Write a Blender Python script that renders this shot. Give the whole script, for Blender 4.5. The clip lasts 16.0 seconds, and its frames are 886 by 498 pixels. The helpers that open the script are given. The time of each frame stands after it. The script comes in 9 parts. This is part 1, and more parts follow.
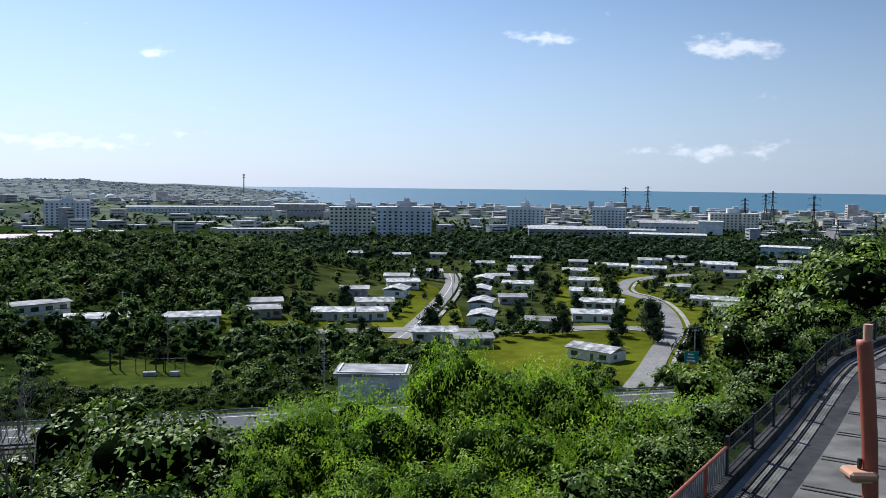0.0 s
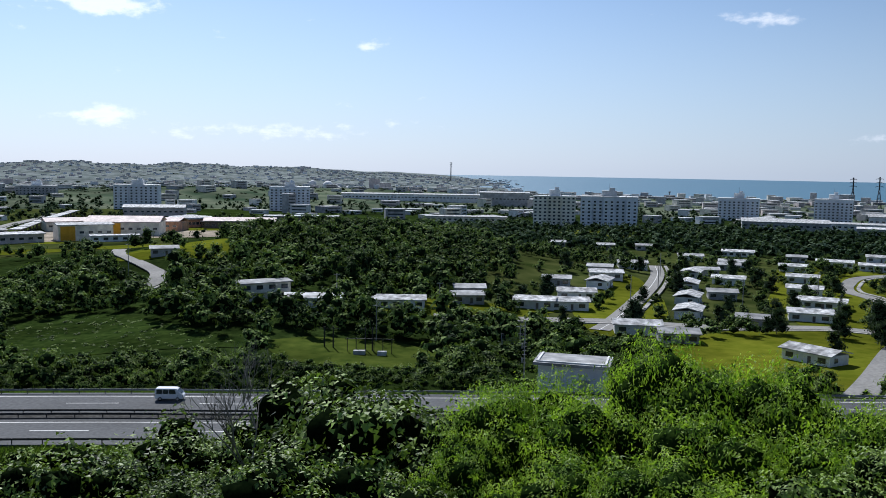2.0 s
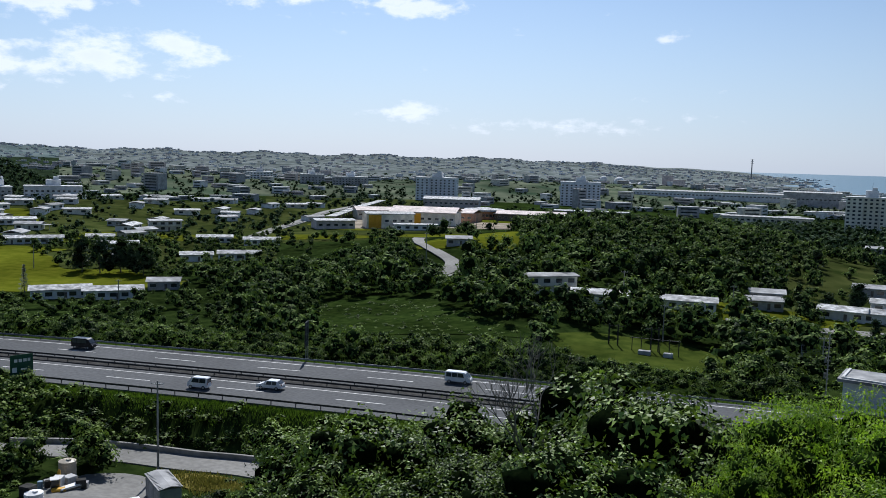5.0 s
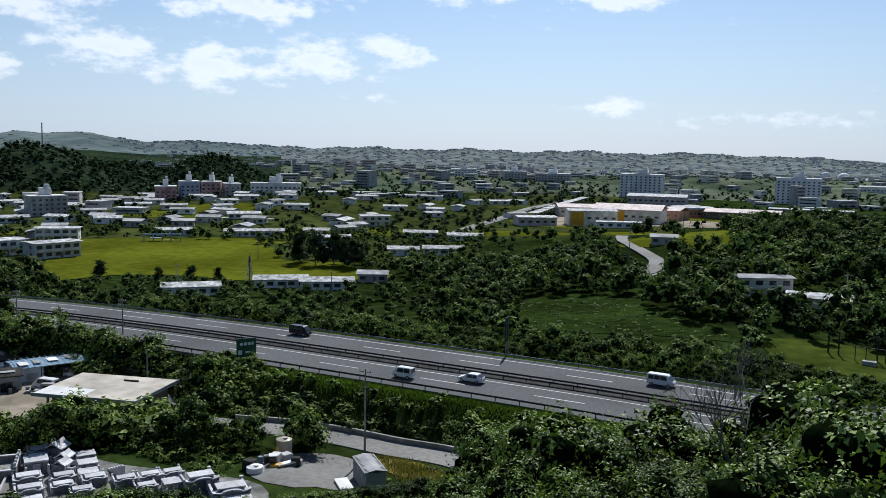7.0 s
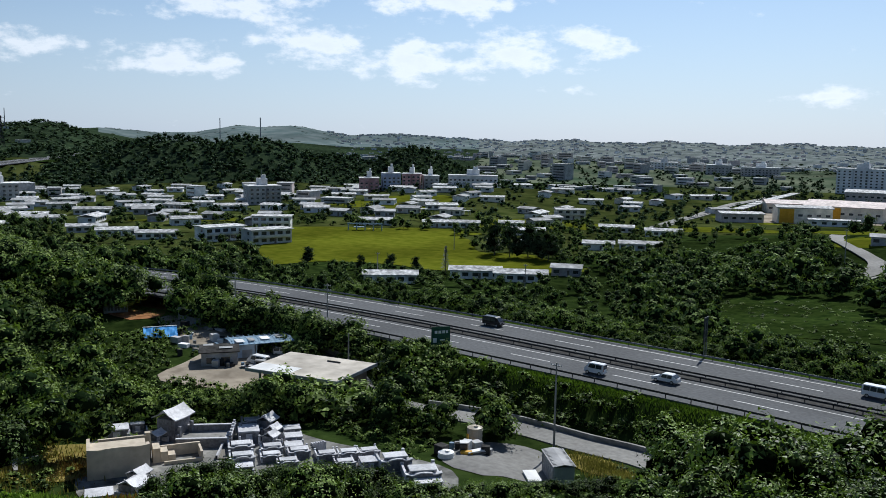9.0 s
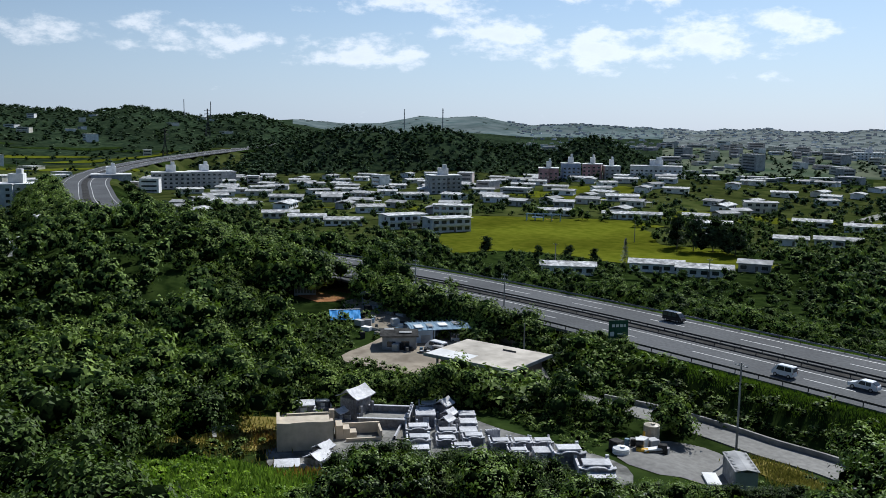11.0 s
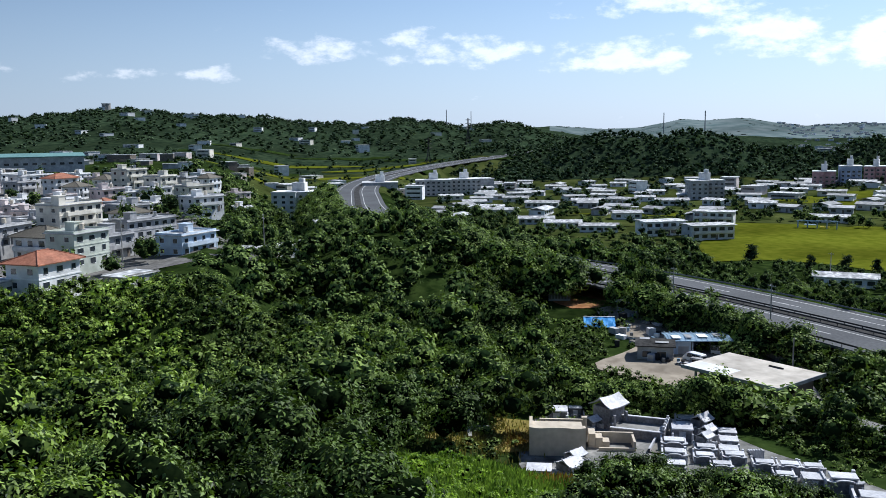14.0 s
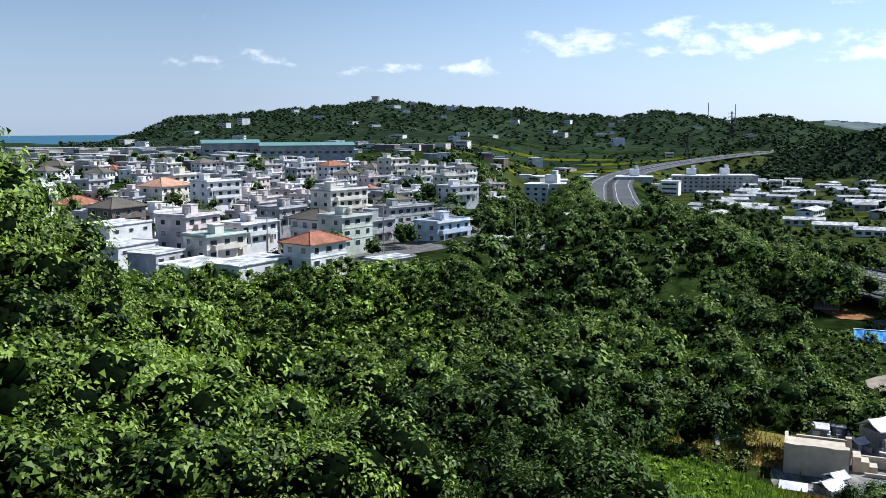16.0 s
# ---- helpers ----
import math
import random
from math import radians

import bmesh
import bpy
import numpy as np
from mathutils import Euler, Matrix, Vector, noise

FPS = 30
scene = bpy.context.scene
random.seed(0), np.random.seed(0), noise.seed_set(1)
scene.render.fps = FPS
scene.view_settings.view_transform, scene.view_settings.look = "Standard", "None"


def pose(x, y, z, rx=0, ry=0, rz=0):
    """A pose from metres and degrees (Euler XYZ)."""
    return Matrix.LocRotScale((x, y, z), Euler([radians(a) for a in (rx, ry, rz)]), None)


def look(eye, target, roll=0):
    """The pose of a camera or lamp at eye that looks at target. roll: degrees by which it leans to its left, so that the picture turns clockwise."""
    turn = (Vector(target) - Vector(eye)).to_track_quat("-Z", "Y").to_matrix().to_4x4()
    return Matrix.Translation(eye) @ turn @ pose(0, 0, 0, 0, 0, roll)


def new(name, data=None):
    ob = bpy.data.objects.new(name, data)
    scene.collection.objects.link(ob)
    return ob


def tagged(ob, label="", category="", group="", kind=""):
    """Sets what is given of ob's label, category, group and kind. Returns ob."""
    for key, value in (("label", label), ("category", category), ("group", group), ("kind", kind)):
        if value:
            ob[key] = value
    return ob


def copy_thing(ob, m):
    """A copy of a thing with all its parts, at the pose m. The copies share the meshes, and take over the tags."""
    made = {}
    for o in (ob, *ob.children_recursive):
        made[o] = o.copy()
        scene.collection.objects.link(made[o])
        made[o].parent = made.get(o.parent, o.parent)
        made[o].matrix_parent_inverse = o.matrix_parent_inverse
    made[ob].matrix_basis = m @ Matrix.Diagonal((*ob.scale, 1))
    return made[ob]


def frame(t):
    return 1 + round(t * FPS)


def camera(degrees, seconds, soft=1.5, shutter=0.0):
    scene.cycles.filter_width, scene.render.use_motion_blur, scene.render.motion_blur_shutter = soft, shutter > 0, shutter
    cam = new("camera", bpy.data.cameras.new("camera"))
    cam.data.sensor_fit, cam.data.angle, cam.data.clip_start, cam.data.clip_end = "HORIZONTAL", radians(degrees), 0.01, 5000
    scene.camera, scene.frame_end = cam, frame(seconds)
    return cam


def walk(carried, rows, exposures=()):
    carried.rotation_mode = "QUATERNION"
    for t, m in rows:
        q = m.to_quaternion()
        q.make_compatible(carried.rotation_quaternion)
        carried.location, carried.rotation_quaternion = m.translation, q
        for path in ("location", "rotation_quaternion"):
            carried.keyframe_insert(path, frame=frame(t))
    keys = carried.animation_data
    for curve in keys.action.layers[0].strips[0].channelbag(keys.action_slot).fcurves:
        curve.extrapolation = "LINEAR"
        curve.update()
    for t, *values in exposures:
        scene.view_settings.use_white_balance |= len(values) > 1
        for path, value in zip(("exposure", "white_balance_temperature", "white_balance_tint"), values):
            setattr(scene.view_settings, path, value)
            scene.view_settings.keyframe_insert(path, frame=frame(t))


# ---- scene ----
# ---- the camera turns on one spot, high over a valley ----
EYE = 37.0
cam = camera(53.9, 16.0, soft=0.3)
ROWS = [
    (0.0, 0.213, -4.330, -0.668),
    (0.5, 3.529, -4.418, -0.753),
    (1.0, 6.831, -4.745, -0.844),
    (1.5, 10.843, -5.134, -0.811),
    (2.0, 13.572, -5.246, -0.958),
    (2.5, 17.386, -5.472, -0.953),
    (3.0, 20.568, -5.642, -1.100),
    (5.5, 35.390, -6.070, -1.512),
    (6.0, 38.479, -6.214, -1.397),
    (6.5, 42.417, -6.366, -1.338),
    (7.0, 45.711, -6.472, -1.085),
    (7.5, 49.654, -6.644, -1.060),
    (8.0, 53.774, -6.796, -1.068),
    (8.5, 56.016, -6.966, -1.103),
    (9.0, 58.514, -7.169, -1.022),
    (9.5, 61.222, -7.487, -0.885),
    (12.0, 74.879, -7.841, -0.408),
    (12.5, 76.763, -7.659, -0.065),
    (13.0, 80.003, -7.526, 0.267),
    (13.5, 82.340, -7.349, 0.694),
    (14.0, 86.835, -7.587, 0.715),
    (14.5, 91.141, -7.646, 0.520),
    (15.0, 95.671, -7.781, 0.301),
    (15.5, 99.542, -7.853, 0.230),
    (16.0, 103.349, -7.926, 0.219),
]
walk(cam, [(t, pose(0, 0, EYE, 90 + pitch, roll, yaw)) for t, yaw, pitch, roll in ROWS], [(0.0, 0.30, 5800, 12), (3.0, 0.06, 5800, 12), (7.0, -0.02, 5900, 10), (9.5, -0.02, 5900, 9), (12.5, 0.10, 5780, 10), (15.5, 0.46, 5700, 11), (16.0, 0.49, 5700, 11)])

# ---- daylight ----
SUN_AZ, SUN_EL = 34.0, 46.0          # degrees to the left of the first view, and up


def heading(az, el=0.0):
    a, e = radians(az), radians(el)
    return Vector((-math.sin(a) * math.cos(e), math.cos(a) * math.cos(e), math.sin(e)))


world = bpy.data.worlds.new("sky")
scene.world = world
world.use_nodes = True
wn, wl = world.node_tree.nodes, world.node_tree.links
wn.clear()


def wmath(op, a, b=None, c=None):
    n = wn.new("ShaderNodeMath")
    n.operation = op
    for i, v in enumerate((a, b, c)):
        if v is None:
            continue
        if isinstance(v, (int, float)):
            n.inputs[i].default_value = v
        else:
            wl.new(v, n.inputs[i])
    return n.outputs[0]


sky = wn.new("ShaderNodeTexSky")
sky.sky_type = "NISHITA"
sky.sun_disc = False
sky.sun_elevation = radians(SUN_EL)
sky.sun_rotation = radians(-SUN_AZ)
sky.altitude, sky.air_density, sky.dust_density, sky.ozone_density = 60, 1.0, 0.5, 3.0
coord = wn.new("ShaderNodeTexCoord")
split = wn.new("ShaderNodeSeparateXYZ")
wl.new(coord.outputs["Generated"], split.inputs[0])
az_n = wmath("MULTIPLY", wmath("ARCTAN2", wmath("MULTIPLY", split.outputs[0], -1.0), split.outputs[1]), 180 / math.pi)
el_n = wmath("MULTIPLY", wmath("ARCSINE", split.outputs[2]), 180 / math.pi)
# fair-weather cumulus: azimuth, elevation, half width, half height, density
CLOUDS = [(-17.9, 8.5, 1.7, 0.65, 0.95), (-5.7, 9.3, 1.9, 0.4, 0.6), (-16.7, 2.2, 3.0, 0.5, 0.45), (15.2, 4.6, 1.4, 0.25, 0.4), (18.7, 7.75, 0.7, 0.3, 0.6),
          (35.1, 9.6, 2.6, 0.8, 0.85), (35.2, 2.9, 2.2, 0.5, 0.75), (42.5, 10.2, 3.5, 1.0, 0.7), (49.0, 6.3, 2.0, 0.8, 1.0), (53.6, 5.6, 3.4, 1.1, 1.0),
          (60.3, 4.9, 3.6, 1.1, 1.0), (66.6, 5.8, 3.4, 1.0, 1.0), (58.3, 8.8, 4.5, 1.1, 1.0), (72.2, 8.2, 4.5, 1.1, 1.0), (75.8, 4.5, 3.4, 0.8, 0.9),
          (83.4, 5.2, 2.6, 0.7, 0.85), (88.0, 5.6, 2.2, 0.9, 0.7), (94.5, 5.4, 2.7, 0.65, 0.95), (102.6, 3.8, 2.2, 0.4, 0.75), (108.0, 3.7, 1.4, 0.35, 0.55),
          (117.5, 4.3, 2.6, 0.4, 0.4), (50.0, 3.3, 1.6, 0.3, 0.5), (25.0, 2.5, 5.0, 0.4, 0.35), (62.0, 14.0, 9.0, 2.5, 0.9)]
env = None
for ca, ce, cw, ch, cd in CLOUDS:
    dx = wmath("DIVIDE", wmath("SUBTRACT", az_n, ca), cw * 1.6)
    dy = wmath("DIVIDE", wmath("SUBTRACT", el_n, ce), ch * 1.5)
    d2 = wmath("ADD", wmath("MULTIPLY", dx, dx), wmath("MULTIPLY", dy, dy))
    bump = wmath("MULTIPLY", wmath("MAXIMUM", wmath("SUBTRACT", 1.0, wmath("SQRT", d2)), -1.0), cd)
    env = bump if env is None else wmath("MAXIMUM", env, bump)
flat = wn.new("ShaderNodeCombineXYZ")
wl.new(az_n, flat.inputs[0])
wl.new(wmath("MULTIPLY", el_n, 1.9), flat.inputs[1])
puff = wn.new("ShaderNodeTexNoise")
puff.inputs["Scale"].default_value, puff.inputs["Detail"].default_value, puff.inputs["Roughness"].default_value = 0.42, 9.0, 0.6
wl.new(flat.outputs[0], puff.inputs["Vector"])
dens = wmath("ADD", env, wmath("MULTIPLY", wmath("SUBTRACT", puff.outputs["Fac"], 0.5), 2.9))
mask = wn.new("ShaderNodeMapRange")
mask.interpolation_type = "SMOOTHSTEP"
wl.new(dens, mask.inputs["Value"])
mask.inputs["From Min"].default_value, mask.inputs["From Max"].default_value = 0.12, 0.78
mask.inputs["To Max"].default_value = 0.86
# bodies a little greyer than their rims
body = wn.new("ShaderNodeMapRange")
wl.new(dens, body.inputs["Value"])
body.inputs["From Min"].default_value, body.inputs["From Max"].default_value = 0.7, 1.9
tone = wn.new("ShaderNodeMixRGB")
wl.new(body.outputs[0], tone.inputs["Fac"])
tone.inputs["Color1"].default_value, tone.inputs["Color2"].default_value = (10.6, 10.9, 11.2, 1), (8.8, 9.2, 9.8, 1)
haze = wn.new("ShaderNodeMapRange")
haze.interpolation_type = "SMOOTHSTEP"
wl.new(el_n, haze.inputs["Value"])
haze.inputs["From Min"].default_value, haze.inputs["From Max"].default_value = -1.0, 15.0
haze.inputs["To Min"].default_value, haze.inputs["To Max"].default_value = 0.66, 0.0
moist = wn.new("ShaderNodeMixRGB")
wl.new(haze.outputs[0], moist.inputs["Fac"])
wl.new(sky.outputs[0], moist.inputs["Color1"])
moist.inputs["Color2"].default_value = (6.3, 7.5, 9.2, 1)
mixed = wn.new("ShaderNodeMixRGB")
wl.new(mask.outputs[0], mixed.inputs["Fac"])
wl.new(moist.outputs[0], mixed.inputs["Color1"])
wl.new(tone.outputs[0], mixed.inputs["Color2"])
# broad glow of the air on the sun's side
side_dot = wn.new("ShaderNodeVectorMath")
side_dot.operation = "DOT_PRODUCT"
wl.new(coord.outputs["Generated"], side_dot.inputs[0])
side_dot.inputs[1].default_value = heading(46.0, 4.0)
glow = wn.new("ShaderNodeMapRange")
wl.new(side_dot.outputs["Value"], glow.inputs["Value"])
glow.inputs["From Min"].default_value, glow.inputs["From Max"].default_value = 0.3, 1.0
glow.inputs["To Min"].default_value, glow.inputs["To Max"].default_value = 0.8, 1.2
air = wn.new("ShaderNodeVectorMath")
air.operation = "SCALE"
wl.new(mixed.outputs[0], air.inputs[0])
wl.new(glow.outputs[0], air.inputs["Scale"])
back = wn.new("ShaderNodeBackground")
back.inputs["Strength"].default_value = 0.079
wl.new(air.outputs[0], back.inputs["Color"])
wout = wn.new("ShaderNodeOutputWorld")
wl.new(back.outputs[0], wout.inputs["Surface"])

sun_data = bpy.data.lights.new("sun", "SUN")
sun_data.energy, sun_data.angle, sun_data.color = 5.0, radians(0.5), (1.0, 0.95, 0.85)
sun = new("sun", sun_data)
sun.matrix_world = look(heading(SUN_AZ, SUN_EL) * 300, (0, 0, 0))


# ---- materials ----
def material(name, a, b, rough=0.8, scale=1.0, metal=0.0, bump=0.0, stain=0.25, stain_scale=0.08, per_object=0.0, spec=0.35, detail=6.0):
    """Two colours through fine noise, darkened in broad uneven stains, with a fine relief."""
    m = bpy.data.materials.new(name)
    m.use_nodes = True
    n, l = m.node_tree.nodes, m.node_tree.links
    p = n["Principled BSDF"]
    p.inputs["Roughness"].default_value, p.inputs["Metallic"].default_value = rough, metal
    p.inputs["Specular IOR Level"].default_value = spec
    geo = n.new("ShaderNodeNewGeometry")
    fine = n.new("ShaderNodeTexNoise")
    fine.inputs["Scale"].default_value, fine.inputs["Detail"].default_value = scale, detail
    l.new(geo.outputs["Position"], fine.inputs["Vector"])
    mix = n.new("ShaderNodeMixRGB")
    ramp = n.new("ShaderNodeMapRange")
    ramp.inputs["From Min"].default_value, ramp.inputs["From Max"].default_value = 0.32, 0.68
    l.new(fine.outputs["Fac"], ramp.inputs["Value"])
    l.new(ramp.outputs[0], mix.inputs["Fac"])
    mix.inputs["Color1"].default_value, mix.inputs["Color2"].default_value = (*a, 1), (*b, 1)
    broad = n.new("ShaderNodeTexNoise")
    broad.inputs["Scale"].default_value, broad.inputs["Detail"].default_value = stain_scale, 4.0
    l.new(geo.outputs["Position"], broad.inputs["Vector"])
    wear = n.new("ShaderNodeMapRange")
    wear.inputs["From Min"].default_value, wear.inputs["From Max"].default_value = 0.35, 0.65
    wear.inputs["To Min"].default_value, wear.inputs["To Max"].default_value = 1.0 - stain, 1.0 + stain * 0.35
    l.new(broad.outputs["Fac"], wear.inputs["Value"])
    shade = n.new("ShaderNodeVectorMath")
    shade.operation = "SCALE"
    l.new(mix.outputs[0], shade.inputs[0])
    l.new(wear.outputs[0], shade.inputs["Scale"])
    out = shade.outputs[0]
    if per_object:
        info = n.new("ShaderNodeObjectInfo")
        rng = n.new("ShaderNodeMapRange")
        rng.inputs["To Min"].default_value, rng.inputs["To Max"].default_value = 1 - per_object, 1 + per_object * 0.4
        l.new(info.outputs["Random"], rng.inputs["Value"])
        vary = n.new("ShaderNodeVectorMath")
        vary.operation = "SCALE"
        l.new(out, vary.inputs[0])
        l.new(rng.outputs[0], vary.inputs["Scale"])
        out = vary.outputs[0]
    l.new(out, p.inputs["Base Color"])
    if bump:
        bn = n.new("ShaderNodeBump")
        bn.inputs["Strength"].default_value, bn.inputs["Distance"].default_value = 0.6, bump
        l.new(fine.outputs["Fac"], bn.inputs["Height"])
        l.new(bn.outputs[0], p.inputs["Normal"])
    return m


def foliage(name, a, b, through_light=0.25, rough=0.5, patch=0.12, fine=2.0, gloss=0.3):
    """Leaves: every blade has its own green, each stand its own drift of tone; some light comes through."""
    m = bpy.data.materials.new(name)
    m.use_nodes = True
    n, l = m.node_tree.nodes, m.node_tree.links
    p = n["Principled BSDF"]
    p.inputs["Roughness"].default_value, p.inputs["Specular IOR Level"].default_value = rough, gloss
    geo = n.new("ShaderNodeNewGeometry")
    tone = None
    for scale, detail, low, high in ((patch, 2.0, -0.22, 0.36), (fine, 2.0, -0.2, 0.3)):
        drift = n.new("ShaderNodeTexNoise")
        drift.inputs["Scale"].default_value, drift.inputs["Detail"].default_value = scale, detail
        l.new(geo.outputs["Position"], drift.inputs["Vector"])
        rng = n.new("ShaderNodeMapRange")
        rng.inputs["From Min"].default_value, rng.inputs["From Max"].default_value = 0.32, 0.68
        rng.inputs["To Min"].default_value, rng.inputs["To Max"].default_value = low, high
        l.new(drift.outputs["Fac"], rng.inputs["Value"])
        if tone is None:
            tone = rng.outputs[0]
        else:
            both_t = n.new("ShaderNodeMath")
            l.new(tone, both_t.inputs[0])
            l.new(rng.outputs[0], both_t.inputs[1])
            tone = both_t.outputs[0]
    add = n.new("ShaderNodeMath")
    add.operation, add.use_clamp = "MULTIPLY_ADD", True
    l.new(geo.outputs["Random Per Island"], add.inputs[0])
    add.inputs[1].default_value = 0.75
    l.new(tone, add.inputs[2])
    mix = n.new("ShaderNodeMixRGB")
    l.new(add.outputs[0], mix.inputs["Fac"])
    mix.inputs["Color1"].default_value, mix.inputs["Color2"].default_value = (*a, 1), (*b, 1)
    l.new(mix.outputs[0], p.inputs["Base Color"])
    tr = n.new("ShaderNodeBsdfTranslucent")
    warm = n.new("ShaderNodeMixRGB")
    warm.blend_type = "MULTIPLY"
    warm.inputs["Fac"].default_value = 1.0
    l.new(mix.outputs[0], warm.inputs["Color1"])
    warm.inputs["Color2"].default_value = (1.15, 1.3, 0.5, 1)
    l.new(warm.outputs[0], tr.inputs["Color"])
    both = n.new("ShaderNodeMixShader")
    both.inputs[0].default_value = through_light
    l.new(p.outputs[0], both.inputs[1])
    l.new(tr.outputs[0], both.inputs[2])
    l.new(both.outputs[0], n["Material Output"].inputs["Surface"])
    return m


LEAF = foliage("broad leaves", (0.011, 0.025, 0.006), (0.270, 0.385, 0.080), 0.13, 0.5, 0.09, 0.8, 0.18)
LEAF_MID = foliage("roadside leaves", (0.011, 0.026, 0.007), (0.255, 0.350, 0.082), 0.13, 0.6, 0.07, 0.5, 0.08)
LEAF_DARK = foliage("dark evergreen leaves", (0.014, 0.030, 0.012), (0.225, 0.310, 0.086), 0.12, 0.7, 0.05, 0.3, 0.05)
LEAF_LIGHT = foliage("feathery light leaves", (0.080, 0.158, 0.015), (0.360, 0.500, 0.060), 0.4, 0.5, 0.25, 1.0, 0.15)
# copies of the broad leaves with shade, then sunlight, put into the colour
LEAF_SHADE = foliage("broad leaves with shade in the green", (0.006, 0.014, 0.004), (0.120, 0.185, 0.036), 0.1, 0.55, 0.09, 0.8, 0.12)
LEAF_SUN = foliage("broad leaves with sun in the green", (0.016, 0.036, 0.007), (0.350, 0.480, 0.085), 0.2, 0.5, 0.09, 0.8, 0.18)
# blue of the distant air is mixed into these greens
LEAF_FAR = foliage("far leaves with a haze tint", (0.022, 0.042, 0.030), (0.125, 0.172, 0.095), 0.12, 0.9, 0.012, 0.08, 0.03)
NEEDLE = foliage("pine needles", (0.014, 0.030, 0.018), (0.075, 0.115, 0.060), 0.15, 0.6, 0.12, 1.0, 0.15)
# solid crown hearts: the shade between leaves is put into their dark colour
CORE = material("inner crown shade", (0.002, 0.005, 0.002), (0.007, 0.012, 0.004), 1.0, 3.0, spec=0.0)
CORE_LIGHT = material("light crown shade", (0.007, 0.016, 0.004), (0.022, 0.042, 0.007), 1.0, 1.5, spec=0.0, bump=0.3)
CORE_GREEN = material("green crown shade", (0.006, 0.013, 0.005), (0.018, 0.034, 0.012), 1.0, 0.8, spec=0.0, bump=0.3)
GRASS_LONG = foliage("long grass blades", (0.05, 0.095, 0.018), (0.16, 0.24, 0.04), 0.3, 0.6, 0.2, 2.0, 0.1)
GRASS_RUST = foliage("rust-brown dry reeds", (0.12, 0.065, 0.022), (0.34, 0.20, 0.08), 0.3, 0.7, 0.3, 1.5, 0.1)
GRASS_REED = foliage("tall reed blades", (0.055, 0.105, 0.02), (0.28, 0.38, 0.085), 0.3, 0.6, 0.35, 1.5, 0.15)
GRASS_DRY = foliage("dry grass stems", (0.12, 0.11, 0.04), (0.24, 0.205, 0.085), 0.3, 0.7, 0.2, 2.0, 0.1)
BARK = material("bark", (0.06, 0.05, 0.04), (0.16, 0.14, 0.11), 0.9, 6.0, bump=0.02)
BARK_PALE = material("bare pale bark", (0.12, 0.112, 0.095), (0.23, 0.215, 0.185), 0.9, 6.0)
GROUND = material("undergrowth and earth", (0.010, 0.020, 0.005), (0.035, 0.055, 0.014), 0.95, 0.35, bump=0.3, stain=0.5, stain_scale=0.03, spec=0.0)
LAWN = material("mown grass", (0.080, 0.098, 0.008), (0.130, 0.142, 0.014), 0.9, 0.25, stain=0.35, stain_scale=0.025, bump=0.05, spec=0.0)
LAWN_DEEP = material("deeper green grass", (0.036, 0.056, 0.010), (0.070, 0.092, 0.017), 0.9, 0.3, stain=0.4, stain_scale=0.04, bump=0.1, spec=0.0)
MEADOW = material("rough meadow", (0.013, 0.026, 0.006), (0.036, 0.058, 0.013), 0.95, 0.5, bump=0.25, stain=0.4, stain_scale=0.05, spec=0.0)
EARTH = material("bare orange earth", (0.24, 0.11, 0.05), (0.36, 0.19, 0.09), 0.95, 0.6, bump=0.05, spec=0.0)
DRYGRASS = material("dry yellow grass", (0.16, 0.14, 0.035), (0.26, 0.21, 0.07), 0.95, 0.8, bump=0.1, spec=0.0)
URBAN = material("patchy green and built-up ground", (0.045, 0.075, 0.045), (0.17, 0.19, 0.13), 0.95, 0.02, stain=0.4, stain_scale=0.006, spec=0.0)
ASPHALT = material("worn asphalt", (0.080, 0.083, 0.088), (0.120, 0.123, 0.128), 0.85, 1.6, stain=0.22, stain_scale=0.05, bump=0.003, spec=0.12)
STREET = material("old pale asphalt", (0.17, 0.165, 0.155), (0.25, 0.245, 0.23), 0.9, 1.2, stain=0.25, stain_scale=0.06)
CONCRETE = material("weathered concrete", (0.26, 0.255, 0.24), (0.40, 0.39, 0.37), 0.9, 0.9, stain=0.35, stain_scale=0.2, bump=0.004, spec=0.1)
PAVE_GRAVE = material("stained grave paving", (0.13, 0.13, 0.12), (0.27, 0.265, 0.25), 0.9, 0.9, stain=0.45, stain_scale=0.3, bump=0.004, spec=0.1)
CONC_DARK = material("dark concrete", (0.032, 0.031, 0.03), (0.08, 0.078, 0.075), 0.9, 1.5, spec=0.05, stain=0.4, stain_scale=0.3)
# shadow tone for the band painted along the walk
WALK_SHADOW = material("painted shadow band", (0.035, 0.035, 0.038), (0.06, 0.06, 0.064), 0.9, 1.6, spec=0.05)
CONC_MID = material("grey paving slabs", (0.12, 0.116, 0.109), (0.20, 0.193, 0.182), 0.9, 1.2, spec=0.05, stain=0.3, stain_scale=0.4)
PAINT_LINE = material("road paint", (0.62, 0.62, 0.6), (0.78, 0.78, 0.76), 0.7, 3.0)
STEEL = material("dull galvanised steel", (0.16, 0.17, 0.18), (0.28, 0.29, 0.30), 0.5, 4.0, metal=0.6)
DARK_STEEL = material("dark painted steel", (0.016, 0.017, 0.018), (0.04, 0.04, 0.042), 0.6, 4.0)
WHITE = material("white wall paint", (0.76, 0.76, 0.75), (0.87, 0.87, 0.86), 0.8, 0.8, stain=0.2, stain_scale=0.3, per_object=0.25)
CREAM = material("cream wall paint", (0.68, 0.64, 0.54), (0.80, 0.76, 0.66), 0.85, 0.8, stain=0.25, stain_scale=0.25, per_object=0.15)
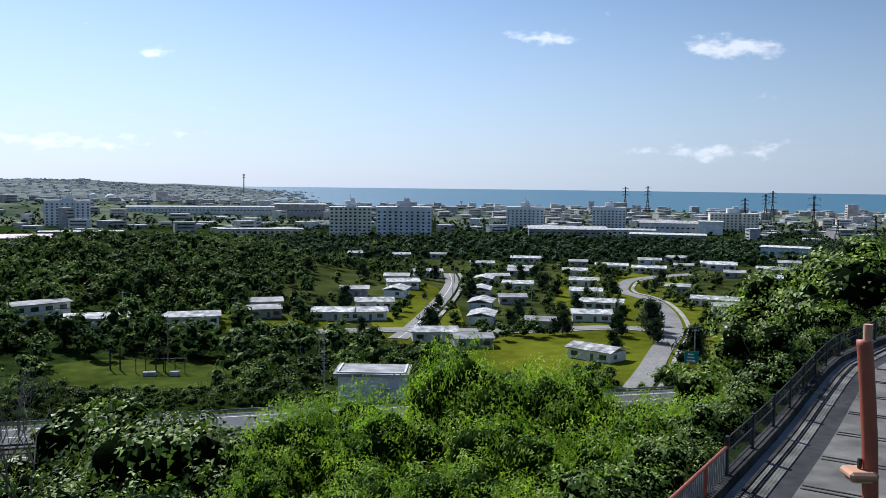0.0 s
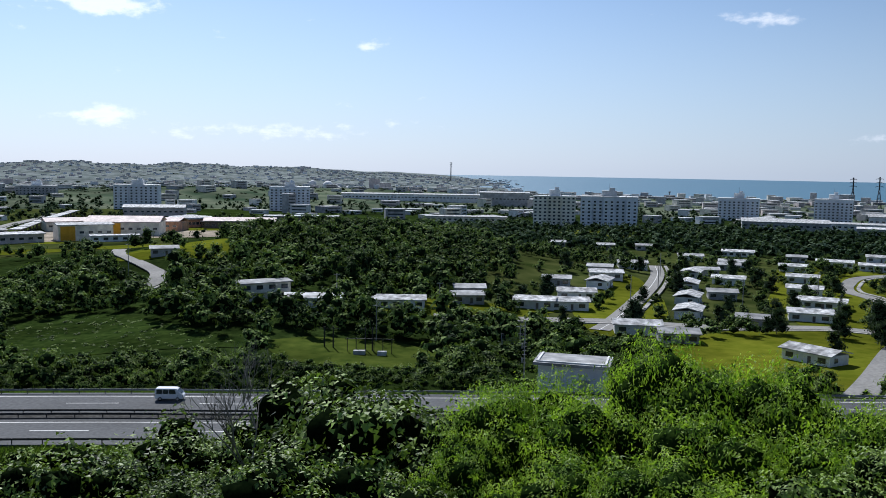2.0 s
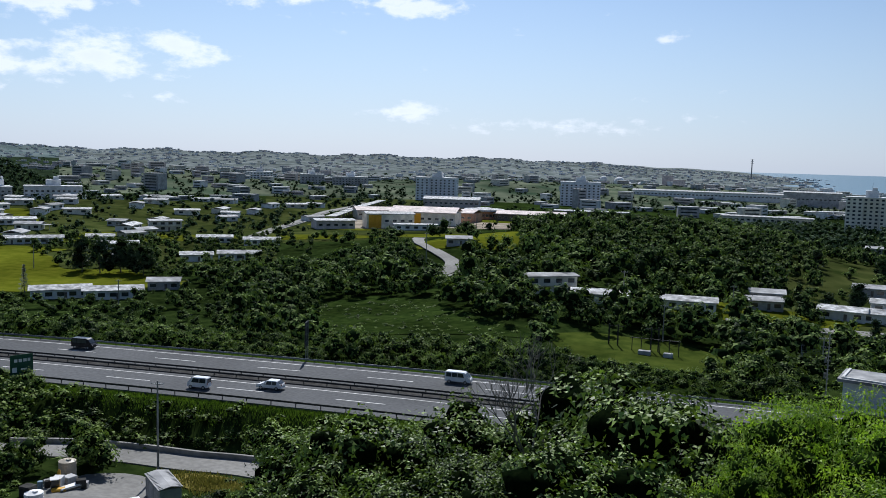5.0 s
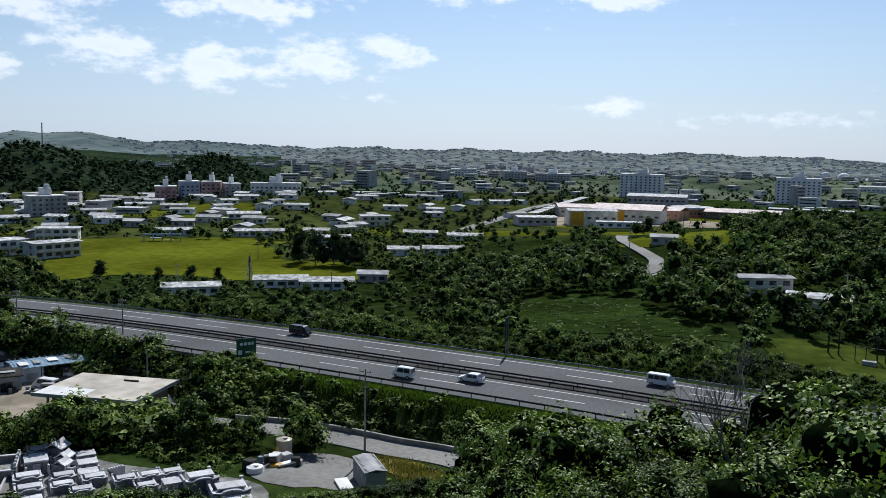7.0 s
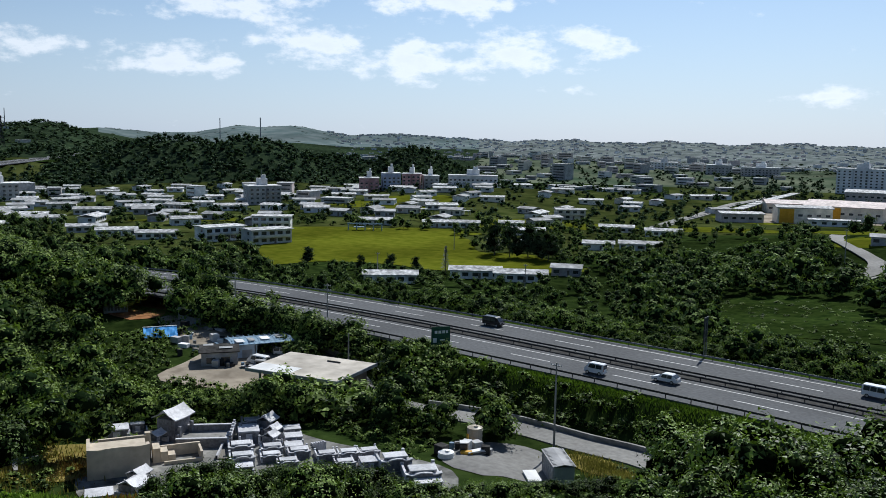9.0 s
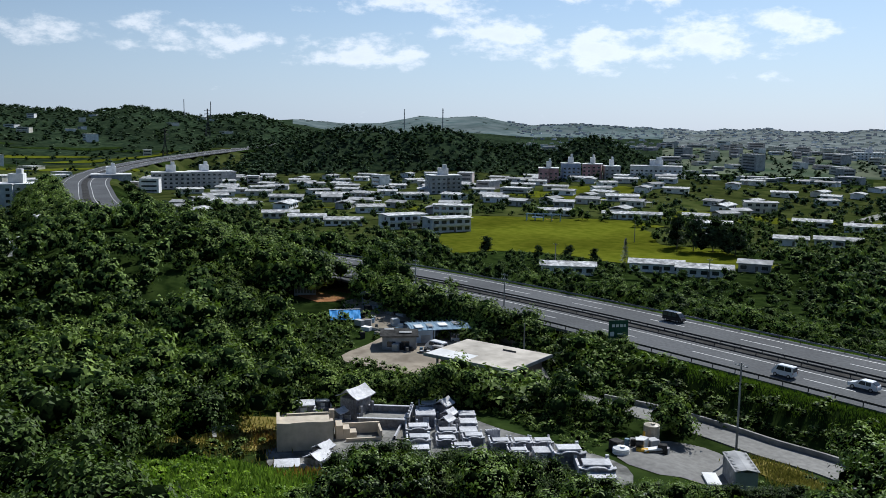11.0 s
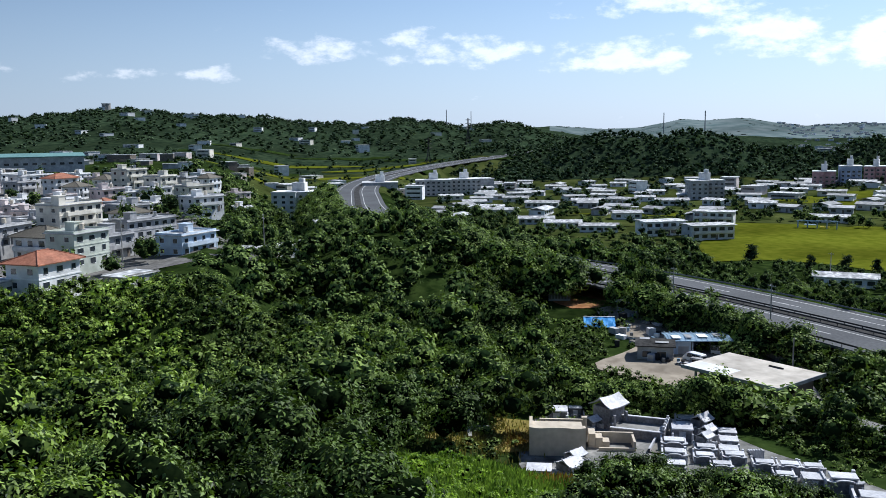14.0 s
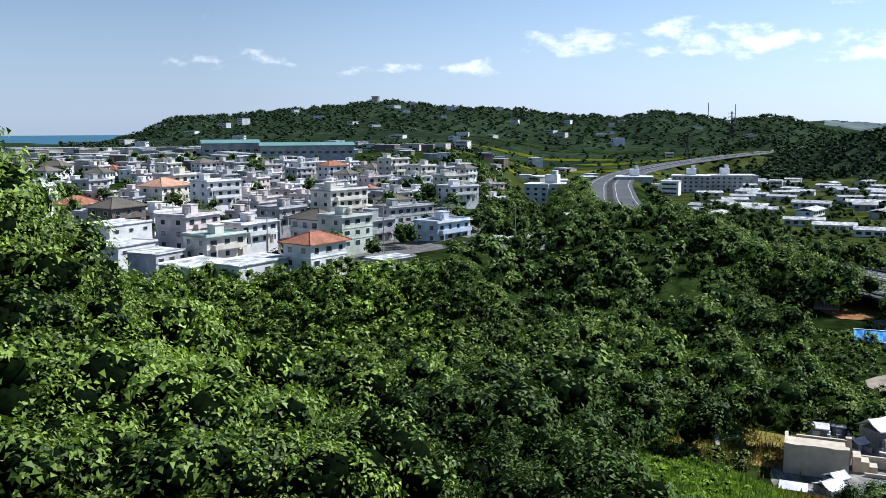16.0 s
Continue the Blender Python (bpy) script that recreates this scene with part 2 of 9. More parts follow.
GREYWALL = material("grey concrete wall", (0.36, 0.36, 0.37), (0.52, 0.52, 0.52), 0.85, 0.8, stain=0.3, stain_scale=0.25, per_object=0.2)
PINKWALL = material("pale pink wall paint", (0.55, 0.47, 0.45), (0.68, 0.60, 0.57), 0.85, 0.8, stain=0.25, stain_scale=0.25, per_object=0.1)
BLUEWALL = material("pale blue wall paint", (0.50, 0.60, 0.72), (0.62, 0.71, 0.80), 0.85, 0.8, stain=0.2, stain_scale=0.25)
GREENWALL = material("pale green wall paint", (0.48, 0.52, 0.44), (0.60, 0.63, 0.55), 0.85, 0.8, stain=0.25, stain_scale=0.25)
BROWNWALL = material("brown wall", (0.12, 0.10, 0.085), (0.2, 0.17, 0.14), 0.85, 0.8, stain=0.25)
ROOF_PALE = material("bleached roof membrane", (0.40, 0.41, 0.42), (0.74, 0.74, 0.73), 0.8, 0.9, stain=0.6, stain_scale=0.5, per_object=0.25, spec=0.15)
ROOF_GREY = material("weathered grey roof slab", (0.28, 0.29, 0.30), (0.5, 0.5, 0.5), 0.85, 0.6, stain=0.45, stain_scale=0.2, per_object=0.3)
ROOF_RED = material("red clay tiles", (0.27, 0.10, 0.055), (0.40, 0.17, 0.10), 0.8, 2.0, stain=0.3, stain_scale=0.4)
ROOF_ROSE = material("pale rose sheet roof", (0.50, 0.40, 0.38), (0.68, 0.58, 0.55), 0.7, 0.6, stain=0.35, stain_scale=0.15)
ROOF_ORANGE = material("pale orange tiles", (0.45, 0.24, 0.15), (0.58, 0.34, 0.23), 0.8, 2.0, stain=0.3, stain_scale=0.4)
ROOF_BROWN = material("dark brown tiles", (0.10, 0.09, 0.07), (0.18, 0.16, 0.12), 0.8, 2.0, stain=0.3)
ROOF_TEAL = material("teal metal roof", (0.12, 0.24, 0.225), (0.19, 0.33, 0.31), 0.5, 1.0, stain=0.2)
YELLOW = material("yellow ochre render", (0.70, 0.34, 0.02), (0.80, 0.42, 0.04), 0.8, 1.0)
BLUE_TARP = material("blue tarpaulin", (0.02, 0.20, 0.55), (0.05, 0.32, 0.72), 0.75, 1.2)
BLUE_ROOF = material("faded blue metal roof", (0.16, 0.26, 0.36), (0.25, 0.36, 0.46), 0.5, 1.0)
# tombs: shaded faces are coloured dark, tops in the sun pale
GRANITE = material("tomb granite with shade in its grey", (0.15, 0.15, 0.165), (0.29, 0.29, 0.31), 0.5, 3.0, stain=0.35, stain_scale=0.5, per_object=0.25)
GRANITE_PALE = material("pale tomb stone", (0.52, 0.52, 0.55), (0.70, 0.70, 0.72), 0.55, 3.0, stain=0.25, stain_scale=0.5, per_object=0.2)
STUCCO = material("beige stucco", (0.50, 0.43, 0.33), (0.62, 0.54, 0.43), 0.9, 1.2, stain=0.18, stain_scale=0.25)
RED_PAINT = material("rust-red gloss paint", (0.30, 0.075, 0.045), (0.42, 0.12, 0.07), 0.45, 5.0, stain=0.25, stain_scale=1.5)
SIGN_GREEN = material("green sign sheet", (0.012, 0.075, 0.045), (0.02, 0.10, 0.06), 0.5, 2.0)
SIGN_YELLOW = material("yellow sign sheet", (0.75, 0.42, 0.01), (0.8, 0.5, 0.02), 0.5, 2.0)
PLASTIC_CREAM = material("cream plastic tank", (0.55, 0.48, 0.37), (0.64, 0.57, 0.46), 0.5, 2.0)
CHROME = material("stainless tank", (0.42, 0.43, 0.43), (0.58, 0.58, 0.58), 0.35, 3.0, metal=0.8)
RUBBER = material("black rubber", (0.014, 0.014, 0.014), (0.03, 0.03, 0.03), 0.8, 5.0)
CAR_WHITE = material("white car paint", (0.74, 0.75, 0.76), (0.8, 0.8, 0.8), 0.3, 2.0, stain=0.05)
CAR_BLACK = material("black car paint", (0.012, 0.012, 0.014), (0.02, 0.02, 0.024), 0.25, 2.0, stain=0.05)
CAR_BLUE = material("pale blue car paint", (0.25, 0.38, 0.48), (0.3, 0.42, 0.52), 0.3, 2.0, stain=0.05)
MACHINE = material("excavator yellow", (0.62, 0.33, 0.02), (0.7, 0.4, 0.04), 0.5, 2.0, stain=0.3, stain_scale=1.0)
GLASS_DARK = material("dark window glass", (0.02, 0.025, 0.03), (0.05, 0.06, 0.07), 0.12, 0.5, spec=0.6, stain=0.1)
# far ground: aerial haze is painted into the base colours
FAR_TOWN = material("far town ground with haze in its colour", (0.075, 0.10, 0.09), (0.25, 0.275, 0.275), 1.0, 0.05, stain=0.35, stain_scale=0.006, spec=0.0)
HILL_FAR = material("distant hills with haze in their colour", (0.085, 0.125, 0.125), (0.17, 0.205, 0.205), 1.0, 0.02, stain=0.3, stain_scale=0.004, spec=0.0)
HILL_MID = material("haze-tinted ridge floor", (0.012, 0.024, 0.014), (0.042, 0.062, 0.032), 0.95, 0.12, bump=1.5, stain=0.4, stain_scale=0.01, spec=0.0)

ROOF_SLAB = material("bleached beige roof slab", (0.46, 0.42, 0.36), (0.62, 0.57, 0.50), 0.9, 0.5, stain=0.25, stain_scale=0.12, spec=0.1)
DUST = material("pale sandy yard", (0.27, 0.23, 0.18), (0.40, 0.35, 0.28), 0.95, 0.5, stain=0.35, stain_scale=0.1, spec=0.0)
ESTATE = material("estate lawns and paths", (0.024, 0.038, 0.009), (0.072, 0.084, 0.026), 0.95, 0.09, stain=0.4, stain_scale=0.02, spec=0.0, bump=0.1)

water = bpy.data.materials.new("sea water")
water.use_nodes = True
wp = water.node_tree.nodes["Principled BSDF"]
wp.inputs["Base Color"].default_value = (0.025, 0.11, 0.17, 1)
wp.inputs["Roughness"].default_value = 0.45
wv = water.node_tree.nodes.new("ShaderNodeTexNoise")
wv.inputs["Scale"].default_value, wv.inputs["Detail"].default_value = 0.03, 8.0
wg = water.node_tree.nodes.new("ShaderNodeNewGeometry")
wb = water.node_tree.nodes.new("ShaderNodeBump")
wb.inputs["Distance"].default_value = 3.0
water.node_tree.links.new(wg.outputs["Position"], wv.inputs["Vector"])
water.node_tree.links.new(wv.outputs["Fac"], wb.inputs["Height"])
water.node_tree.links.new(wb.outputs[0], wp.inputs["Normal"])


# ---- the lie of the land ----
def smooth_line(pts, step):
    """A smooth line through plan points, as evenly spaced points."""
    p = [np.array(q, float) for q in pts]
    p = [2 * p[0] - p[1]] + p + [2 * p[-1] - p[-2]]
    raw = []
    for i in range(1, len(p) - 2):
        a, b, c, d = p[i - 1:i + 3]
        for t in np.linspace(0, 1, 24, endpoint=False):
            raw.append(0.5 * (2 * b + (c - a) * t + (2 * a - 5 * b + 4 * c - d) * t ** 2 + (3 * b - a - 3 * c + d) * t ** 3))
    raw = np.array(raw + [p[-2]])
    s = np.r_[0, np.cumsum(np.linalg.norm(np.diff(raw[:, :2], axis=0), axis=1))]
    k = np.arange(0, s[-1], step)
    return np.stack([np.interp(k, s, raw[:, j]) for j in range(raw.shape[1])], -1)


HIGHWAY = smooth_line([(420, 176), (300, 176), (200, 168), (120, 158), (60, 147), (10, 134.5), (-24, 125.5), (-55, 116.5), (-80, 109.5), (-121, 96),
                       (-150, 86), (-180, 74), (-200, 65), (-222, 53), (-265, 26), (-327, -2), (-410, -16), (-480, -21), (-563, -24),
                       (-648, -18), (-727, 0), (-817, 40), (-898, 96), (-1000, 180)], 4.0)
HW_Z = np.interp(-HIGHWAY[:, 0], [250, 450, 650, 727, 817, 898, 1000], [0.0, 2.0, 2.6, 4.0, 7.0, 11.0, 17.0])
SIDE_ROAD = smooth_line([(-52, 84), (-70, 83), (-81, 82), (-90, 78.5), (-98, 76), (-107, 72), (-116, 66), (-126, 63), (-134, 65), (-150, 68), (-166, 68)], 2.0)

FENCE_LINE = smooth_line([(-1.6, 8.2), (3, 15.5), (7.57, 22.68), (10.63, 27.49), (13.95, 32.98), (16.61, 37.28), (18.8, 40.2), (24.5, 46), (33, 50.5), (44, 53), (58, 53)], 1.0)
WALK_MID = FENCE_LINE + np.array([2.3, -1.5])


def sstep(a, b, v):
    t = np.clip((v - a) / (b - a), 0, 1)
    return t * t * (3 - 2 * t)


def nearest(line, x, y):
    """Distance to a line and the index of its nearest point."""
    x, y = np.atleast_1d(x), np.atleast_1d(y)
    best, at = np.full(x.shape, 1e9), np.zeros(x.shape, int)
    for i, q in enumerate(line):
        d = (x - q[0]) ** 2 + (y - q[1]) ** 2
        m = d < best
        best[m], at[m] = d[m], i
    return np.sqrt(best), at


def bell(x, y, az, r, top, across, along):
    """A hill at a bearing and distance, with its spread across and along the line of sight."""
    a = math.radians(az)
    ux, uy = -math.sin(a), math.cos(a)
    dx, dy = x - ux * r, y - uy * r
    f, s = dx * ux + dy * uy, dx * uy - dy * ux
    return top * np.exp(-0.5 * (s / across) ** 2 - 0.5 * (f / along) ** 2)


RIDGE_AZ = (76.0, 79.0, 80.5, 81.8, 83.2, 85.3, 87.8, 90.0, 91.9, 93.3, 95.7, 98.2, 100.4, 102.0, 104.2, 106.4, 107.9, 110.0, 113.6, 117.2, 120.5, 122.6, 124.5)
RIDGE_H = (0.0, 30, 40, 58, 62, 53, 65, 71, 58, 62, 64, 72, 65, 62, 66, 75, 73, 65, 56, 47, 44, 18, 0)
BLUE_AZ = (54.0, 57.0, 59.4, 61.6, 64.5, 66.0, 68.2, 70.0, 71.7, 74.0, 77.0, 80.0, 83.0)
BLUE_H = (44.0, 46, 50, 58, 50, 62, 81, 73, 79, 54, 44, 38, 0)


def skyline(az):
    """Height of the wooded ridge that closes the valley, by bearing."""
    h = np.interp(az, RIDGE_AZ, RIDGE_H)
    return h + (1.2 * np.sin(az * 2.9) + 0.9 * np.sin(az * 5.3 + 1)) * sstep(79, 82, az) * (1 - sstep(119, 122, az))


def land(x, y):
    """Ground height anywhere."""
    x, y = np.atleast_1d(np.asarray(x, float)), np.atleast_1d(np.asarray(y, float))
    r = np.hypot(x, y)
    az = np.degrees(np.arctan2(-x, y))
    z = -8 + 1.2 * np.sin(x * 0.013 + 1) * np.sin(y * 0.011) * sstep(120, 400, r)
    z = z + 2.0 * sstep(1000, 1700, r)
    # the hill under the look-out
    fall = 62 - 15 * sstep(25, 50, az) + 8 * sstep(78, 100, az)
    z = z + 37 * np.exp(-np.maximum(r - 15, 0) / fall) + bell(x, y, -38, 100, 27, 30, 40) * sstep(-12, -24, az)
    z = z + bell(x, y, 90.5, 240, 17, 25, 34) + bell(x, y, 133.5, 70, 22, 10.5, 16)
    # hills beyond the road
    z = z + bell(x, y, 19.5, 385, 13, 75, 55) + bell(x, y, 28, 330, 5, 60, 50) + bell(x, y, 27, 235, 5, 30, 35)
    z = z + bell(x, y, 58, 640, 7, 60, 60) + bell(x, y, 49, 690, 6, 70, 50) + bell(x, y, 29, 1130, 14, 120, 80) + bell(x, y, 24, 1300, 12, 300, 90)
    dark = np.maximum.reduce([bell(x, y, 75.5, 890, 40, 66, 52), bell(x, y, 71, 880, 41, 58, 52), bell(x, y, 65.5, 890, 24, 50, 50), bell(x, y, 60.5, 890, 33, 36, 50), bell(x, y, 81, 950, 27, 70, 60)])
    z = z + dark
    z = z + bell(x, y, 54, 1250, 20, 160, 120) + bell(x, y, 47, 1050, 12, 120, 80)
    # the town on its shelf
    town = sstep(96, 103, az) * (1 - sstep(150, 175, az))
    z = z + town * (13 * sstep(138, 168, r) + 21 * sstep(190, 560, r))
    z = z - 8 * town * sstep(600, 1200, r) - 7 * town * sstep(340, 540, r)
    # the far ridge, and blue hills behind it
    z = z + skyline(az) * sstep(800, 1750, r) * (1 - 0.4 * sstep(2000, 3200, r))
    z = z + (np.interp(az, BLUE_AZ, BLUE_H) * sstep(54, 60, az) + np.sin(az * 3.1)) * (az > 54) * (az < 83) * sstep(1900, 3000, r)
    z = z + (44 + 4 * np.sin(az * 0.9) + 3 * np.sin(az * 2.3)) * sstep(6, 29, az) * (1 - sstep(54, 60, az)) * sstep(1500, 3400, r)
    # down under the sea
    sea = np.maximum(1 - sstep(3, 10, az), sstep(119, 124, az))
    z = z - 16 * sea * sstep(1500, 1800, r)
    # levelled ground: highway, side road, yard and graves
    near = r < 1300
    if near.any():
        d, i = nearest(HIGHWAY[::2], x[near], y[near])
        k = 1 - sstep(13.5, 34, d)
        z[near] = z[near] * (1 - k) + (HW_Z[::2][i] - 0.35) * k
    near = r < 260
    if near.any():
        d, i = nearest(SIDE_ROAD, x[near], y[near])
        k = 1 - sstep(4, 12, d)
        z[near] = z[near] * (1 - k) + -5.2 * k
        for cx, cy, cr, cz in ((-148, 54, 15, -5.2), (-166, 46, 16, -4.6), (-190, 45, 12, -4), (-88, 64, 11, -5.2), (-98, 40, 13, -3.4), (-88, 51, 9, -3.6), (-104, 24, 10, -3.4), (-205, 46, 12, -3.5)):
            k = 1 - sstep(cr, cr + 9, np.hypot(x[near] - cx, y[near] - cy))
            z[near] = z[near] * (1 - k) + cz * k
    # the look-out walk
    near = r < 110
    if near.any():
        d, i = nearest(WALK_MID, x[near], y[near])
        k = 1 - sstep(3.6, 10, d)
        z[near] = z[near] * (1 - k) + 28.95 * k
    return z


def land1(x, y):
    return float(land(x, y)[0])


# ---- mesh helpers ----
def mesh_object(name, verts, faces, mat, parent=None, smooth=False):
    """A mesh from arrays; faces all of one size."""
    verts, faces = np.asarray(verts, np.float32), np.asarray(faces, np.int32)
    me = bpy.data.meshes.new(name)
    me.vertices.add(len(verts))
    me.vertices.foreach_set("co", verts.ravel())
    k = faces.shape[1]
    me.loops.add(faces.size)
    me.loops.foreach_set("vertex_index", faces.ravel())
    me.polygons.add(len(faces))
    me.polygons.foreach_set("loop_start", np.arange(len(faces), dtype=np.int32) * k)
    me.polygons.foreach_set("use_smooth", np.full(len(faces), smooth))
    me.update(calc_edges=True)
    me.materials.append(mat)
    ob = new(name, me)
    if parent:
        ob.parent = parent
    return ob


def part(name, bm, mat, parent=None, label=""):
    """Links a bmesh as one mesh object under a thing or a part."""
    me = bpy.data.meshes.new(name)
    bmesh.ops.recalc_face_normals(bm, faces=bm.faces[:])
    bm.to_mesh(me)
    bm.free()
    me.materials.append(mat)
    ob = new(name, me)
    ob.parent = parent
    if label:
        ob["label"] = label
    return ob


def thing(name, label, category, x=0.0, y=0.0, z=0.0, rz=0.0, group=""):
    e = new(name)
    e.empty_display_size = 0.3
    e.matrix_basis = pose(x, y, z, 0, 0, rz)
    return tagged(e, label, category, group)


def box(bm, cx, cy, cz, sx, sy, sz, bevel=0.0, rz=0.0):
    """A box with its middle at (cx, cy) and its underside at cz."""
    m = pose(cx, cy, cz + sz / 2, 0, 0, rz) @ Matrix.Diagonal((sx, sy, sz, 1))
    made = bmesh.ops.create_cube(bm, size=1, matrix=m)
    if bevel:
        edges = list({e for v in made["verts"] for e in v.link_edges})
        bmesh.ops.bevel(bm, geom=edges, offset=bevel, segments=1, affect="EDGES")
    return bm


def boxes(*items, bevel=0.0):
    bm = bmesh.new()
    for it in items:
        box(bm, *it[:6], bevel=it[6] if len(it) > 6 else bevel, rz=it[7] if len(it) > 7 else 0.0)
    return bm


def rod(bm, a, b, ra, rb=None, seg=8):
    """A tapered round bar from a to b."""
    a, b = Vector(a), Vector(b)
    v = b - a
    m = Matrix.Translation((a + b) / 2) @ v.to_track_quat("Z", "Y").to_matrix().to_4x4()
    bmesh.ops.create_cone(bm, cap_ends=True, segments=seg, radius1=ra, radius2=ra if rb is None else rb, depth=v.length, matrix=m)
    return bm


def sweep(pts, r, seg=8):
    """One round bar that follows plan points with a height."""
    p = np.asarray(pts, float)
    t = np.gradient(p, axis=0)
    t /= np.linalg.norm(t, axis=1)[:, None]
    side = np.stack([t[:, 1], -t[:, 0], np.zeros(len(p))], -1)
    side /= np.linalg.norm(side, axis=1)[:, None]
    up = np.cross(side, t)
    bm = bmesh.new()
    rows = [[bm.verts.new(p[i] + side[i] * r * math.cos(2 * math.pi * k / seg) + up[i] * r * math.sin(2 * math.pi * k / seg)) for k in range(seg)] for i in range(len(p))]
    for a, b in zip(rows, rows[1:]):
        for k in range(seg):
            bm.faces.new((a[k], a[(k + 1) % seg], b[(k + 1) % seg], b[k]))
    bm.faces.new(rows[0])
    bm.faces.new(rows[-1])
    return bm


# ---- ground sheet ----
rings = np.r_[0.0, np.arange(4, 420, 3.0), 420 * 1.03 ** np.arange(0, 84)]
rings = np.r_[rings[rings < 4900], 4900]
bears = np.r_[np.arange(-36, 136, 0.72), np.arange(136, 324, 4.0)]
RR, AA = np.meshgrid(rings, np.radians(bears), indexing="ij")
GX, GY = -np.sin(AA) * RR, np.cos(AA) * RR
GZ = np.stack([land(GX[i], GY[i]) for i in range(len(rings))])
nb = len(bears)
ii, jj = np.meshgrid(np.arange(len(rings) - 1), np.arange(nb), indexing="ij")
jn = (jj + 1) % nb
gf = np.stack([ii * nb + jj, (ii + 1) * nb + jj, (ii + 1) * nb + jn, ii * nb + jn], -1).reshape(-1, 4)
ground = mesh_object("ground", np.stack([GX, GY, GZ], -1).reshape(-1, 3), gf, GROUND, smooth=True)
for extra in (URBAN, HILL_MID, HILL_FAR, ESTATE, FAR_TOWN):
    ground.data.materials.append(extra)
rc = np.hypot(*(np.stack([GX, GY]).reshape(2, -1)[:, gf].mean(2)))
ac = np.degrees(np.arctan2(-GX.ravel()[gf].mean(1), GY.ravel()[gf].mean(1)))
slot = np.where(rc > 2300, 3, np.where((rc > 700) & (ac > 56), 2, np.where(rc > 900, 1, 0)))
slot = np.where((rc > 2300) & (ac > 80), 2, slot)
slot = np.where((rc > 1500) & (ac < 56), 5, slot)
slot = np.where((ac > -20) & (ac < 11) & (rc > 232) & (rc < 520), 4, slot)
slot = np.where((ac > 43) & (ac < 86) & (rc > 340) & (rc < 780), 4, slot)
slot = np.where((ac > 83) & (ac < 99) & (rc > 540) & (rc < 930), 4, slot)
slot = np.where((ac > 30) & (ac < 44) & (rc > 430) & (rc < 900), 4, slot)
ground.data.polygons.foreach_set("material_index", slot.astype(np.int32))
tagged(ground, "dark green rolling valley ground with undergrowth and hills", "ground", kind="structure")

sr = np.array([1450.0, 1800, 2200, 2800, 3500, 4300, 4950])
sa = np.radians(np.r_[np.arange(-60, 21, 3.0), np.arange(117, 181, 3.0)])
SR, SA = np.meshgrid(sr, sa, indexing="ij")
SZ = np.interp(SR, [1450, 4950], [-8.0, 5.0])
ns = len(sa)
si, sj = np.meshgrid(np.arange(len(sr) - 1), np.arange(ns - 1), indexing="ij")
sf = np.stack([si * ns + sj, (si + 1) * ns + sj, (si + 1) * ns + sj + 1, si * ns + sj + 1], -1).reshape(-1, 4)
sf = sf[np.abs(sa[(sf[:, 3] % ns)] - sa[(sf[:, 0] % ns)]) < 0.2]
tagged(mesh_object("water", np.stack([-np.sin(SA) * SR, np.cos(SA) * SR, SZ], -1).reshape(-1, 3), sf, water), "blue-green open sea beyond the coast", "sea", kind="structure")


def ribbon(name, line, zline, u0, u1, dz, mat, thick=0.0):
    """A strip along a line, between two offsets to its right; a thickness gives it sides."""
    t = np.gradient(line[:, :2], axis=0)
    t /= np.linalg.norm(t, axis=1)[:, None]
    n = np.stack([t[:, 1], -t[:, 0]], -1)
    a, b = line[:, :2] + n * u0, line[:, :2] + n * u1
    z = zline + dz
    cols = [np.c_[a, z], np.c_[b, z]]
    if thick:
        cols = [np.c_[a, z - thick]] + cols + [np.c_[b, z - thick]]
    k = len(cols)
    v = np.stack(cols, 1).reshape(-1, 3)
    f = [[i * k + j, (i + 1) * k + j, (i + 1) * k + j + 1, i * k + j + 1] for i in range(len(line) - 1) for j in range(k - 1)]
    return mesh_object(name, v, np.array(f)[:, ::-1], mat)


def inside(poly, x, y):
    hit = np.zeros(np.shape(x), bool)
    for (x0, y0), (x1, y1) in zip(poly, poly[1:] + poly[:1]):
        if y0 != y1:
            hit ^= ((y0 > y) != (y1 > y)) & (x < (x1 - x0) * (y - y0) / (y1 - y0) + x0)
    return hit


def drape(name, poly, mat, lift=0.12, step=4.0, label="", category="grass"):
    """A sheet with a soft outline, laid over the ground inside a plan outline."""
    line = smooth_line([(*p,) for p in poly] + [poly[0]], step)
    cx, cy = line[:, 0].mean(), line[:, 1].mean()
    span = np.hypot(line[:, 0] - cx, line[:, 1] - cy).max()
    k = max(2, int(span / step))
    fr = np.linspace(0, 1, k + 1)[1:]
    xs = np.r_[cx, (cx + fr[:, None] * (line[:, 0] - cx)).ravel()]
    ys = np.r_[cy, (cy + fr[:, None] * (line[:, 1] - cy)).ravel()]
    zs = land(xs, ys) + lift
    n = len(line)
    f = [[0, 1 + j, 1 + (j + 1) % n, 1 + (j + 1) % n] for j in range(n)]
    for i in range(k - 1):
        f += [[1 + i * n + j, 1 + (i + 1) * n + j, 1 + (i + 1) * n + (j + 1) % n, 1 + i * n + (j + 1) % n] for j in range(n)]
    bm = bmesh.new()
    vs = [bm.verts.new(v) for v in np.c_[xs, ys, zs]]
    for q in f:
        bm.faces.new([vs[a] for a in dict.fromkeys(q)])
    for q in bm.faces:
        q.smooth = True
    ob = part(name, bm, mat)
    if ob.data.polygons[0].normal.z < 0:
        ob.data.flip_normals()
    return tagged(ob, label or "mown yellow-green lawn", category, kind="structure")


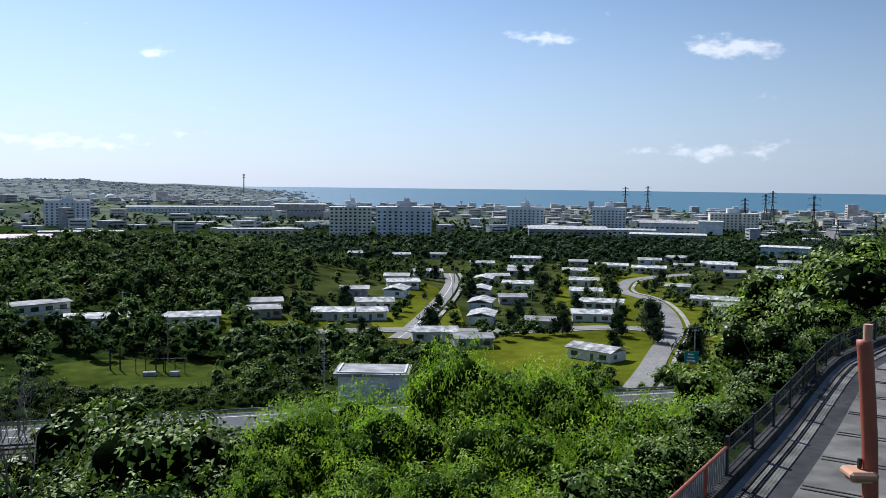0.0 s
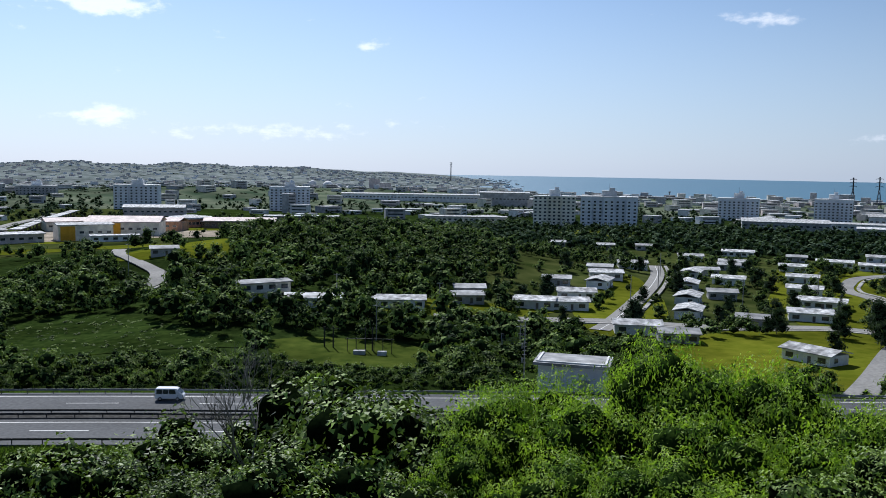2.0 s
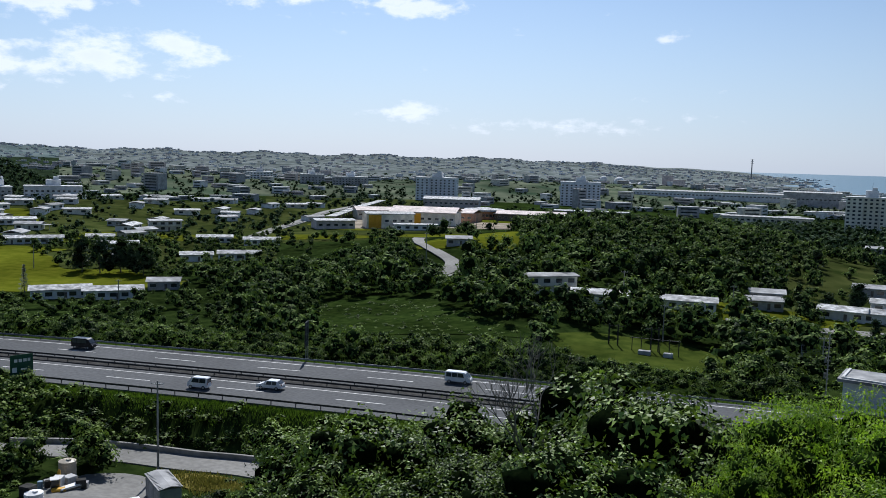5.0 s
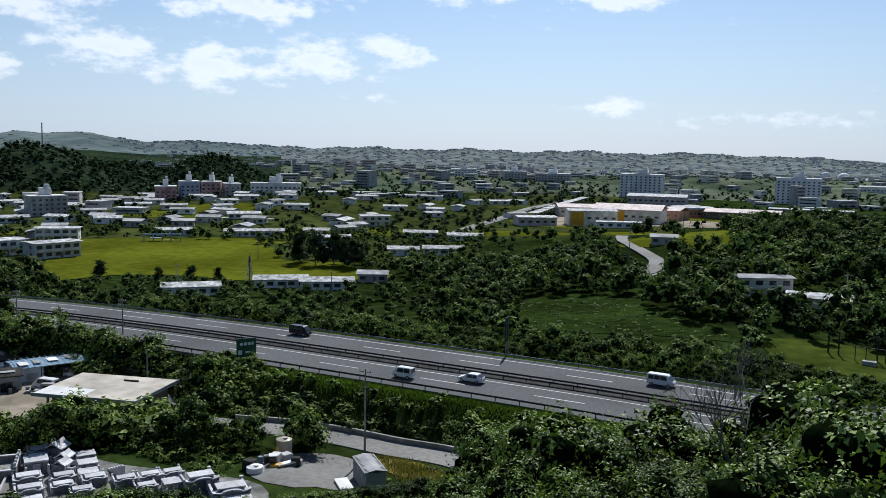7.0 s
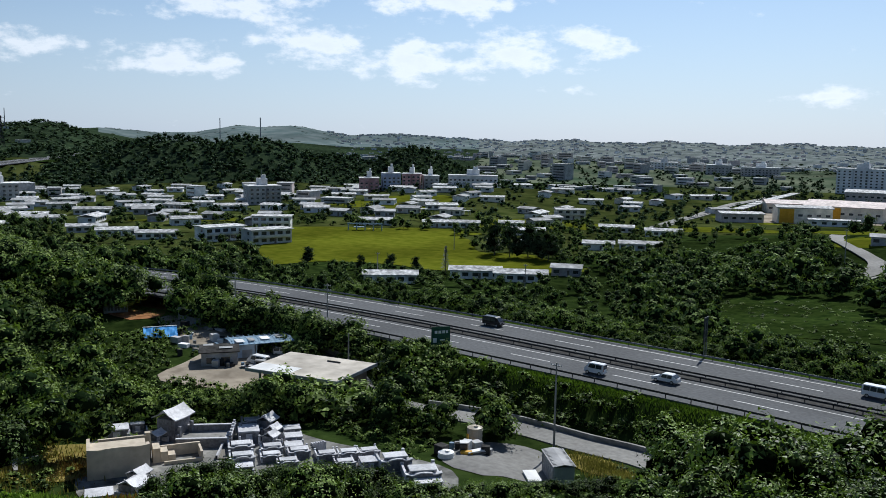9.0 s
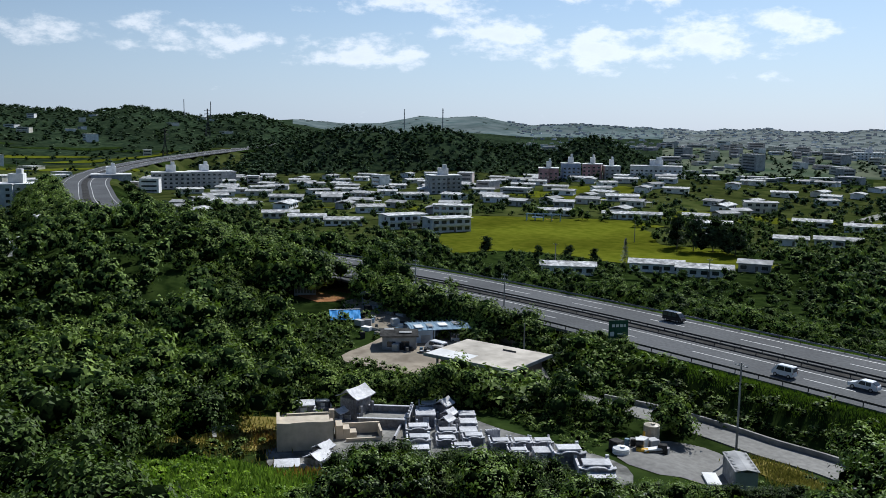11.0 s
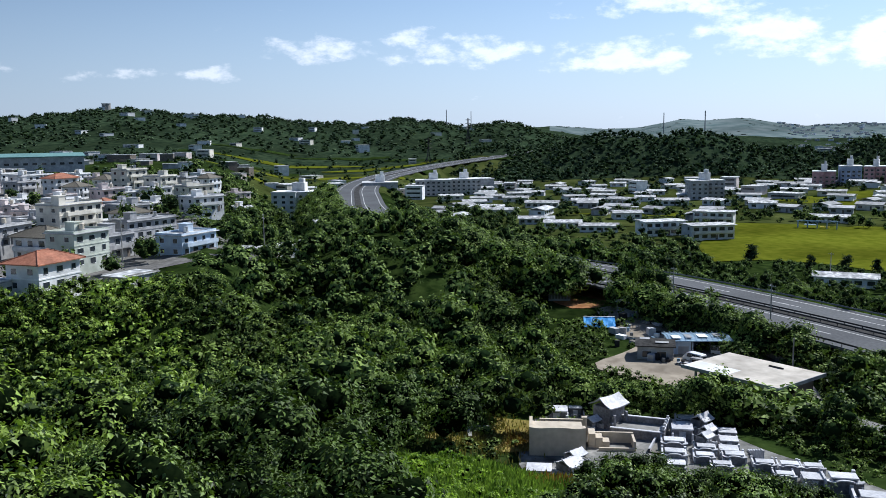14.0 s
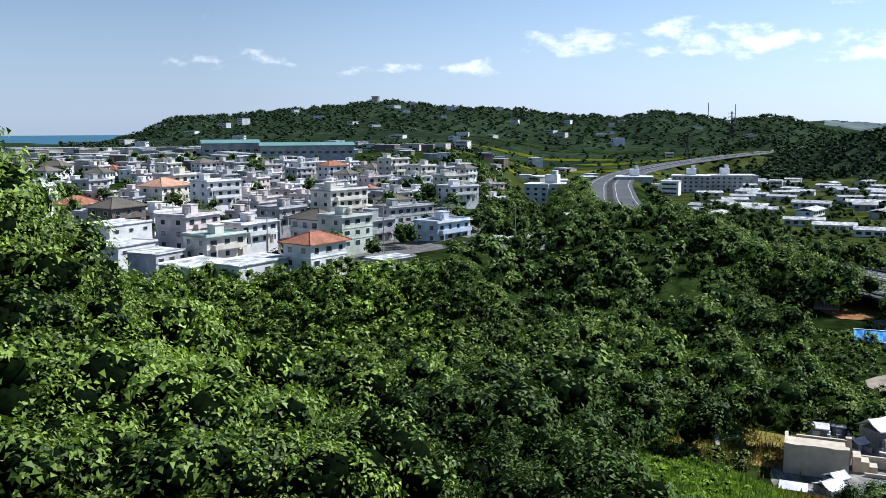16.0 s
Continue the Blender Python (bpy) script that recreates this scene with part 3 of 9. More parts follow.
# ---- highway ----
def hw_range(x_low, x_high):
    k = (HIGHWAY[:, 0] >= x_low) & (HIGHWAY[:, 0] <= x_high)
    return HIGHWAY[k], HW_Z[k]


road = ribbon("road", HIGHWAY, HW_Z, -13.4, 13.4, 0.0, ASPHALT, 0.5)
tagged(road, "grey asphalt four-lane highway with shoulders", "road", kind="structure")
tagged(ribbon("median", HIGHWAY, HW_Z, -1.6, 1.6, 0.10, CONC_DARK, 0.12), "dark kerbed median strip between the carriageways", "median", kind="structure")
for u in (-11.2, -3.3, 3.1, 11.0):
    tagged(ribbon("trim_edge_line", HIGHWAY, HW_Z, u, u + 0.22, 0.012, PAINT_LINE), "white painted edge line on the asphalt", "road marking", kind="structure")


def along(line, s, u, step):
    """Plan point and heading (degrees) at s metres along a line, u to its right."""
    i = min(max(int(s / step), 0), len(line) - 2)
    a, b = line[i], line[i + 1]
    f = s / step - i
    t = (b - a)[:2] / np.linalg.norm((b - a)[:2])
    q = a[:2] + (b - a)[:2] * f + np.array([t[1], -t[0]]) * u
    return q[0], q[1], math.degrees(math.atan2(t[1], t[0]))


def hw_at(x, u):
    """The highway's plan point near an easting, with its height."""
    i = int(np.argmin(np.abs(HIGHWAY[:380, 0] - x)))
    px, py, h = along(HIGHWAY, i * 4.0 + (HIGHWAY[i, 0] - x), -u, 4.0)
    return px, py, float(HW_Z[i]), h


dash_mesh = None
DASH0 = next(i for i in range(len(HIGHWAY)) if HIGHWAY[i, 0] < -97.6) * 4.0
for u in (-7.2, 7.0):
    for k in range(-14, 13):
        px, py, h = along(HIGHWAY, DASH0 + k * 20.0, u, 4.0)
        if dash_mesh is None:
            ob = part("trim_lane_dash", boxes((0, 0, 0, 8.0, 0.2, 0.012)), PAINT_LINE)
            dash_mesh = ob.data
        else:
            ob = new("trim_lane_dash", dash_mesh)
        ob.matrix_basis = pose(px, py, 0.004, 0, 0, h)
        tagged(ob, "white painted lane dash on the asphalt", "road marking", kind="structure")

post_bm = boxes((0, 0, -0.3, 0.11, 0.11, 1.05))
post_me = bpy.data.meshes.new("post")
post_bm.to_mesh(post_me)
post_bm.free()
post_me.materials.append(DARK_STEEL)
for u, label in ((13.0, "grey steel guard rail along the far verge"), (-0.9, "dark steel guard rail on the median"),
                 (0.9, "dark steel guard rail on the median"), (-13.0, "dark steel guard rail along the near verge")):
    t0, zz = hw_range(-330, 130)
    rail = thing("guard_rail", label, "guard rail")
    v = []
    t = np.gradient(t0[:, :2], axis=0)
    t /= np.linalg.norm(t, axis=1)[:, None]
    nrm = np.stack([t[:, 1], -t[:, 0]], -1)
    prof = ((0.09, 0.46), (0.14, 0.52), (0.09, 0.60), (0.14, 0.68), (0.09, 0.76), (0.04, 0.76), (0.04, 0.46))
    side = 1 if u in (-0.9, 13.0) else -1
    for du, dzz in prof:
        v.append(np.c_[t0[:, :2] + nrm * (u - side * du), zz + dzz])
    v = np.stack(v, 1)
    k = len(prof)
    f = [[i * k + j, (i + 1) * k + j, (i + 1) * k + (j + 1) % k, i * k + (j + 1) % k] for i in range(len(t0) - 1) for j in range(k)]
    mesh_object("rail", v.reshape(-1, 3), f, STEEL if u == 13.0 else DARK_STEEL, rail)
    for i in range(len(t0)):
        if -250 < t0[i, 0] < 60:
            o = new("post", post_me)
            o.parent = rail
            o.matrix_basis = pose(t0[i, 0] + nrm[i, 0] * u, t0[i, 1] + nrm[i, 1] * u, zz[i])

# side road with its kerb and low fence
tagged(ribbon("road_side", SIDE_ROAD, np.full(len(SIDE_ROAD), -5.1), -2.6, 2.6, 0.06, STREET, 0.3), "pale worn concrete side road below the embankment", "road", kind="structure")
kerb = ribbon("kerb", SIDE_ROAD[3:34], np.full(31, -5.1), 2.7, 3.1, 0.75, CONCRETE, 0.9)
tagged(kerb, "low grey concrete retaining kerb beside the side road", "kerb", kind="structure")


# ---- vehicles ----
def shaped_body(profile, half_width, taper=0.86, bevel=0.06):
    """A car body: a side outline, drawn in towards the roof."""
    bm = bmesh.new()
    top = max(z for _, z in profile)
    belt = 0.55 * top
    left = [bm.verts.new((x, half_width * (1 if z < belt else 1 - (1 - taper) * (z - belt) / (top - belt)), z)) for x, z in profile]
    right = [bm.verts.new((v.co.x, -v.co.y, v.co.z)) for v in left]
    bm.faces.new(left)
    bm.faces.new(right[::-1])
    for i in range(len(left)):
        j = (i + 1) % len(left)
        bm.faces.new((left[i], right[i], right[j], left[j]))
    bmesh.ops.bevel(bm, geom=bm.edges[:], offset=bevel, segments=2, affect="EDGES")
    return bm


def quad_plate(bm, pts, out):
    """A thin plate on four points, moved out along a normal."""
    o = Vector(out)
    a = [bm.verts.new(Vector(p)) for p in pts]
    b = [bm.verts.new(Vector(p) + o) for p in pts]
    bm.faces.new(a[::-1])
    bm.faces.new(b)
    for i in range(4):
        j = (i + 1) % 4
        bm.faces.new((a[i], a[j], b[j], b[i]))


def make_car(name, label, paint, kind_of):
    """A car that points along +x, wheels on z = 0."""
    c = thing(name, label, "car")
    if kind_of == "van":
        L, W, Hh = 4.4, 1.74, 1.95
        prof = [(-2.2, 0.35), (2.2, 0.35), (2.2, 0.85), (1.95, 1.05), (1.25, 1.85), (1.0, 1.95), (-2.05, 1.95), (-2.2, 1.75)]
    elif kind_of == "kei":
        L, W, Hh = 3.5, 1.5, 1.85
        prof = [(-1.75, 0.32), (1.75, 0.32), (1.75, 0.9), (1.45, 1.1), (1.0, 1.78), (0.8, 1.85), (-1.65, 1.85), (-1.75, 1.7)]
    else:
        L, W, Hh = 4.3, 1.72, 1.5
        prof = [(-2.15, 0.32), (2.15, 0.32), (2.15, 0.65), (1.95, 0.78), (1.05, 0.95), (0.35, 1.45), (0.1, 1.5), (-1.3, 1.48), (-2.0, 1.0), (-2.15, 0.9)]
    body = part("body", shaped_body(prof, W / 2), paint, c)
    hw = W / 2
    zb, zt = 0.58 * Hh, 0.92 * Hh
    fx, bx = (0.95, -1.95) if kind_of == "van" else (0.75, -1.5) if kind_of == "kei" else (0.3, -1.35)
    for s in (1, -1):
        n_win = 3 if kind_of == "van" else 2
        for i in range(n_win):
            x0, x1 = bx + (fx - bx) * i / n_win + 0.05, bx + (fx - bx) * (i + 1) / n_win - 0.05
            lean = 0.25 if i == n_win - 1 else 0.0
            bm = bmesh.new()
            yb, yt = s * (hw * 0.99), s * (hw * 0.885)
            pts = [(x0, yb, zb), (x1 + lean, yb, zb), (x1, yt, zt), (x0, yt, zt)]
            quad_plate(bm, pts, (0, s * 0.03, 0.01))
            part("side_window", bm, GLASS_DARK, c, "dark tinted side window")
    pr = {z: x for x, z in prof}
    if kind_of == "car":
        wa, wb, ra, rb = (0.98, 1.0), (0.45, 1.39), (-1.42, 1.42), (-1.95, 1.06)
    elif kind_of == "van":
        wa, wb, ra, rb = (1.88, 1.13), (1.33, 1.76), (-2.16, 1.72), (-2.2, 1.1)
    else:
        wa, wb, ra, rb = (1.40, 1.17), (1.04, 1.72), (-1.72, 1.65), (-1.75, 1.05)
    for (ax, az_), (bx2, bz), nm in ((wa, wb, "windscreen"), (ra, rb, "rear_window")):
        bm = bmesh.new()
        w1 = hw * 0.8
        quad_plate(bm, [(ax, -w1, az_), (ax, w1, az_), (bx2, w1 * 0.95, bz), (bx2, -w1 * 0.95, bz)], (0.03 if nm == "windscreen" else -0.03, 0, 0.035))
        part(nm, bm, GLASS_DARK, c, "dark glass")
    for sx in (L * 0.31, -L * 0.31):
        for s in (1, -1):
            bm = bmesh.new()
            rod(bm, (sx, s * (hw - 0.2), 0.31), (sx, s * (hw + 0.01), 0.31), 0.31, seg=14)
            wheel = part("wheel", bm, RUBBER, c, "black tyre")
            bm = bmesh.new()
            rod(bm, (sx, s * (hw - 0.02), 0.31), (sx, s * (hw + 0.025), 0.31), 0.19, seg=10)
            part("rim", bm, CHROME, wheel, "silver rim")
    for s in (1, -1):
        part("headlight", boxes((L / 2 - 0.03, s * (hw - 0.28), 0.66, 0.1, 0.34, 0.16), bevel=0.03), CHROME, c, "clear headlight")
        part("tail_light", boxes((-L / 2 + 0.02, s * (hw - 0.16), 0.75, 0.08, 0.16, 0.36), bevel=0.02), ROOF_RED, c, "red tail light")
        part("door_mirror", boxes((fx + 0.35, s * (hw + 0.09), zb + 0.02, 0.12, 0.16, 0.14), bevel=0.03), paint, c)
    return c


white_van = make_car("van", "white minivan driving on the highway", CAR_WHITE, "van")
black_van = make_car("van", "black minivan driving on the highway", CAR_BLACK, "van")
kei_van = make_car("van", "small white box van on the highway", CAR_WHITE, "kei")
silver_car = make_car("car", "pale silver hatchback on the highway", CHROME, "car")
silver_car.children[0].data.materials[0] = CAR_WHITE
blue_car = make_car("car", "pale blue hatchback on the highway", CAR_BLUE, "car")
for c, x, u, flip in ((white_van, -70.5, -9.2, 180), (black_van, -138, -9.2, 180), (kei_van, -106, 8.6, 0), (silver_car, -96, 5.2, 0), (blue_car, -46, 9.0, 0)):
    px, py, pz, h = hw_at(x, u)
    c.matrix_basis = pose(px, py, pz + 0.01, 0, 0, h + flip)


# ---- plants ----


def ico(subdiv):
    bm = bmesh.new()
    bmesh.ops.create_icosphere(bm, subdivisions=subdiv, radius=1)
    v = np.array([q.co[:] for q in bm.verts])
    f = np.array([[w.index for w in q.verts] for q in bm.faces])
    bm.free()
    return v, f


def crown_arrays(seed, radius, height, lobes, leaves, size, core=1, slim=0.5, droop=0.0, base=0.4, cone=0.3, spray=7, loose=0.5, folded=True, tumble=1.0):
    """A crown of uneven lobes. Each lobe carries sprays of folded leaves round a heart coloured as inner shade. Returns
    leaf and heart arrays.
    """
    rg = np.random.default_rng(seed)
    ang = rg.uniform(0, 2 * np.pi, lobes) + np.arange(lobes) * 2.4
    lev = np.linspace(0.0, 1.0, lobes)
    spread = radius * np.sqrt(rg.uniform(0.15, 1, lobes)) * (1 - cone * lev) * 0.74
    c = np.stack([np.cos(ang) * spread, np.sin(ang) * spread, height * (base + (0.84 - base) * lev * (1 - 0.35 * (spread / radius) ** 2))], -1)
    lr = radius * rg.uniform(0.34, 0.56, lobes)
    w = lr ** 2 / (lr ** 2).sum()
    n_spray = max(4, leaves // spray)
    home = rg.choice(lobes, n_spray, p=w)
    d = rg.normal(size=(n_spray, 3))
    d[:, 2] = d[:, 2] * 0.9 + 0.45
    d /= np.linalg.norm(d, axis=1)[:, None]
    lump = 1 + 0.2 * np.sin(d[:, 0] * 5 + home) * np.sin(d[:, 1] * 5 + 2 * home) + 0.12 * np.sin(d[:, 2] * 9 + home)
    mid = c[home] + d * (lr[home] * lump * rg.uniform(0.78, 1.08, n_spray))[:, None] * np.array([1, 1, 0.78])
    # the leaves of a spray stand round its tip, all much the same way out
    which = np.repeat(np.arange(n_spray), spray)
    m = len(which)
    p = mid[which] + rg.normal(size=(m, 3)) * size * loose * np.array([1, 1, 0.6])
    nrm = d[which] + (rg.normal(size=(n_spray, 3))[which] * 0.16 + rg.normal(size=(m, 3)) * 0.24) * tumble + np.array([0, 0, 0.3])
    nrm /= np.linalg.norm(nrm, axis=1)[:, None]
    t = (p - mid[which]) + rg.normal(size=(m, 3)) * size * 0.3
    t -= nrm * (t * nrm).sum(1)[:, None]
    t /= np.linalg.norm(t, axis=1)[:, None] + 1e-9
    t[:, 2] -= droop
    b = np.cross(nrm, t)
    L = (size * rg.uniform(0.6, 1.3, m))[:, None]
    root, tip, fold = p - t * L * 0.45, p + t * L * 0.55 - nrm * L * 0.1, nrm * L * 0.12
    left, right = p - b * L * slim * 0.5 + fold, p + b * L * slim * 0.5 + fold
    if folded:
        verts = np.stack([root, left, tip, right], 1).reshape(-1, 3)
        q = np.arange(m)[:, None] * 4
        faces = np.concatenate([q + np.array([0, 1, 2]), q + np.array([0, 2, 3])])
    else:
        verts = np.stack([left - t * L * 0.3, tip, right - t * L * 0.3], 1).reshape(-1, 3)
        faces = np.arange(m * 3).reshape(-1, 3)
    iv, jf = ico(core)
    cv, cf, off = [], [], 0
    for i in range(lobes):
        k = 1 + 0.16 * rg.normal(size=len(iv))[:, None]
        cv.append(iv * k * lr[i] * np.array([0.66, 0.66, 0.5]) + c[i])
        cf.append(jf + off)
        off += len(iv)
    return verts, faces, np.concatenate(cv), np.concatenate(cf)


def joined_crown(name, arrs, mat, heart=None):
    """Leaves and heart as one mesh, the heart in its crown-shade material."""
    v, f, cv, cf = arrs
    allv = np.r_[v, cv]
    allf = np.r_[f, cf + len(v)].astype(np.int32)
    me = bpy.data.meshes.new(name)
    me.vertices.add(len(allv))
    me.vertices.foreach_set("co", allv.astype(np.float32).ravel())
    me.loops.add(allf.size)
    me.loops.foreach_set("vertex_index", allf.ravel())
    me.polygons.add(len(allf))
    me.polygons.foreach_set("loop_start", np.arange(len(allf), dtype=np.int32) * 3)
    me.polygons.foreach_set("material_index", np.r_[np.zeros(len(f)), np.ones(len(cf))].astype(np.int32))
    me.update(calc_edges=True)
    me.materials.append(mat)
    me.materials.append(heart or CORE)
    return me


def trunk_mesh(seed, height, girth, mat, limbs=4):
    rg = random.Random(seed)
    bm = bmesh.new()
    p = Vector((0, 0, -0.6))
    q = Vector((rg.uniform(-.3, .3), rg.uniform(-.3, .3), height * 0.45))
    rod(bm, p, q, girth, girth * 0.7, 7)
    for i in range(limbs):
        a = i * 2.4 + rg.random()
        e = q + Vector((math.cos(a) * height * 0.24, math.sin(a) * height * 0.24, height * rg.uniform(0.2, 0.4)))
        rod(bm, q - Vector((0, 0, 0.1)), e, girth * 0.5, girth * 0.15, 5)
    me = bpy.data.meshes.new("trunk")
    bm.to_mesh(me)
    bm.free()
    me.materials.append(mat)
    return me


# plants kept under the camera's view of graves and apron: bearing, highest leaf elevation
LOW_AZ = [46, 52, 55.4, 57.1, 60.7, 62.8, 64.5, 66.4, 69.1, 70.2, 71.4, 72.6, 74.5, 77.2, 77.6, 81.8, 84.5]
LOW_EL = [-20.6, -21.4, -22.1, -22.0, -22.2, -21.1, -21.0, -20.8, -20.8, -21.6, -21.4, -20.6, -20.2, -21.1, -23.0, -22.8, -21.4]


def cap_to_view(x, y, z, size, top):
    """The size at which a plant of the given height stays under the camera's sight line."""
    r, az = math.hypot(x, y), math.degrees(math.atan2(-x, y))
    if not (LOW_AZ[0] < az < LOW_AZ[-1]) or r > 104:
        return size
    return min(size, (EYE + r * math.tan(radians(np.interp(az, LOW_AZ, LOW_EL))) - z) / top)


class Wood:
    """Many trees of a kind, joined into one mesh of kind stuff."""

    def __init__(self, templates):
        self.templates, self.v, self.f4, self.c, self.f3, self.nv, self.nc = templates, [], [], [], [], 0, 0

    def add(self, x, y, z, s, turn, k, sz=None):
        v, f, cv, cf = self.templates[k % len(self.templates)]
        kept = cap_to_view(x, y, z, s if sz is None else sz, v[:, 2].max())
        if kept < 0.1:
            return
        s, sz = s * min(1.0, max(0.45, kept / (s if sz is None else sz))), kept
        ca, sa_ = math.cos(turn) * s, math.sin(turn) * s
        m = np.array([[ca, -sa_, 0], [sa_, ca, 0], [0, 0, s if sz is None else sz]]).T
        o = np.array([x, y, z])
        self.v.append(v @ m + o)
        self.f4.append(f + self.nv)
        self.nv += len(v)
        self.c.append(cv @ m + o)
        self.f3.append(cf + self.nc)
        self.nc += len(cv)

    def done(self, name, mat, label, category="trees", heart=None):
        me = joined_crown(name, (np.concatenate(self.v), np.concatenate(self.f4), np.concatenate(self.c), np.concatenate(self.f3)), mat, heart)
        return tagged(new(name, me), label, category, kind="stuff")


# plan outlines kept clear of trees
FIELD = [(-291, 109), (-319, 114), (-340, 122), (-364, 136), (-398, 150), (-397, 174), (-386, 193), (-362, 218), (-321, 213), (-296, 198), (-282, 199), (-274, 210), (-250, 204), (-232, 204), (-228, 190),
         (-246, 166), (-262, 153), (-277, 147), (-292, 129)]
MEADOW_AREA = [(-158, 181), (-162, 197), (-155, 208), (-137, 204), (-114, 191), (-100, 184), (-91, 181), (-86, 176), (-100, 171), (-117, 165), (-129, 162), (-143, 166)]
BALL_LAWN = [(-86, 181), (-78, 190), (-68, 194), (-58, 197), (-46, 190), (-42, 178), (-56, 170), (-74, 169)]
FRONT_LAWN = [(4, 190), (16, 178), (40, 184), (62, 205), (74, 232), (66, 262), (36, 262), (16, 246), (4, 222)]
YARD = [(-128, 56), (-142, 70), (-168, 70), (-186, 56), (-172, 34), (-148, 36)]
CLEAR = [(-118, 23, 5), (-190, 48, 7), (-183, 54, 6), (-188, 50, 5), (-172, 48, 8), (-206, 41, 9), (-126, 56, 5), (-82, 67, 6), (-108, 15, 7), (-97, 20, 6), (-98, 40, 15.5), (-86, 53, 8.5), (-104, 22, 9.5), (-88, 64, 8.5), (-80, 73, 6), (-205, 46, 9), (-188, 44, 8), (-14, 157, 9), (-106, 70, 3), (-90, 16, 9), (-81, 19, 6), (-133, 56.5, 12), (-182, 43, 7), (-155, 48, 8), (39, 138, 7), (42, 146, 6), (36, 126, 8), (33, 114, 6), (-205, 41, 12), (-192, 37, 10), (-180, 35, 8)]
STREETS = [smooth_line([(-13, 240), (-10, 256), (-4, 300), (0.6, 339), (3, 378), (2, 420)], 4.0),
           smooth_line([(-60, 240), (-14, 256), (20, 258), (50, 268), (68, 264)], 4.0),
           smooth_line([(36, 168), (47, 198), (58, 230), (69, 260), (77, 297), (81, 330), (80, 350), (76, 366), (80, 390), (94, 424), (130, 450)], 4.0),
           smooth_line([(-159, 236), (-156, 247), (-162, 263), (-175, 276), (-190, 290), (-210, 312), (-235, 350)], 4.0),
           smooth_line([(-330, 330), (-366, 386), (-395, 440), (-430, 506), (-470, 590), (-506, 657)], 4.0)]


def open_ground(x, y):
    """True where no wild tree stands."""
    d, _ = nearest(HIGHWAY[::2], x, y)
    bad = d < 17.5
    d, _ = nearest(SIDE_ROAD, x, y)
    bad |= d < 5.0
    d, _ = nearest(WALK_MID, x, y)
    bad |= d < 4.8
    for poly in (FIELD, MEADOW_AREA, BALL_LAWN, FRONT_LAWN, YARD):
        bad |= inside(poly, x, y)
    for cx, cy, cr in CLEAR:
        bad |= np.hypot(x - cx, y - cy) < cr
    for s in STREETS:
        d, _ = nearest(s, x, y)
        bad |= d < 6
    return bad


def clear_height(x, y, z):
    """How high a plant may grow before it hides the open grass and the streets behind it from the hill."""
    r = np.hypot(x, y)
    ux, uy = x / r, y / r
    first = np.full(len(x), 1e3)
    for d in np.arange(66.0, 1.0, -4.0):
        px, py = x + ux * d, y + uy * d
        hit = np.zeros(len(x), bool)
        for poly in (FIELD, MEADOW_AREA, BALL_LAWN, FRONT_LAWN):
            hit |= inside(poly, px, py)
        for s in (STREETS[0], STREETS[2], STREETS[3][5:]):
            hit |= nearest(s[::2], px, py)[0] < 3.5
        for a, b, c in SITES:
            if b > 150 and math.hypot(a, b) < 330:
                hit |= np.hypot(px - a, py - b) < c * 0.7
        first[hit] = d
    cover = first + 4.0
    return np.where(first < 900, cover * (EYE - z) / (r + cover), 99.0)


def scatter(seed, az0, az1, r0, r1, step, jitter=0.45):
    """Jittered plan points in a sector."""
    rg = np.random.default_rng(seed)
    n = int(r1 / step) + 2
    gx, gy = np.meshgrid(np.arange(-n, n) * step, np.arange(-n, n) * step)
    x, y = gx.ravel() + rg.uniform(-jitter, jitter, gx.size) * step, gy.ravel() + rg.uniform(-jitter, jitter, gx.size) * step
    r, a = np.hypot(x, y), np.degrees(np.arctan2(-x, y))
    k = (r > r0) & (r < r1) & (a > az0) & (a < az1)
    return x[k], y[k], rg


NEAR_T = [crown_arrays(10 + i, 3.4, 6.0, 14, 2600, 0.21, 1, 0.6, 0.25, spray=9, loose=1.0) for i in range(6)]
LIGHT_T = [crown_arrays(30 + i, 5.0, 9.5, 34, 15000, 0.25, 1, 0.42, 0.2, 0.22, spray=12, loose=1.1, folded=False) for i in range(3)]
MID_T = [crown_arrays(50 + i, 3.5, 6.0, 11, 2050, 0.27, 1, 0.68, 0.15, spray=8, loose=0.9, folded=False) for i in range(6)]
MID_FAR_T = [crown_arrays(60 + i, 3.3, 6.0, 7, 620, 0.40, 1, 0.72, 0.12, spray=5, loose=0.75, folded=False, tumble=0.7) for i in range(6)]
FAR_T = [crown_arrays(70 + i, 4.0, 6.2, 6, 220, 0.74, 1, 0.85, spray=3, folded=False, tumble=0.4) for i in range(5)]
TINY_T = [crown_arrays(90 + i, 5.5, 7.0, 3, 34, 1.8, 1, 0.9, spray=2, folded=False, tumble=0.4) for i in range(4)]

SHRUB_T = [crown_arrays(110 + i, 3.3, 5.2, 3, 100, 1.0, 1, 0.75, spray=3, folded=False) for i in range(4)]
near_sun_me = [joined_crown("crown", a, LEAF_SUN) for a in NEAR_T]
near_shade_me = [joined_crown("crown", a, LEAF_SHADE) for a in NEAR_T]
near_me = [joined_crown("crown", a, LEAF) for a in NEAR_T]
light_me = [joined_crown("crown", a, LEAF_LIGHT, CORE_LIGHT) for a in LIGHT_T]
trunk_me = [trunk_mesh(i, 6.2, 0.16, BARK) for i in range(3)]


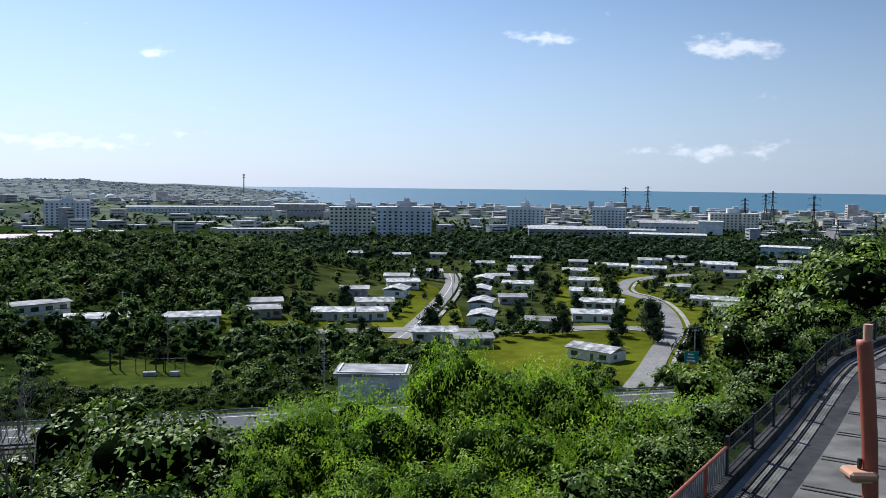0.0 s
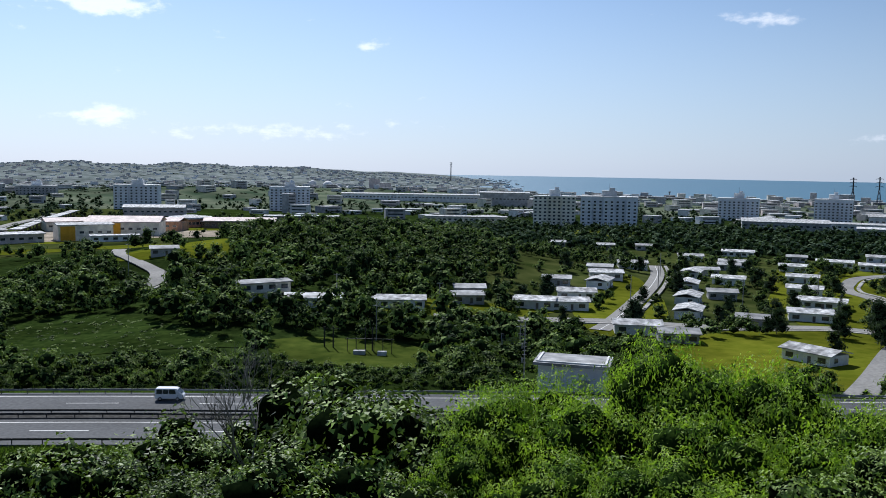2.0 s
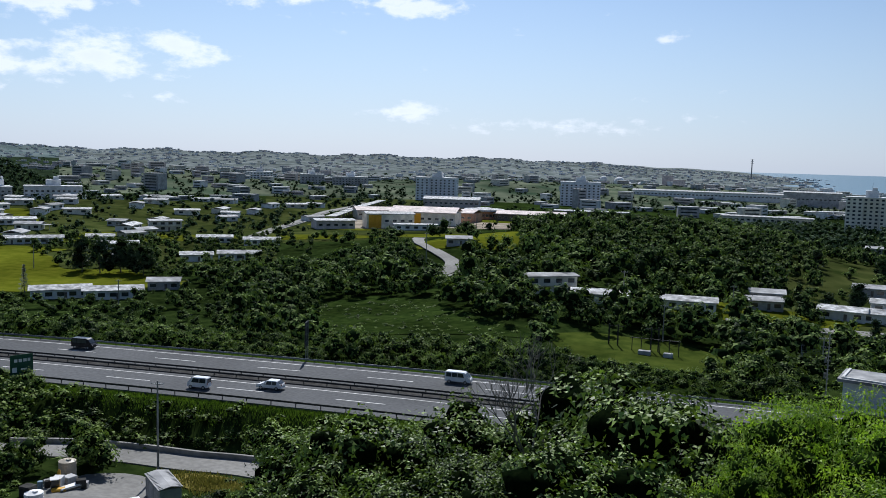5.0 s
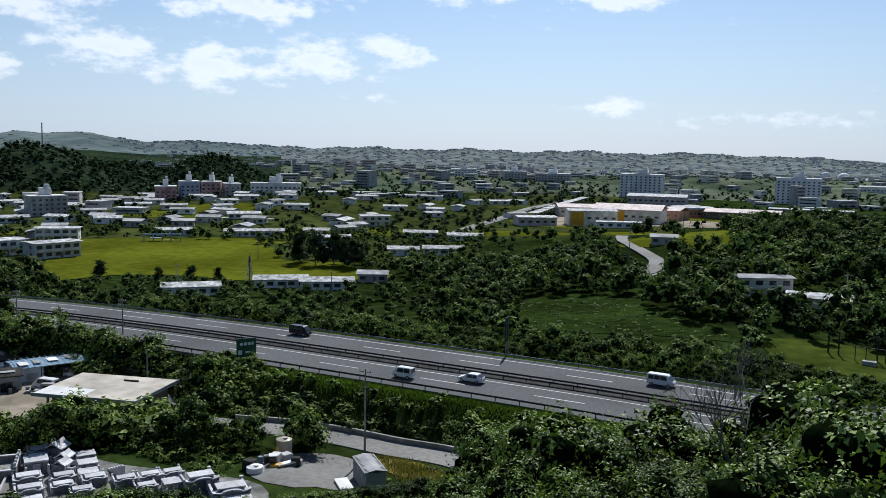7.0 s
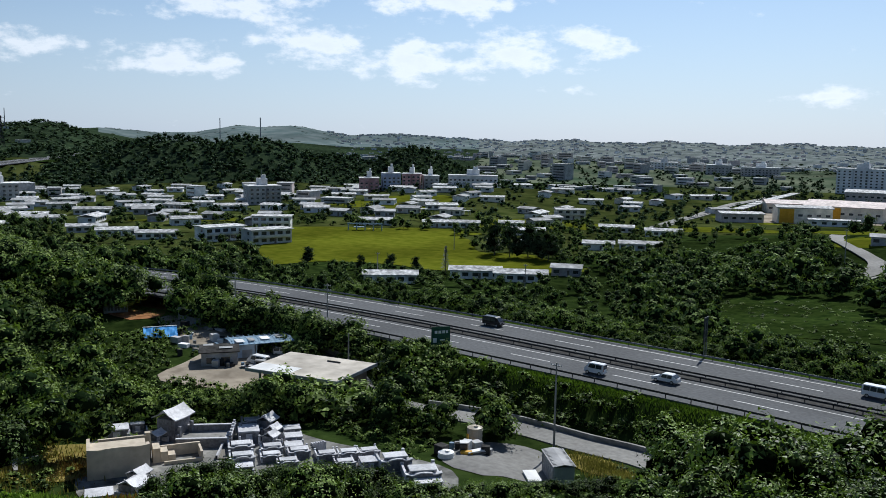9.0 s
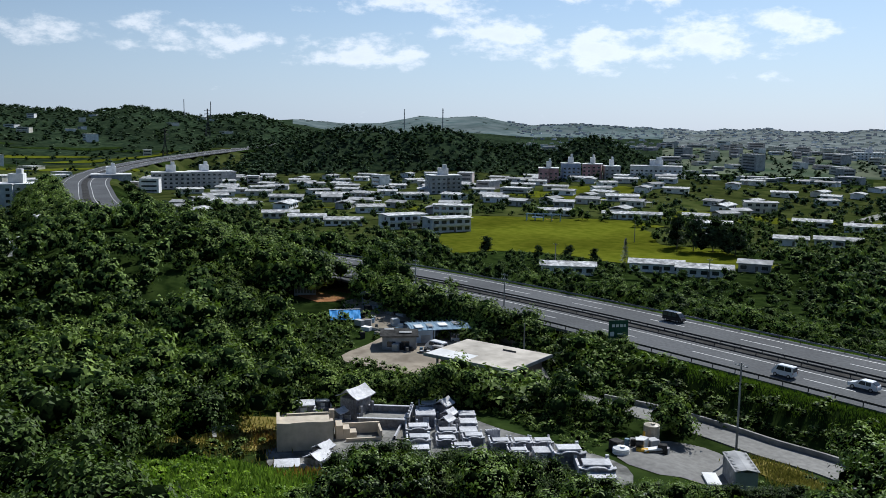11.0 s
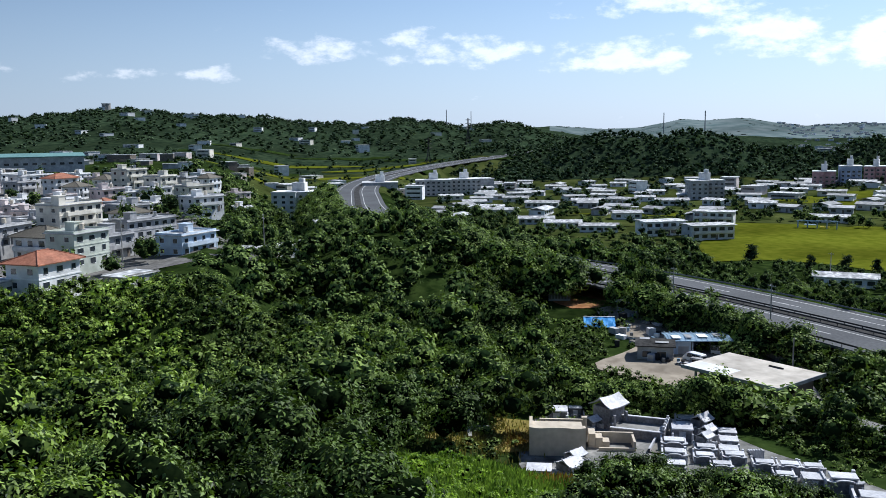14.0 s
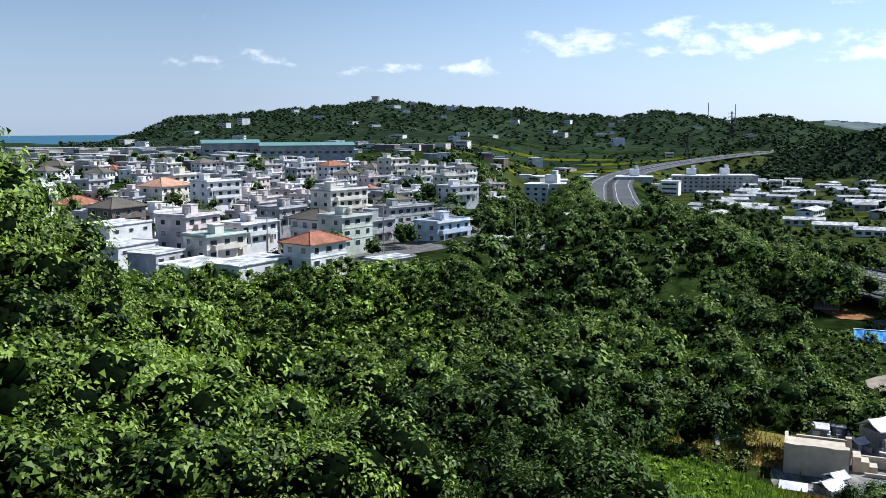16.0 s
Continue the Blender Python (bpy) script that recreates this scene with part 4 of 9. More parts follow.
def put_tree(meshes, k, x, y, z, s, turn, label, name="tree", sz=None):
    t = thing(name, label, "tree", x, y, z, turn, "trees on the slope")
    sz = cap_to_view(x, y, z, s if sz is None else sz, 6.0)
    t.scale = (min(s, sz * 1.6) if name == "tree" else s, min(s, sz * 1.6) if name == "tree" else s, sz)
    a = new("trunk", trunk_me[k % 3])
    b = new("crown", meshes[k % len(meshes)])
    a.parent = b.parent = t
    return t




# ---- shared building pieces ----
win_cache = {}


def window_mesh(w, h, rim=0.07):
    """One window: a pale rim round dark glass, facing -y."""
    key = (round(w, 2), round(h, 2))
    if key not in win_cache:
        bm = boxes((0, 0.0, -h / 2 - rim, w + 2 * rim, 0.14, h + 2 * rim))
        front = min(bm.faces, key=lambda q: q.calc_center_median().y)
        bmesh.ops.inset_region(bm, faces=[front], thickness=rim, depth=0.0)
        bmesh.ops.translate(bm, verts=front.verts[:], vec=(0, 0.05, 0))
        front.material_index = 1
        me = bpy.data.meshes.new("window")
        bm.to_mesh(me)
        bm.free()
        me.materials.append(WHITE)
        me.materials.append(GLASS_DARK)
        win_cache[key] = me
    return win_cache[key]


def put_window(parent, x, y, z, w, h, face=0.0, name="window"):
    o = new(name, window_mesh(w, h))
    o.parent = parent
    o.matrix_basis = pose(x, y, z, 0, 0, face)
    return o


def gable(bm, L, D, z, rise, over, thick):
    """A low gable roof along x, with its overhang and thickness."""
    hl, hd = L / 2 + over, D / 2 + over
    prof = [(-hd, z), (0, z + rise), (hd, z), (hd, z - thick), (0, z + rise - thick), (-hd, z - thick)]
    a = [bm.verts.new((-hl, y, zz)) for y, zz in prof]
    b = [bm.verts.new((hl, y, zz)) for y, zz in prof]
    bm.faces.new([a[0], a[1], a[4], a[5]])
    bm.faces.new([a[1], a[2], a[3], a[4]])
    bm.faces.new([b[0], b[1], b[4], b[5]])
    bm.faces.new([b[1], b[2], b[3], b[4]])
    for i in range(6):
        j = (i + 1) % 6
        bm.faces.new((a[i], a[j], b[j], b[i]))
    return bm


def hip_roof(bm, L, D, z, rise, over, thick):
    hl, hd = L / 2 + over, D / 2 + over
    ridge = max(hl - hd, 0.3)
    lo = [bm.verts.new((x, y, z - thick)) for x, y in ((-hl, -hd), (hl, -hd), (hl, hd), (-hl, hd))]
    up = [bm.verts.new((x, y, z)) for x, y in ((-hl, -hd), (hl, -hd), (hl, hd), (-hl, hd))]
    r0, r1 = bm.verts.new((-ridge, 0, z + rise)), bm.verts.new((ridge, 0, z + rise))
    bm.faces.new(lo[::-1])
    for i in range(4):
        j = (i + 1) % 4
        bm.faces.new((lo[i], lo[j], up[j], up[i]))
    bm.faces.new((up[0], up[1], r1, r0))
    bm.faces.new((up[1], up[2], r1))
    bm.faces.new((up[2], up[3], r0, r1))
    bm.faces.new((up[3], up[0], r0))
    return bm


def bungalow(label, L, D, wall, roof_mat, storeys=1, rise=0.5, carport=False):
    h = 2.8 * storeys
    t = thing("house", label, "house", group="houses in the valley")
    part("wall", boxes((0, 0, -1.2, L, D, h + 1.2), bevel=0.03), wall, t)
    part("roof", gable(bmesh.new(), L, D, h + 0.28, rise, 0.75, 0.26), roof_mat, t, "bleached low-pitched roof slab")
    part("door", boxes((L * 0.08, -D / 2 - 0.03, 0.0, 0.95, 0.1, 2.05)), BROWNWALL, t, "dark front door")
    n = max(3, int(L / 3.6))
    for s in range(storeys):
        for i in range(n):
            x = -L / 2 + L * (i + 0.5) / n
            if s or abs(x - L * 0.08) > 1.3:
                put_window(t, x, -D / 2 - 0.02, 1.5 + 2.8 * s, 2.2, 1.35)
        for e in (-1, 1):
            put_window(t, e * (L / 2 + 0.02), -D * 0.18, 1.55 + 2.8 * s, 1.6, 1.2, 90 * e)
    if storeys > 1:
        part("balcony", boxes((0, -D / 2 - 0.7, 2.75, L * 0.9, 1.4, 0.15), (0, -D / 2 - 1.35, 2.9, L * 0.9, 0.1, 0.85), (-L * .45, -D / 2 - .7, 2.9, .1, 1.4, .85), (L * .45, -D / 2 - .7, 2.9, .1, 1.4, .85)), wall, t)
    if carport:
        part("carport", boxes((L / 2 + 2.2, 0, 2.35, 4.4, D * 0.7, 0.18), (L / 2 + 4.1, -D * .3, -1, .2, .2, 3.35), (L / 2 + 4.1, D * .3, -1, .2, .2, 3.35)), roof_mat, t)
    part("step", boxes((L * 0.08, -D / 2 - 0.6, -0.9, 1.6, 1.1, 0.95)), CONCRETE, t)
    return t


BASE = [bungalow("low white concrete bungalow with bleached roof", 14, 8.5, WHITE, ROOF_PALE, rise=1.2),
        bungalow("low cream concrete bungalow with grey roof and carport", 13, 8.5, CREAM, ROOF_GREY, rise=1.2, carport=True),
        bungalow("long white concrete duplex with pale roof", 19, 8.5, WHITE, ROOF_PALE, rise=1.2),
        bungalow("small grey concrete bungalow with weathered roof", 11, 8, GREYWALL, ROOF_GREY, rise=1.1),
        bungalow("two-storey cream concrete house with balcony", 17, 8.5, CREAM, ROOF_GREY, storeys=2, rise=0.5),
        bungalow("two-storey white concrete house with balcony", 18, 10, WHITE, ROOF_PALE, storeys=2, rise=0.3)]
HOUSES_1 = [(-108, 228, 48, 4), (-91, 228, 22, 2), (-73, 246, 15, 2), (-58, 280, 16, 3), (-56, 268, 20, 3), (-35, 271, 4, 0), (-25, 274, 12, 0),
            (-24, 294, 8, 0), (-33, 316, 4, 3), (-17, 345, 10, 0), (-20, 360, 0, 3), (-18, 324, 82, 0), (-8, 393, 10, 0), (-55, 522, 6, 3), (-26, 517, 4, 3), (-4, 523, 6, 3)]
HOUSES_2 = [(12, 275, 82, 0), (13, 306, 80, 0), (14, 341, 84, 0), (17, 382, 80, 0), (25, 322, 2, 3), (31, 368, -8, 0), (24, 397, 4, 3), (39, 448, -4, 0), (47, 508, -6, 2), (-3, 241, 6, 0),
            (30, 265, -8, 3), (38, 215, -42, 0), (7.5, 231, 8, 3), (48, 283, -6, 0), (56, 314, -14, 2), (57, 350, -10, 0), (63, 393, -10, 0)]
HOUSES_3 = [(90, 470, -10, 2), (118, 502, -12, 0), (137, 518, -14, 0), (129, 470, -14, 3), (107, 456, -12, 2), (150, 480, -16, 2), (100, 372, -18, 3), (102, 327, -20, 2), (100, 307, -12, 3),
            (89, 255, -24, 0), (144, 432, -18, 3), (168, 450, -20, 0), (66, 440, -6, 0), (20, 470, 0, 0), (75, 490, -8, 3), (36, 430, -2, 3)]
HOUSES_4 = [(-366, 113, 100, 5), (-350, 128, 96, 5), (-381, 90, 77, 2), (-398, 77, 79, 2), (-418, 68, 81, 2), (-243, 130, 62, 2), (-239, 160, 56, 2), (-226, 169, 53, 2), (-228, 190, 46, 3), (-293, 224, 52, 0),
            (-333, 252, 53, 2), (-365, 266, 54, 0), (-374, 242, 57, 2), (-380, 229, 59, 0), (-260, 255, 46, 2), (-297, 306, 44, 2), (-326, 303, 47, 2), (-273, 244, 48, 0), (-400, 205, 63, 2), (-180, 296, 33, 3)]
SITES = []
for row in (HOUSES_1, HOUSES_2, HOUSES_3, HOUSES_4):
    for hx, hy, turn, k in row:
        copy_thing(BASE[k], pose(hx, hy, land1(hx, hy) + 0.15, 0, 0, turn)).scale = [1.02 if k == 5 else 0.88] * 3
        SITES.append((hx, hy, 8.4))
# rows of more bungalows on the plain, by streets that run across the view
rg5 = random.Random(5)
BACK_ROWS = []
for r in range(395, 760, 24):
    az = 40.0 + rg5.uniform(0, 2)
    while az < 88:
        x, y = -math.sin(radians(az)) * (r + rg5.uniform(-7, 7)), math.cos(radians(az)) * (r + rg5.uniform(-7, 7))
        ok = all(math.hypot(x - a, y - b) > 17 for a, b, _ in SITES) and not inside(FIELD, np.array([x]), np.array([y]))[0] and nearest(HIGHWAY[::3], x, y)[0][0] > 34
        if ok and r > 395 + (az < 50) * 60 and rg5.random() < (0.56 if az > 50 else 0.4) and not (az < 46 and r < 590):
            if r < 550:
                copy_thing(BASE[rg5.choice((0, 0, 1, 2, 3, 3))], pose(x, y, land1(x, y) + 0.15, 0, 0, az + rg5.choice((0, 0, 22, -25, 70)) + rg5.uniform(-14, 14)))
            else:
                BACK_ROWS.append((x, y, land1(x, y), az + rg5.choice((0, 0, 22, -25, 70)) + rg5.uniform(-14, 14)))
            SITES.append((x, y, 9.5))
        az += math.degrees(rg5.uniform(21, 34) / r)
for ob in BASE:                                   # the patterns themselves stand at the back of the estate
    x, y = [(150, 470), (172, 440), (160, 400), (190, 480), (-395, 330), (-402, 150)][BASE.index(ob)]
    ob.matrix_basis = pose(x, y, land1(x, y) + 0.15, 0, 0, -18 if x > 0 else 62)
    SITES.append((x, y, 9.5))

# estate streets, lawns and fields
for i, s in enumerate(STREETS):
    tagged(ribbon("road_estate", s, land(s[:, 0], s[:, 1]), -2.9, 2.9, 0.32, STREET, 0.3), "pale asphalt estate street between lawns", "road", kind="structure")
    tagged(ribbon("pavement", s, land(s[:, 0], s[:, 1]), 4.0, 5.4, 0.42, CONCRETE, 0.4), "narrow pale concrete footpath", "pavement", kind="structure")
for i in (0,):
    tagged(ribbon("trim_street_line", STREETS[i], land(STREETS[i][:, 0], STREETS[i][:, 1]), -0.12, 0.12, 0.33, PAINT_LINE), "white centre line of the estate street", "road marking", kind="structure")
drape("ground_field", FIELD, LAWN, 0.2, 5, "large open mown yellow-green playing field")
drape("ground_meadow", MEADOW_AREA, MEADOW, 0.15, 5, "rough green meadow on the slope")
drape("ground_ball_lawn", BALL_LAWN, LAWN_DEEP, 0.15, 4)
drape("ground_front_lawn", FRONT_LAWN, LAWN, 0.15, 5)


def oval(az, r, across, along_, n=14, wob=0.16):
    a = radians(az)
    ux, uy = -math.sin(a), math.cos(a)
    pts = []
    for i in range(n):
        t = 2 * math.pi * i / n
        k = 1 + wob * math.sin(3 * t + az) + wob * 0.6 * math.sin(5 * t + r)
        f, s = math.sin(t) * along_ * k, math.cos(t) * across * k
        pts.append((ux * (r + f) + uy * s, uy * (r + f) - ux * s))
    return pts


LAWNS = [(2, 305, 14, 70), (-12, 330, 30, 60), (-16, 270, 16, 40), (-11, 420, 30, 60), (12, 262, 30, 14), (19, 258, 26, 10), (29.5, 360, 26, 30), (31.5, 470, 40, 26),
         (61, 570, 40, 40), (53, 800, 60, 40), (46.5, 760, 70, 40), (52, 470, 50, 26), (41, 470, 40, 18), (31, 640, 45, 50), (27, 830, 90, 60), (17, 800, 110, 40), (60, 420, 30, 14), (74, 470, 30, 10), (4, 640, 40, 30), (97, 690, 90, 18), (90.5, 760, 60, 16), (85, 900, 50, 16), (38, 560, 30, 30)]
for az, r, a, b in LAWNS:
    drape("ground_lawn", oval(az, r, a, b), LAWN if r < 700 else MEADOW, 0.12, max(4.0, a / 8))


for az, r, a, b in ((95, 880, 70, 13), (99, 930, 60, 12), (91, 960, 60, 14), (97, 1010, 90, 13), (88.5, 1050, 45, 14), (93, 1090, 60, 12), (102, 1020, 40, 12), (86.5, 985, 30, 16), (84, 1100, 40, 16), (99, 1120, 60, 10)):
    drape("ground_terrace", oval(az, r, a, b), LAWN if (az * 2) % 3 else MEADOW, 0.5, 6, "terraced fields at the foot of the ridge", "field")
drape("ground_school", oval(33.6, 590, 72, 48), DUST, 0.14, 8, "pale paved and sandy school yard", "yard")


# ---- tower blocks ----
TOWER_CREAM = material("pale cream tower paint", (0.80, 0.75, 0.63), (0.88, 0.84, 0.73), 0.85, 0.5, stain=0.1, stain_scale=0.15)
TOWER_GREY = material("pale blue-grey tower paint", (0.70, 0.73, 0.77), (0.80, 0.82, 0.85), 0.85, 0.5, stain=0.1, stain_scale=0.15)


def tower(az, r, width, top, label, wall=CREAM, turn=0.0, wings=3):
    x, y = -math.sin(radians(az)) * r, math.cos(radians(az)) * r
    z0 = land1(x, y)
    h = top - z0
    t = thing("tower_block", label, "apartment block", x, y, z0, az + turn, "tower blocks")
    bay = width / wings
    floors = int(h / 2.75)
    for k in range(wings):
        cx = -width / 2 + bay * (k + 0.5)
        dy = 0.0 if k % 2 else -2.4
        part("wing", boxes((cx, dy, -2, bay - 0.05, 15, h + 2), bevel=0.05), wall, t)
        part("parapet", boxes((cx, dy, h, bay + 0.5, 15.6, 0.5)), WHITE, t, "pale roof edge")
        cols = max(2, int(bay / 3.6))
        for f in range(floors):
            for c in range(cols):
                wx = cx - bay / 2 + bay * (c + 0.5) / cols
                put_window(t, wx, dy - 7.52, 1.5 + f * 2.75, 1.7, 1.25)
        if k % 2 == 1:
            for f in range(1, floors):
                part("balcony", boxes((cx, dy - 7.9, f * 2.75 - 0.1, bay * 0.8, 0.9, 0.9)), wall, t)
    for e in (-1, 1):
        for f in range(floors):
            put_window(t, e * (width / 2 + 0.02), -1, 1.5 + f * 2.75, 1.4, 1.2, 90 * e)
    part("lift_house", boxes((0, 0, h + 0.4, width * 0.26, 7, 4.6), (width * 0.05, 0, h + 5, width * 0.1, 4, 2.2), bevel=0.05), WHITE, t)
    bm = bmesh.new()
    rod(bm, (0, 0, h + 5), (0, 0, h + 11), 0.12, 0.06, 6)
    part("aerial", bm, STEEL, t)
    SITES.append((x, y, width * 0.6))
    return t


tower(6.25, 700, 33, 17.0, "ten-storey cream apartment slab with white lift house", TOWER_CREAM)
tower(2.75, 704, 44, 17.2, "ten-storey blue-grey apartment slab with white lift house", TOWER_GREY, wings=5)
tower(-5.2, 900, 38, 13.2, "grey-white apartment tower on the plain", TOWER_GREY)
tower(-10.6, 920, 34, 13.8, "grey-white apartment tower on the plain", TOWER_GREY)
tower(-18.2, 930, 47, 9.6, "cream apartment slab near the coast", TOWER_CREAM, 10)
tower(23.5, 900, 40, 16.4, "grey-white apartment tower with stepped roof", TOWER_GREY)
tower(32.8, 905, 42, 16.5, "grey apartment tower on green lawns", TOWER_GREY, -12)
tower(44.3, 1100, 32, 14.0, "white concrete block of flats", WHITE, 0, 1)
tower(41.0, 1070, 28, 13.0, "grey concrete block of flats", GREYWALL, 8, 1)
tower(38.5, 1080, 42, 11.0, "grey concrete block of flats", GREYWALL, -6, 1)
tower(70.2, 590, 22, 4.5, "grey-blue concrete office block", GREYWALL, 16, 2)
APT_PINK = material("faded rose render", (0.42, 0.24, 0.25), (0.55, 0.34, 0.34), 0.85, 0.6, stain=0.25, stain_scale=0.2)
APT_BLUE = material("slate blue render", (0.24, 0.30, 0.42), (0.34, 0.41, 0.54), 0.85, 0.6, stain=0.25, stain_scale=0.2)
tower(63.3, 668, 15, 7.0, "rose concrete apartment block below the hill", APT_PINK, 0, 2)
tower(61.9, 676, 14, 10.5, "slate-blue concrete apartment block", APT_BLUE, 6, 2)
tower(60.5, 684, 14, 10.0, "rose concrete apartment block with pale floors", APT_PINK, -4, 2)
tower(59.3, 690, 12, 8.5, "grey-white concrete apartment block", GREYWALL, 6, 1)
tower(56.5, 720, 40, 8.0, "long white concrete school block", WHITE, 0, 1)
tower(91.0, 600, 24, 4.0, "blue-grey concrete block beside the highway", GREYWALL, 0, 1)
tower(87.5, 640, 26, 3.0, "grey concrete block beside the highway", GREYWALL, 0, 1)
tower(85.5, 650, 22, 3.0, "dark grey concrete block", GREYWALL, 10, 1)
tower(96.2, 470, 26, 7.0, "white concrete hall above the trees", WHITE, -14, 2)


# ---- school with its yellow front, halls and depots ----
def hall(name, label, az, r, L, D, h, wall, roof_mat, turn=0.0, rise=0.6, accents=0, group="", windows=True, z=None):
    x, y = -math.sin(radians(az)) * r, math.cos(radians(az)) * r
    t = thing(name, label, "building", x, y, land1(x, y) if z is None else z, az + turn, group)
    part("wall", boxes((0, 0, -3, L, D, h + 3), bevel=0.05), wall, t)
    part("roof", gable(bmesh.new(), L, D, h + 0.5, rise, 0.8, 0.5), roof_mat, t, "weathered sheet roof")
    n = int(L / 4.5)
    for i in range(n):
        if windows:
            put_window(t, -L / 2 + L * (i + 0.5) / n, -D / 2 - 0.02, h * 0.55, 2.4, 1.3)
    for i in range(accents):
        part("panel", boxes((-L / 2 + 5 + 12 * i, -D / 2 - 0.12, 0, 8, 0.25, h * 0.95)), YELLOW, t, "yellow ochre front panel")
    SITES.append((x, y, L * 0.55))
    return t


SCHOOL = "school halls"
hall("school_hall", "school hall with yellow front and white roof", 36.0, 556, 30, 20, 9, CREAM, ROOF_PALE, 10, 0.8, 1, SCHOOL)
hall("school_hall", "broad school hall with sloping rose roof", 33.5, 592, 44, 30, 8.5, CREAM, ROOF_ROSE, -10, 3.0, 2, SCHOOL)
hall("school_hall", "low rose-roofed school wing with orange doors", 31.6, 628, 34, 22, 6.5, ROOF_ORANGE, ROOF_ROSE, -20, 2.0, 0, SCHOOL)
hall("school_hall", "long white-roofed school wing with brick walls", 31.8, 790, 50, 22, 7, PINKWALL, ROOF_PALE, -6, 2.0, 0, SCHOOL)
hall("school_hall", "long rose-roofed school wing with brick walls", 26.6, 650, 50, 18, 5, BROWNWALL, ROOF_ROSE, -4, 2.2, 0, SCHOOL)
hall("school_hall", "long low white-roofed wing with dark walls", 26.3, 655, 62, 12, 4.5, BROWNWALL, ROOF_PALE, -3, 0.5, 0, SCHOOL)
hall("school_hall", "long low white-roofed wing with dark walls", 22.7, 725, 60, 14, 5, BROWNWALL, ROOF_PALE, -3, 0.5, 0, SCHOOL)
hall("school_hall", "low school wing with pale pink walls and white roof", 39.6, 545, 24, 16, 5, PINKWALL, ROOF_PALE, 14, 0.8, 0, SCHOOL)
hall("school_hall", "low open shelter with white roof", 34.2, 536, 26, 8, 3.2, WHITE, ROOF_PALE, 6, 0.4, 0, SCHOOL)
hall("school_hall", "school gym with yellow front and rose roof", 36.4, 640, 40, 22, 6, CREAM, ROOF_ROSE, 10, 2.0, 0, SCHOOL)
walk_line = [Vector((-377, 453, 0)).lerp(Vector((-472, 640, 0)), i / 10) for i in range(11)]
cw = thing("covered_walk", "covered school walk of pale roof slabs on posts", "walkway")
for p, q in zip(walk_line, walk_line[1:]):
    c, turn = (p + q) / 2, math.degrees(math.atan2(q.y - p.y, q.x - p.x))
    z0 = land1(c.x, c.y)
    part("roof", boxes((c.x, c.y, z0 + 4.2, 20.0, 7.0, 0.5, 0.0, turn)), ROOF_PALE, cw, "pale roof slab")
    for e in (0.1, 0.5, 0.9):
        k = p.lerp(q, e)
        part("post", boxes((k.x, k.y, z0 - 1, 0.7, 0.7, 5.2, 0.0, turn)), BROWNWALL, cw)
rd_x, rd_y = -math.sin(radians(29.7)) * 665, math.cos(radians(29.7)) * 665
rd = thing("round_hall", "round white-roofed school hall with red-brown wall", "building", rd_x, rd_y, land1(rd_x, rd_y), 0, SCHOOL)
bm = bmesh.new()
rod(bm, (0, 0, -2), (0, 0, 6.0), 14, 14, 28)
part("wall", bm, ROOF_ORANGE, rd)
bm = bmesh.new()
rod(bm, (0, 0, 6.0), (0, 0, 7.2), 16, 15.4, 28)
rod(bm, (0, 0, 7.2), (0, 0, 8.4), 10, 4, 20)
part("roof", bm, ROOF_PALE, rd, "white sheet roof")
for i in range(16):
    a = math.pi + math.pi * (i + 0.5) / 16
    put_window(rd, 14.0 * math.cos(a), 14.0 * math.sin(a), 3.0, 2.0, 1.8, math.degrees(a) + 90)
SITES.append((rd_x, rd_y, 18))
hall("depot", "white sawtooth-roofed depot hall", -7.9, 760, 66, 30, 6, GREYWALL, ROOF_PALE, 4, 2.2, 0, "depots")
hall("depot", "low wide depot with white roof", -11.5, 800, 56, 26, 5, WHITE, ROOF_PALE, 0, 0.8, 0, "depots")
hall("depot", "low grey depot with white roof", -14.3, 745, 60, 26, 5, GREYWALL, ROOF_PALE, 0, 0.8, 0, "depots")
hall("depot", "white sawtooth-roofed depot hall", -14.6, 870, 62, 26, 9, WHITE, ROOF_PALE, 0, 2.2, 0, "depots")
hall("depot", "white concrete hall with tall end wall", -16.9, 860, 22, 24, 12, WHITE, ROOF_PALE, 0, 0.3, 0, "depots", False)
hall("depot", "blue and white depot by the pylons", -21.4, 585, 28, 16, 7, BLUEWALL, ROOF_PALE, -8, 0.6, 0, "depots")
hall("depot", "long white-roofed store on the plain", 15.4, 1150, 190, 40, 8, WHITE, ROOF_PALE, 0, 0.8, 0, "depots")
hall("depot", "long white-roofed store on the plain", 9.5, 1080, 60, 40, 16, GREYWALL, ROOF_PALE, 0, 0.8, 0, "depots")
hall("depot", "long white-roofed store on the plain", 12.0, 760, 70, 14, 5, CREAM, ROOF_PALE, 0, 0.6, 0, "depots")
pump = hall("pump_house", "small white concrete utility building with flat roof lip", 4.7, 151, 11.4, 7, 4.5, TOWER_GREY, ROOF_GREY, -6, 0.05, 0, "", False, -0.6)
part("door", boxes((2.2, -3.56, 0.0, 1.8, 0.1, 2.3)), GREYWALL, pump, "pale steel double door")
part("roof_rim", boxes((0, -3.6, 4.5, 11.8, 0.4, 0.75), (-5.8, 0, 4.5, 0.4, 7.4, 0.75), (5.8, 0, 4.5, 0.4, 7.4, 0.75), bevel=0.03), WHITE, pump)
hall("workshop", "long white roof slab of an estate store", 93.0, 330, 26, 9, 4, WHITE, ROOF_PALE, 8, 0.2, 0)
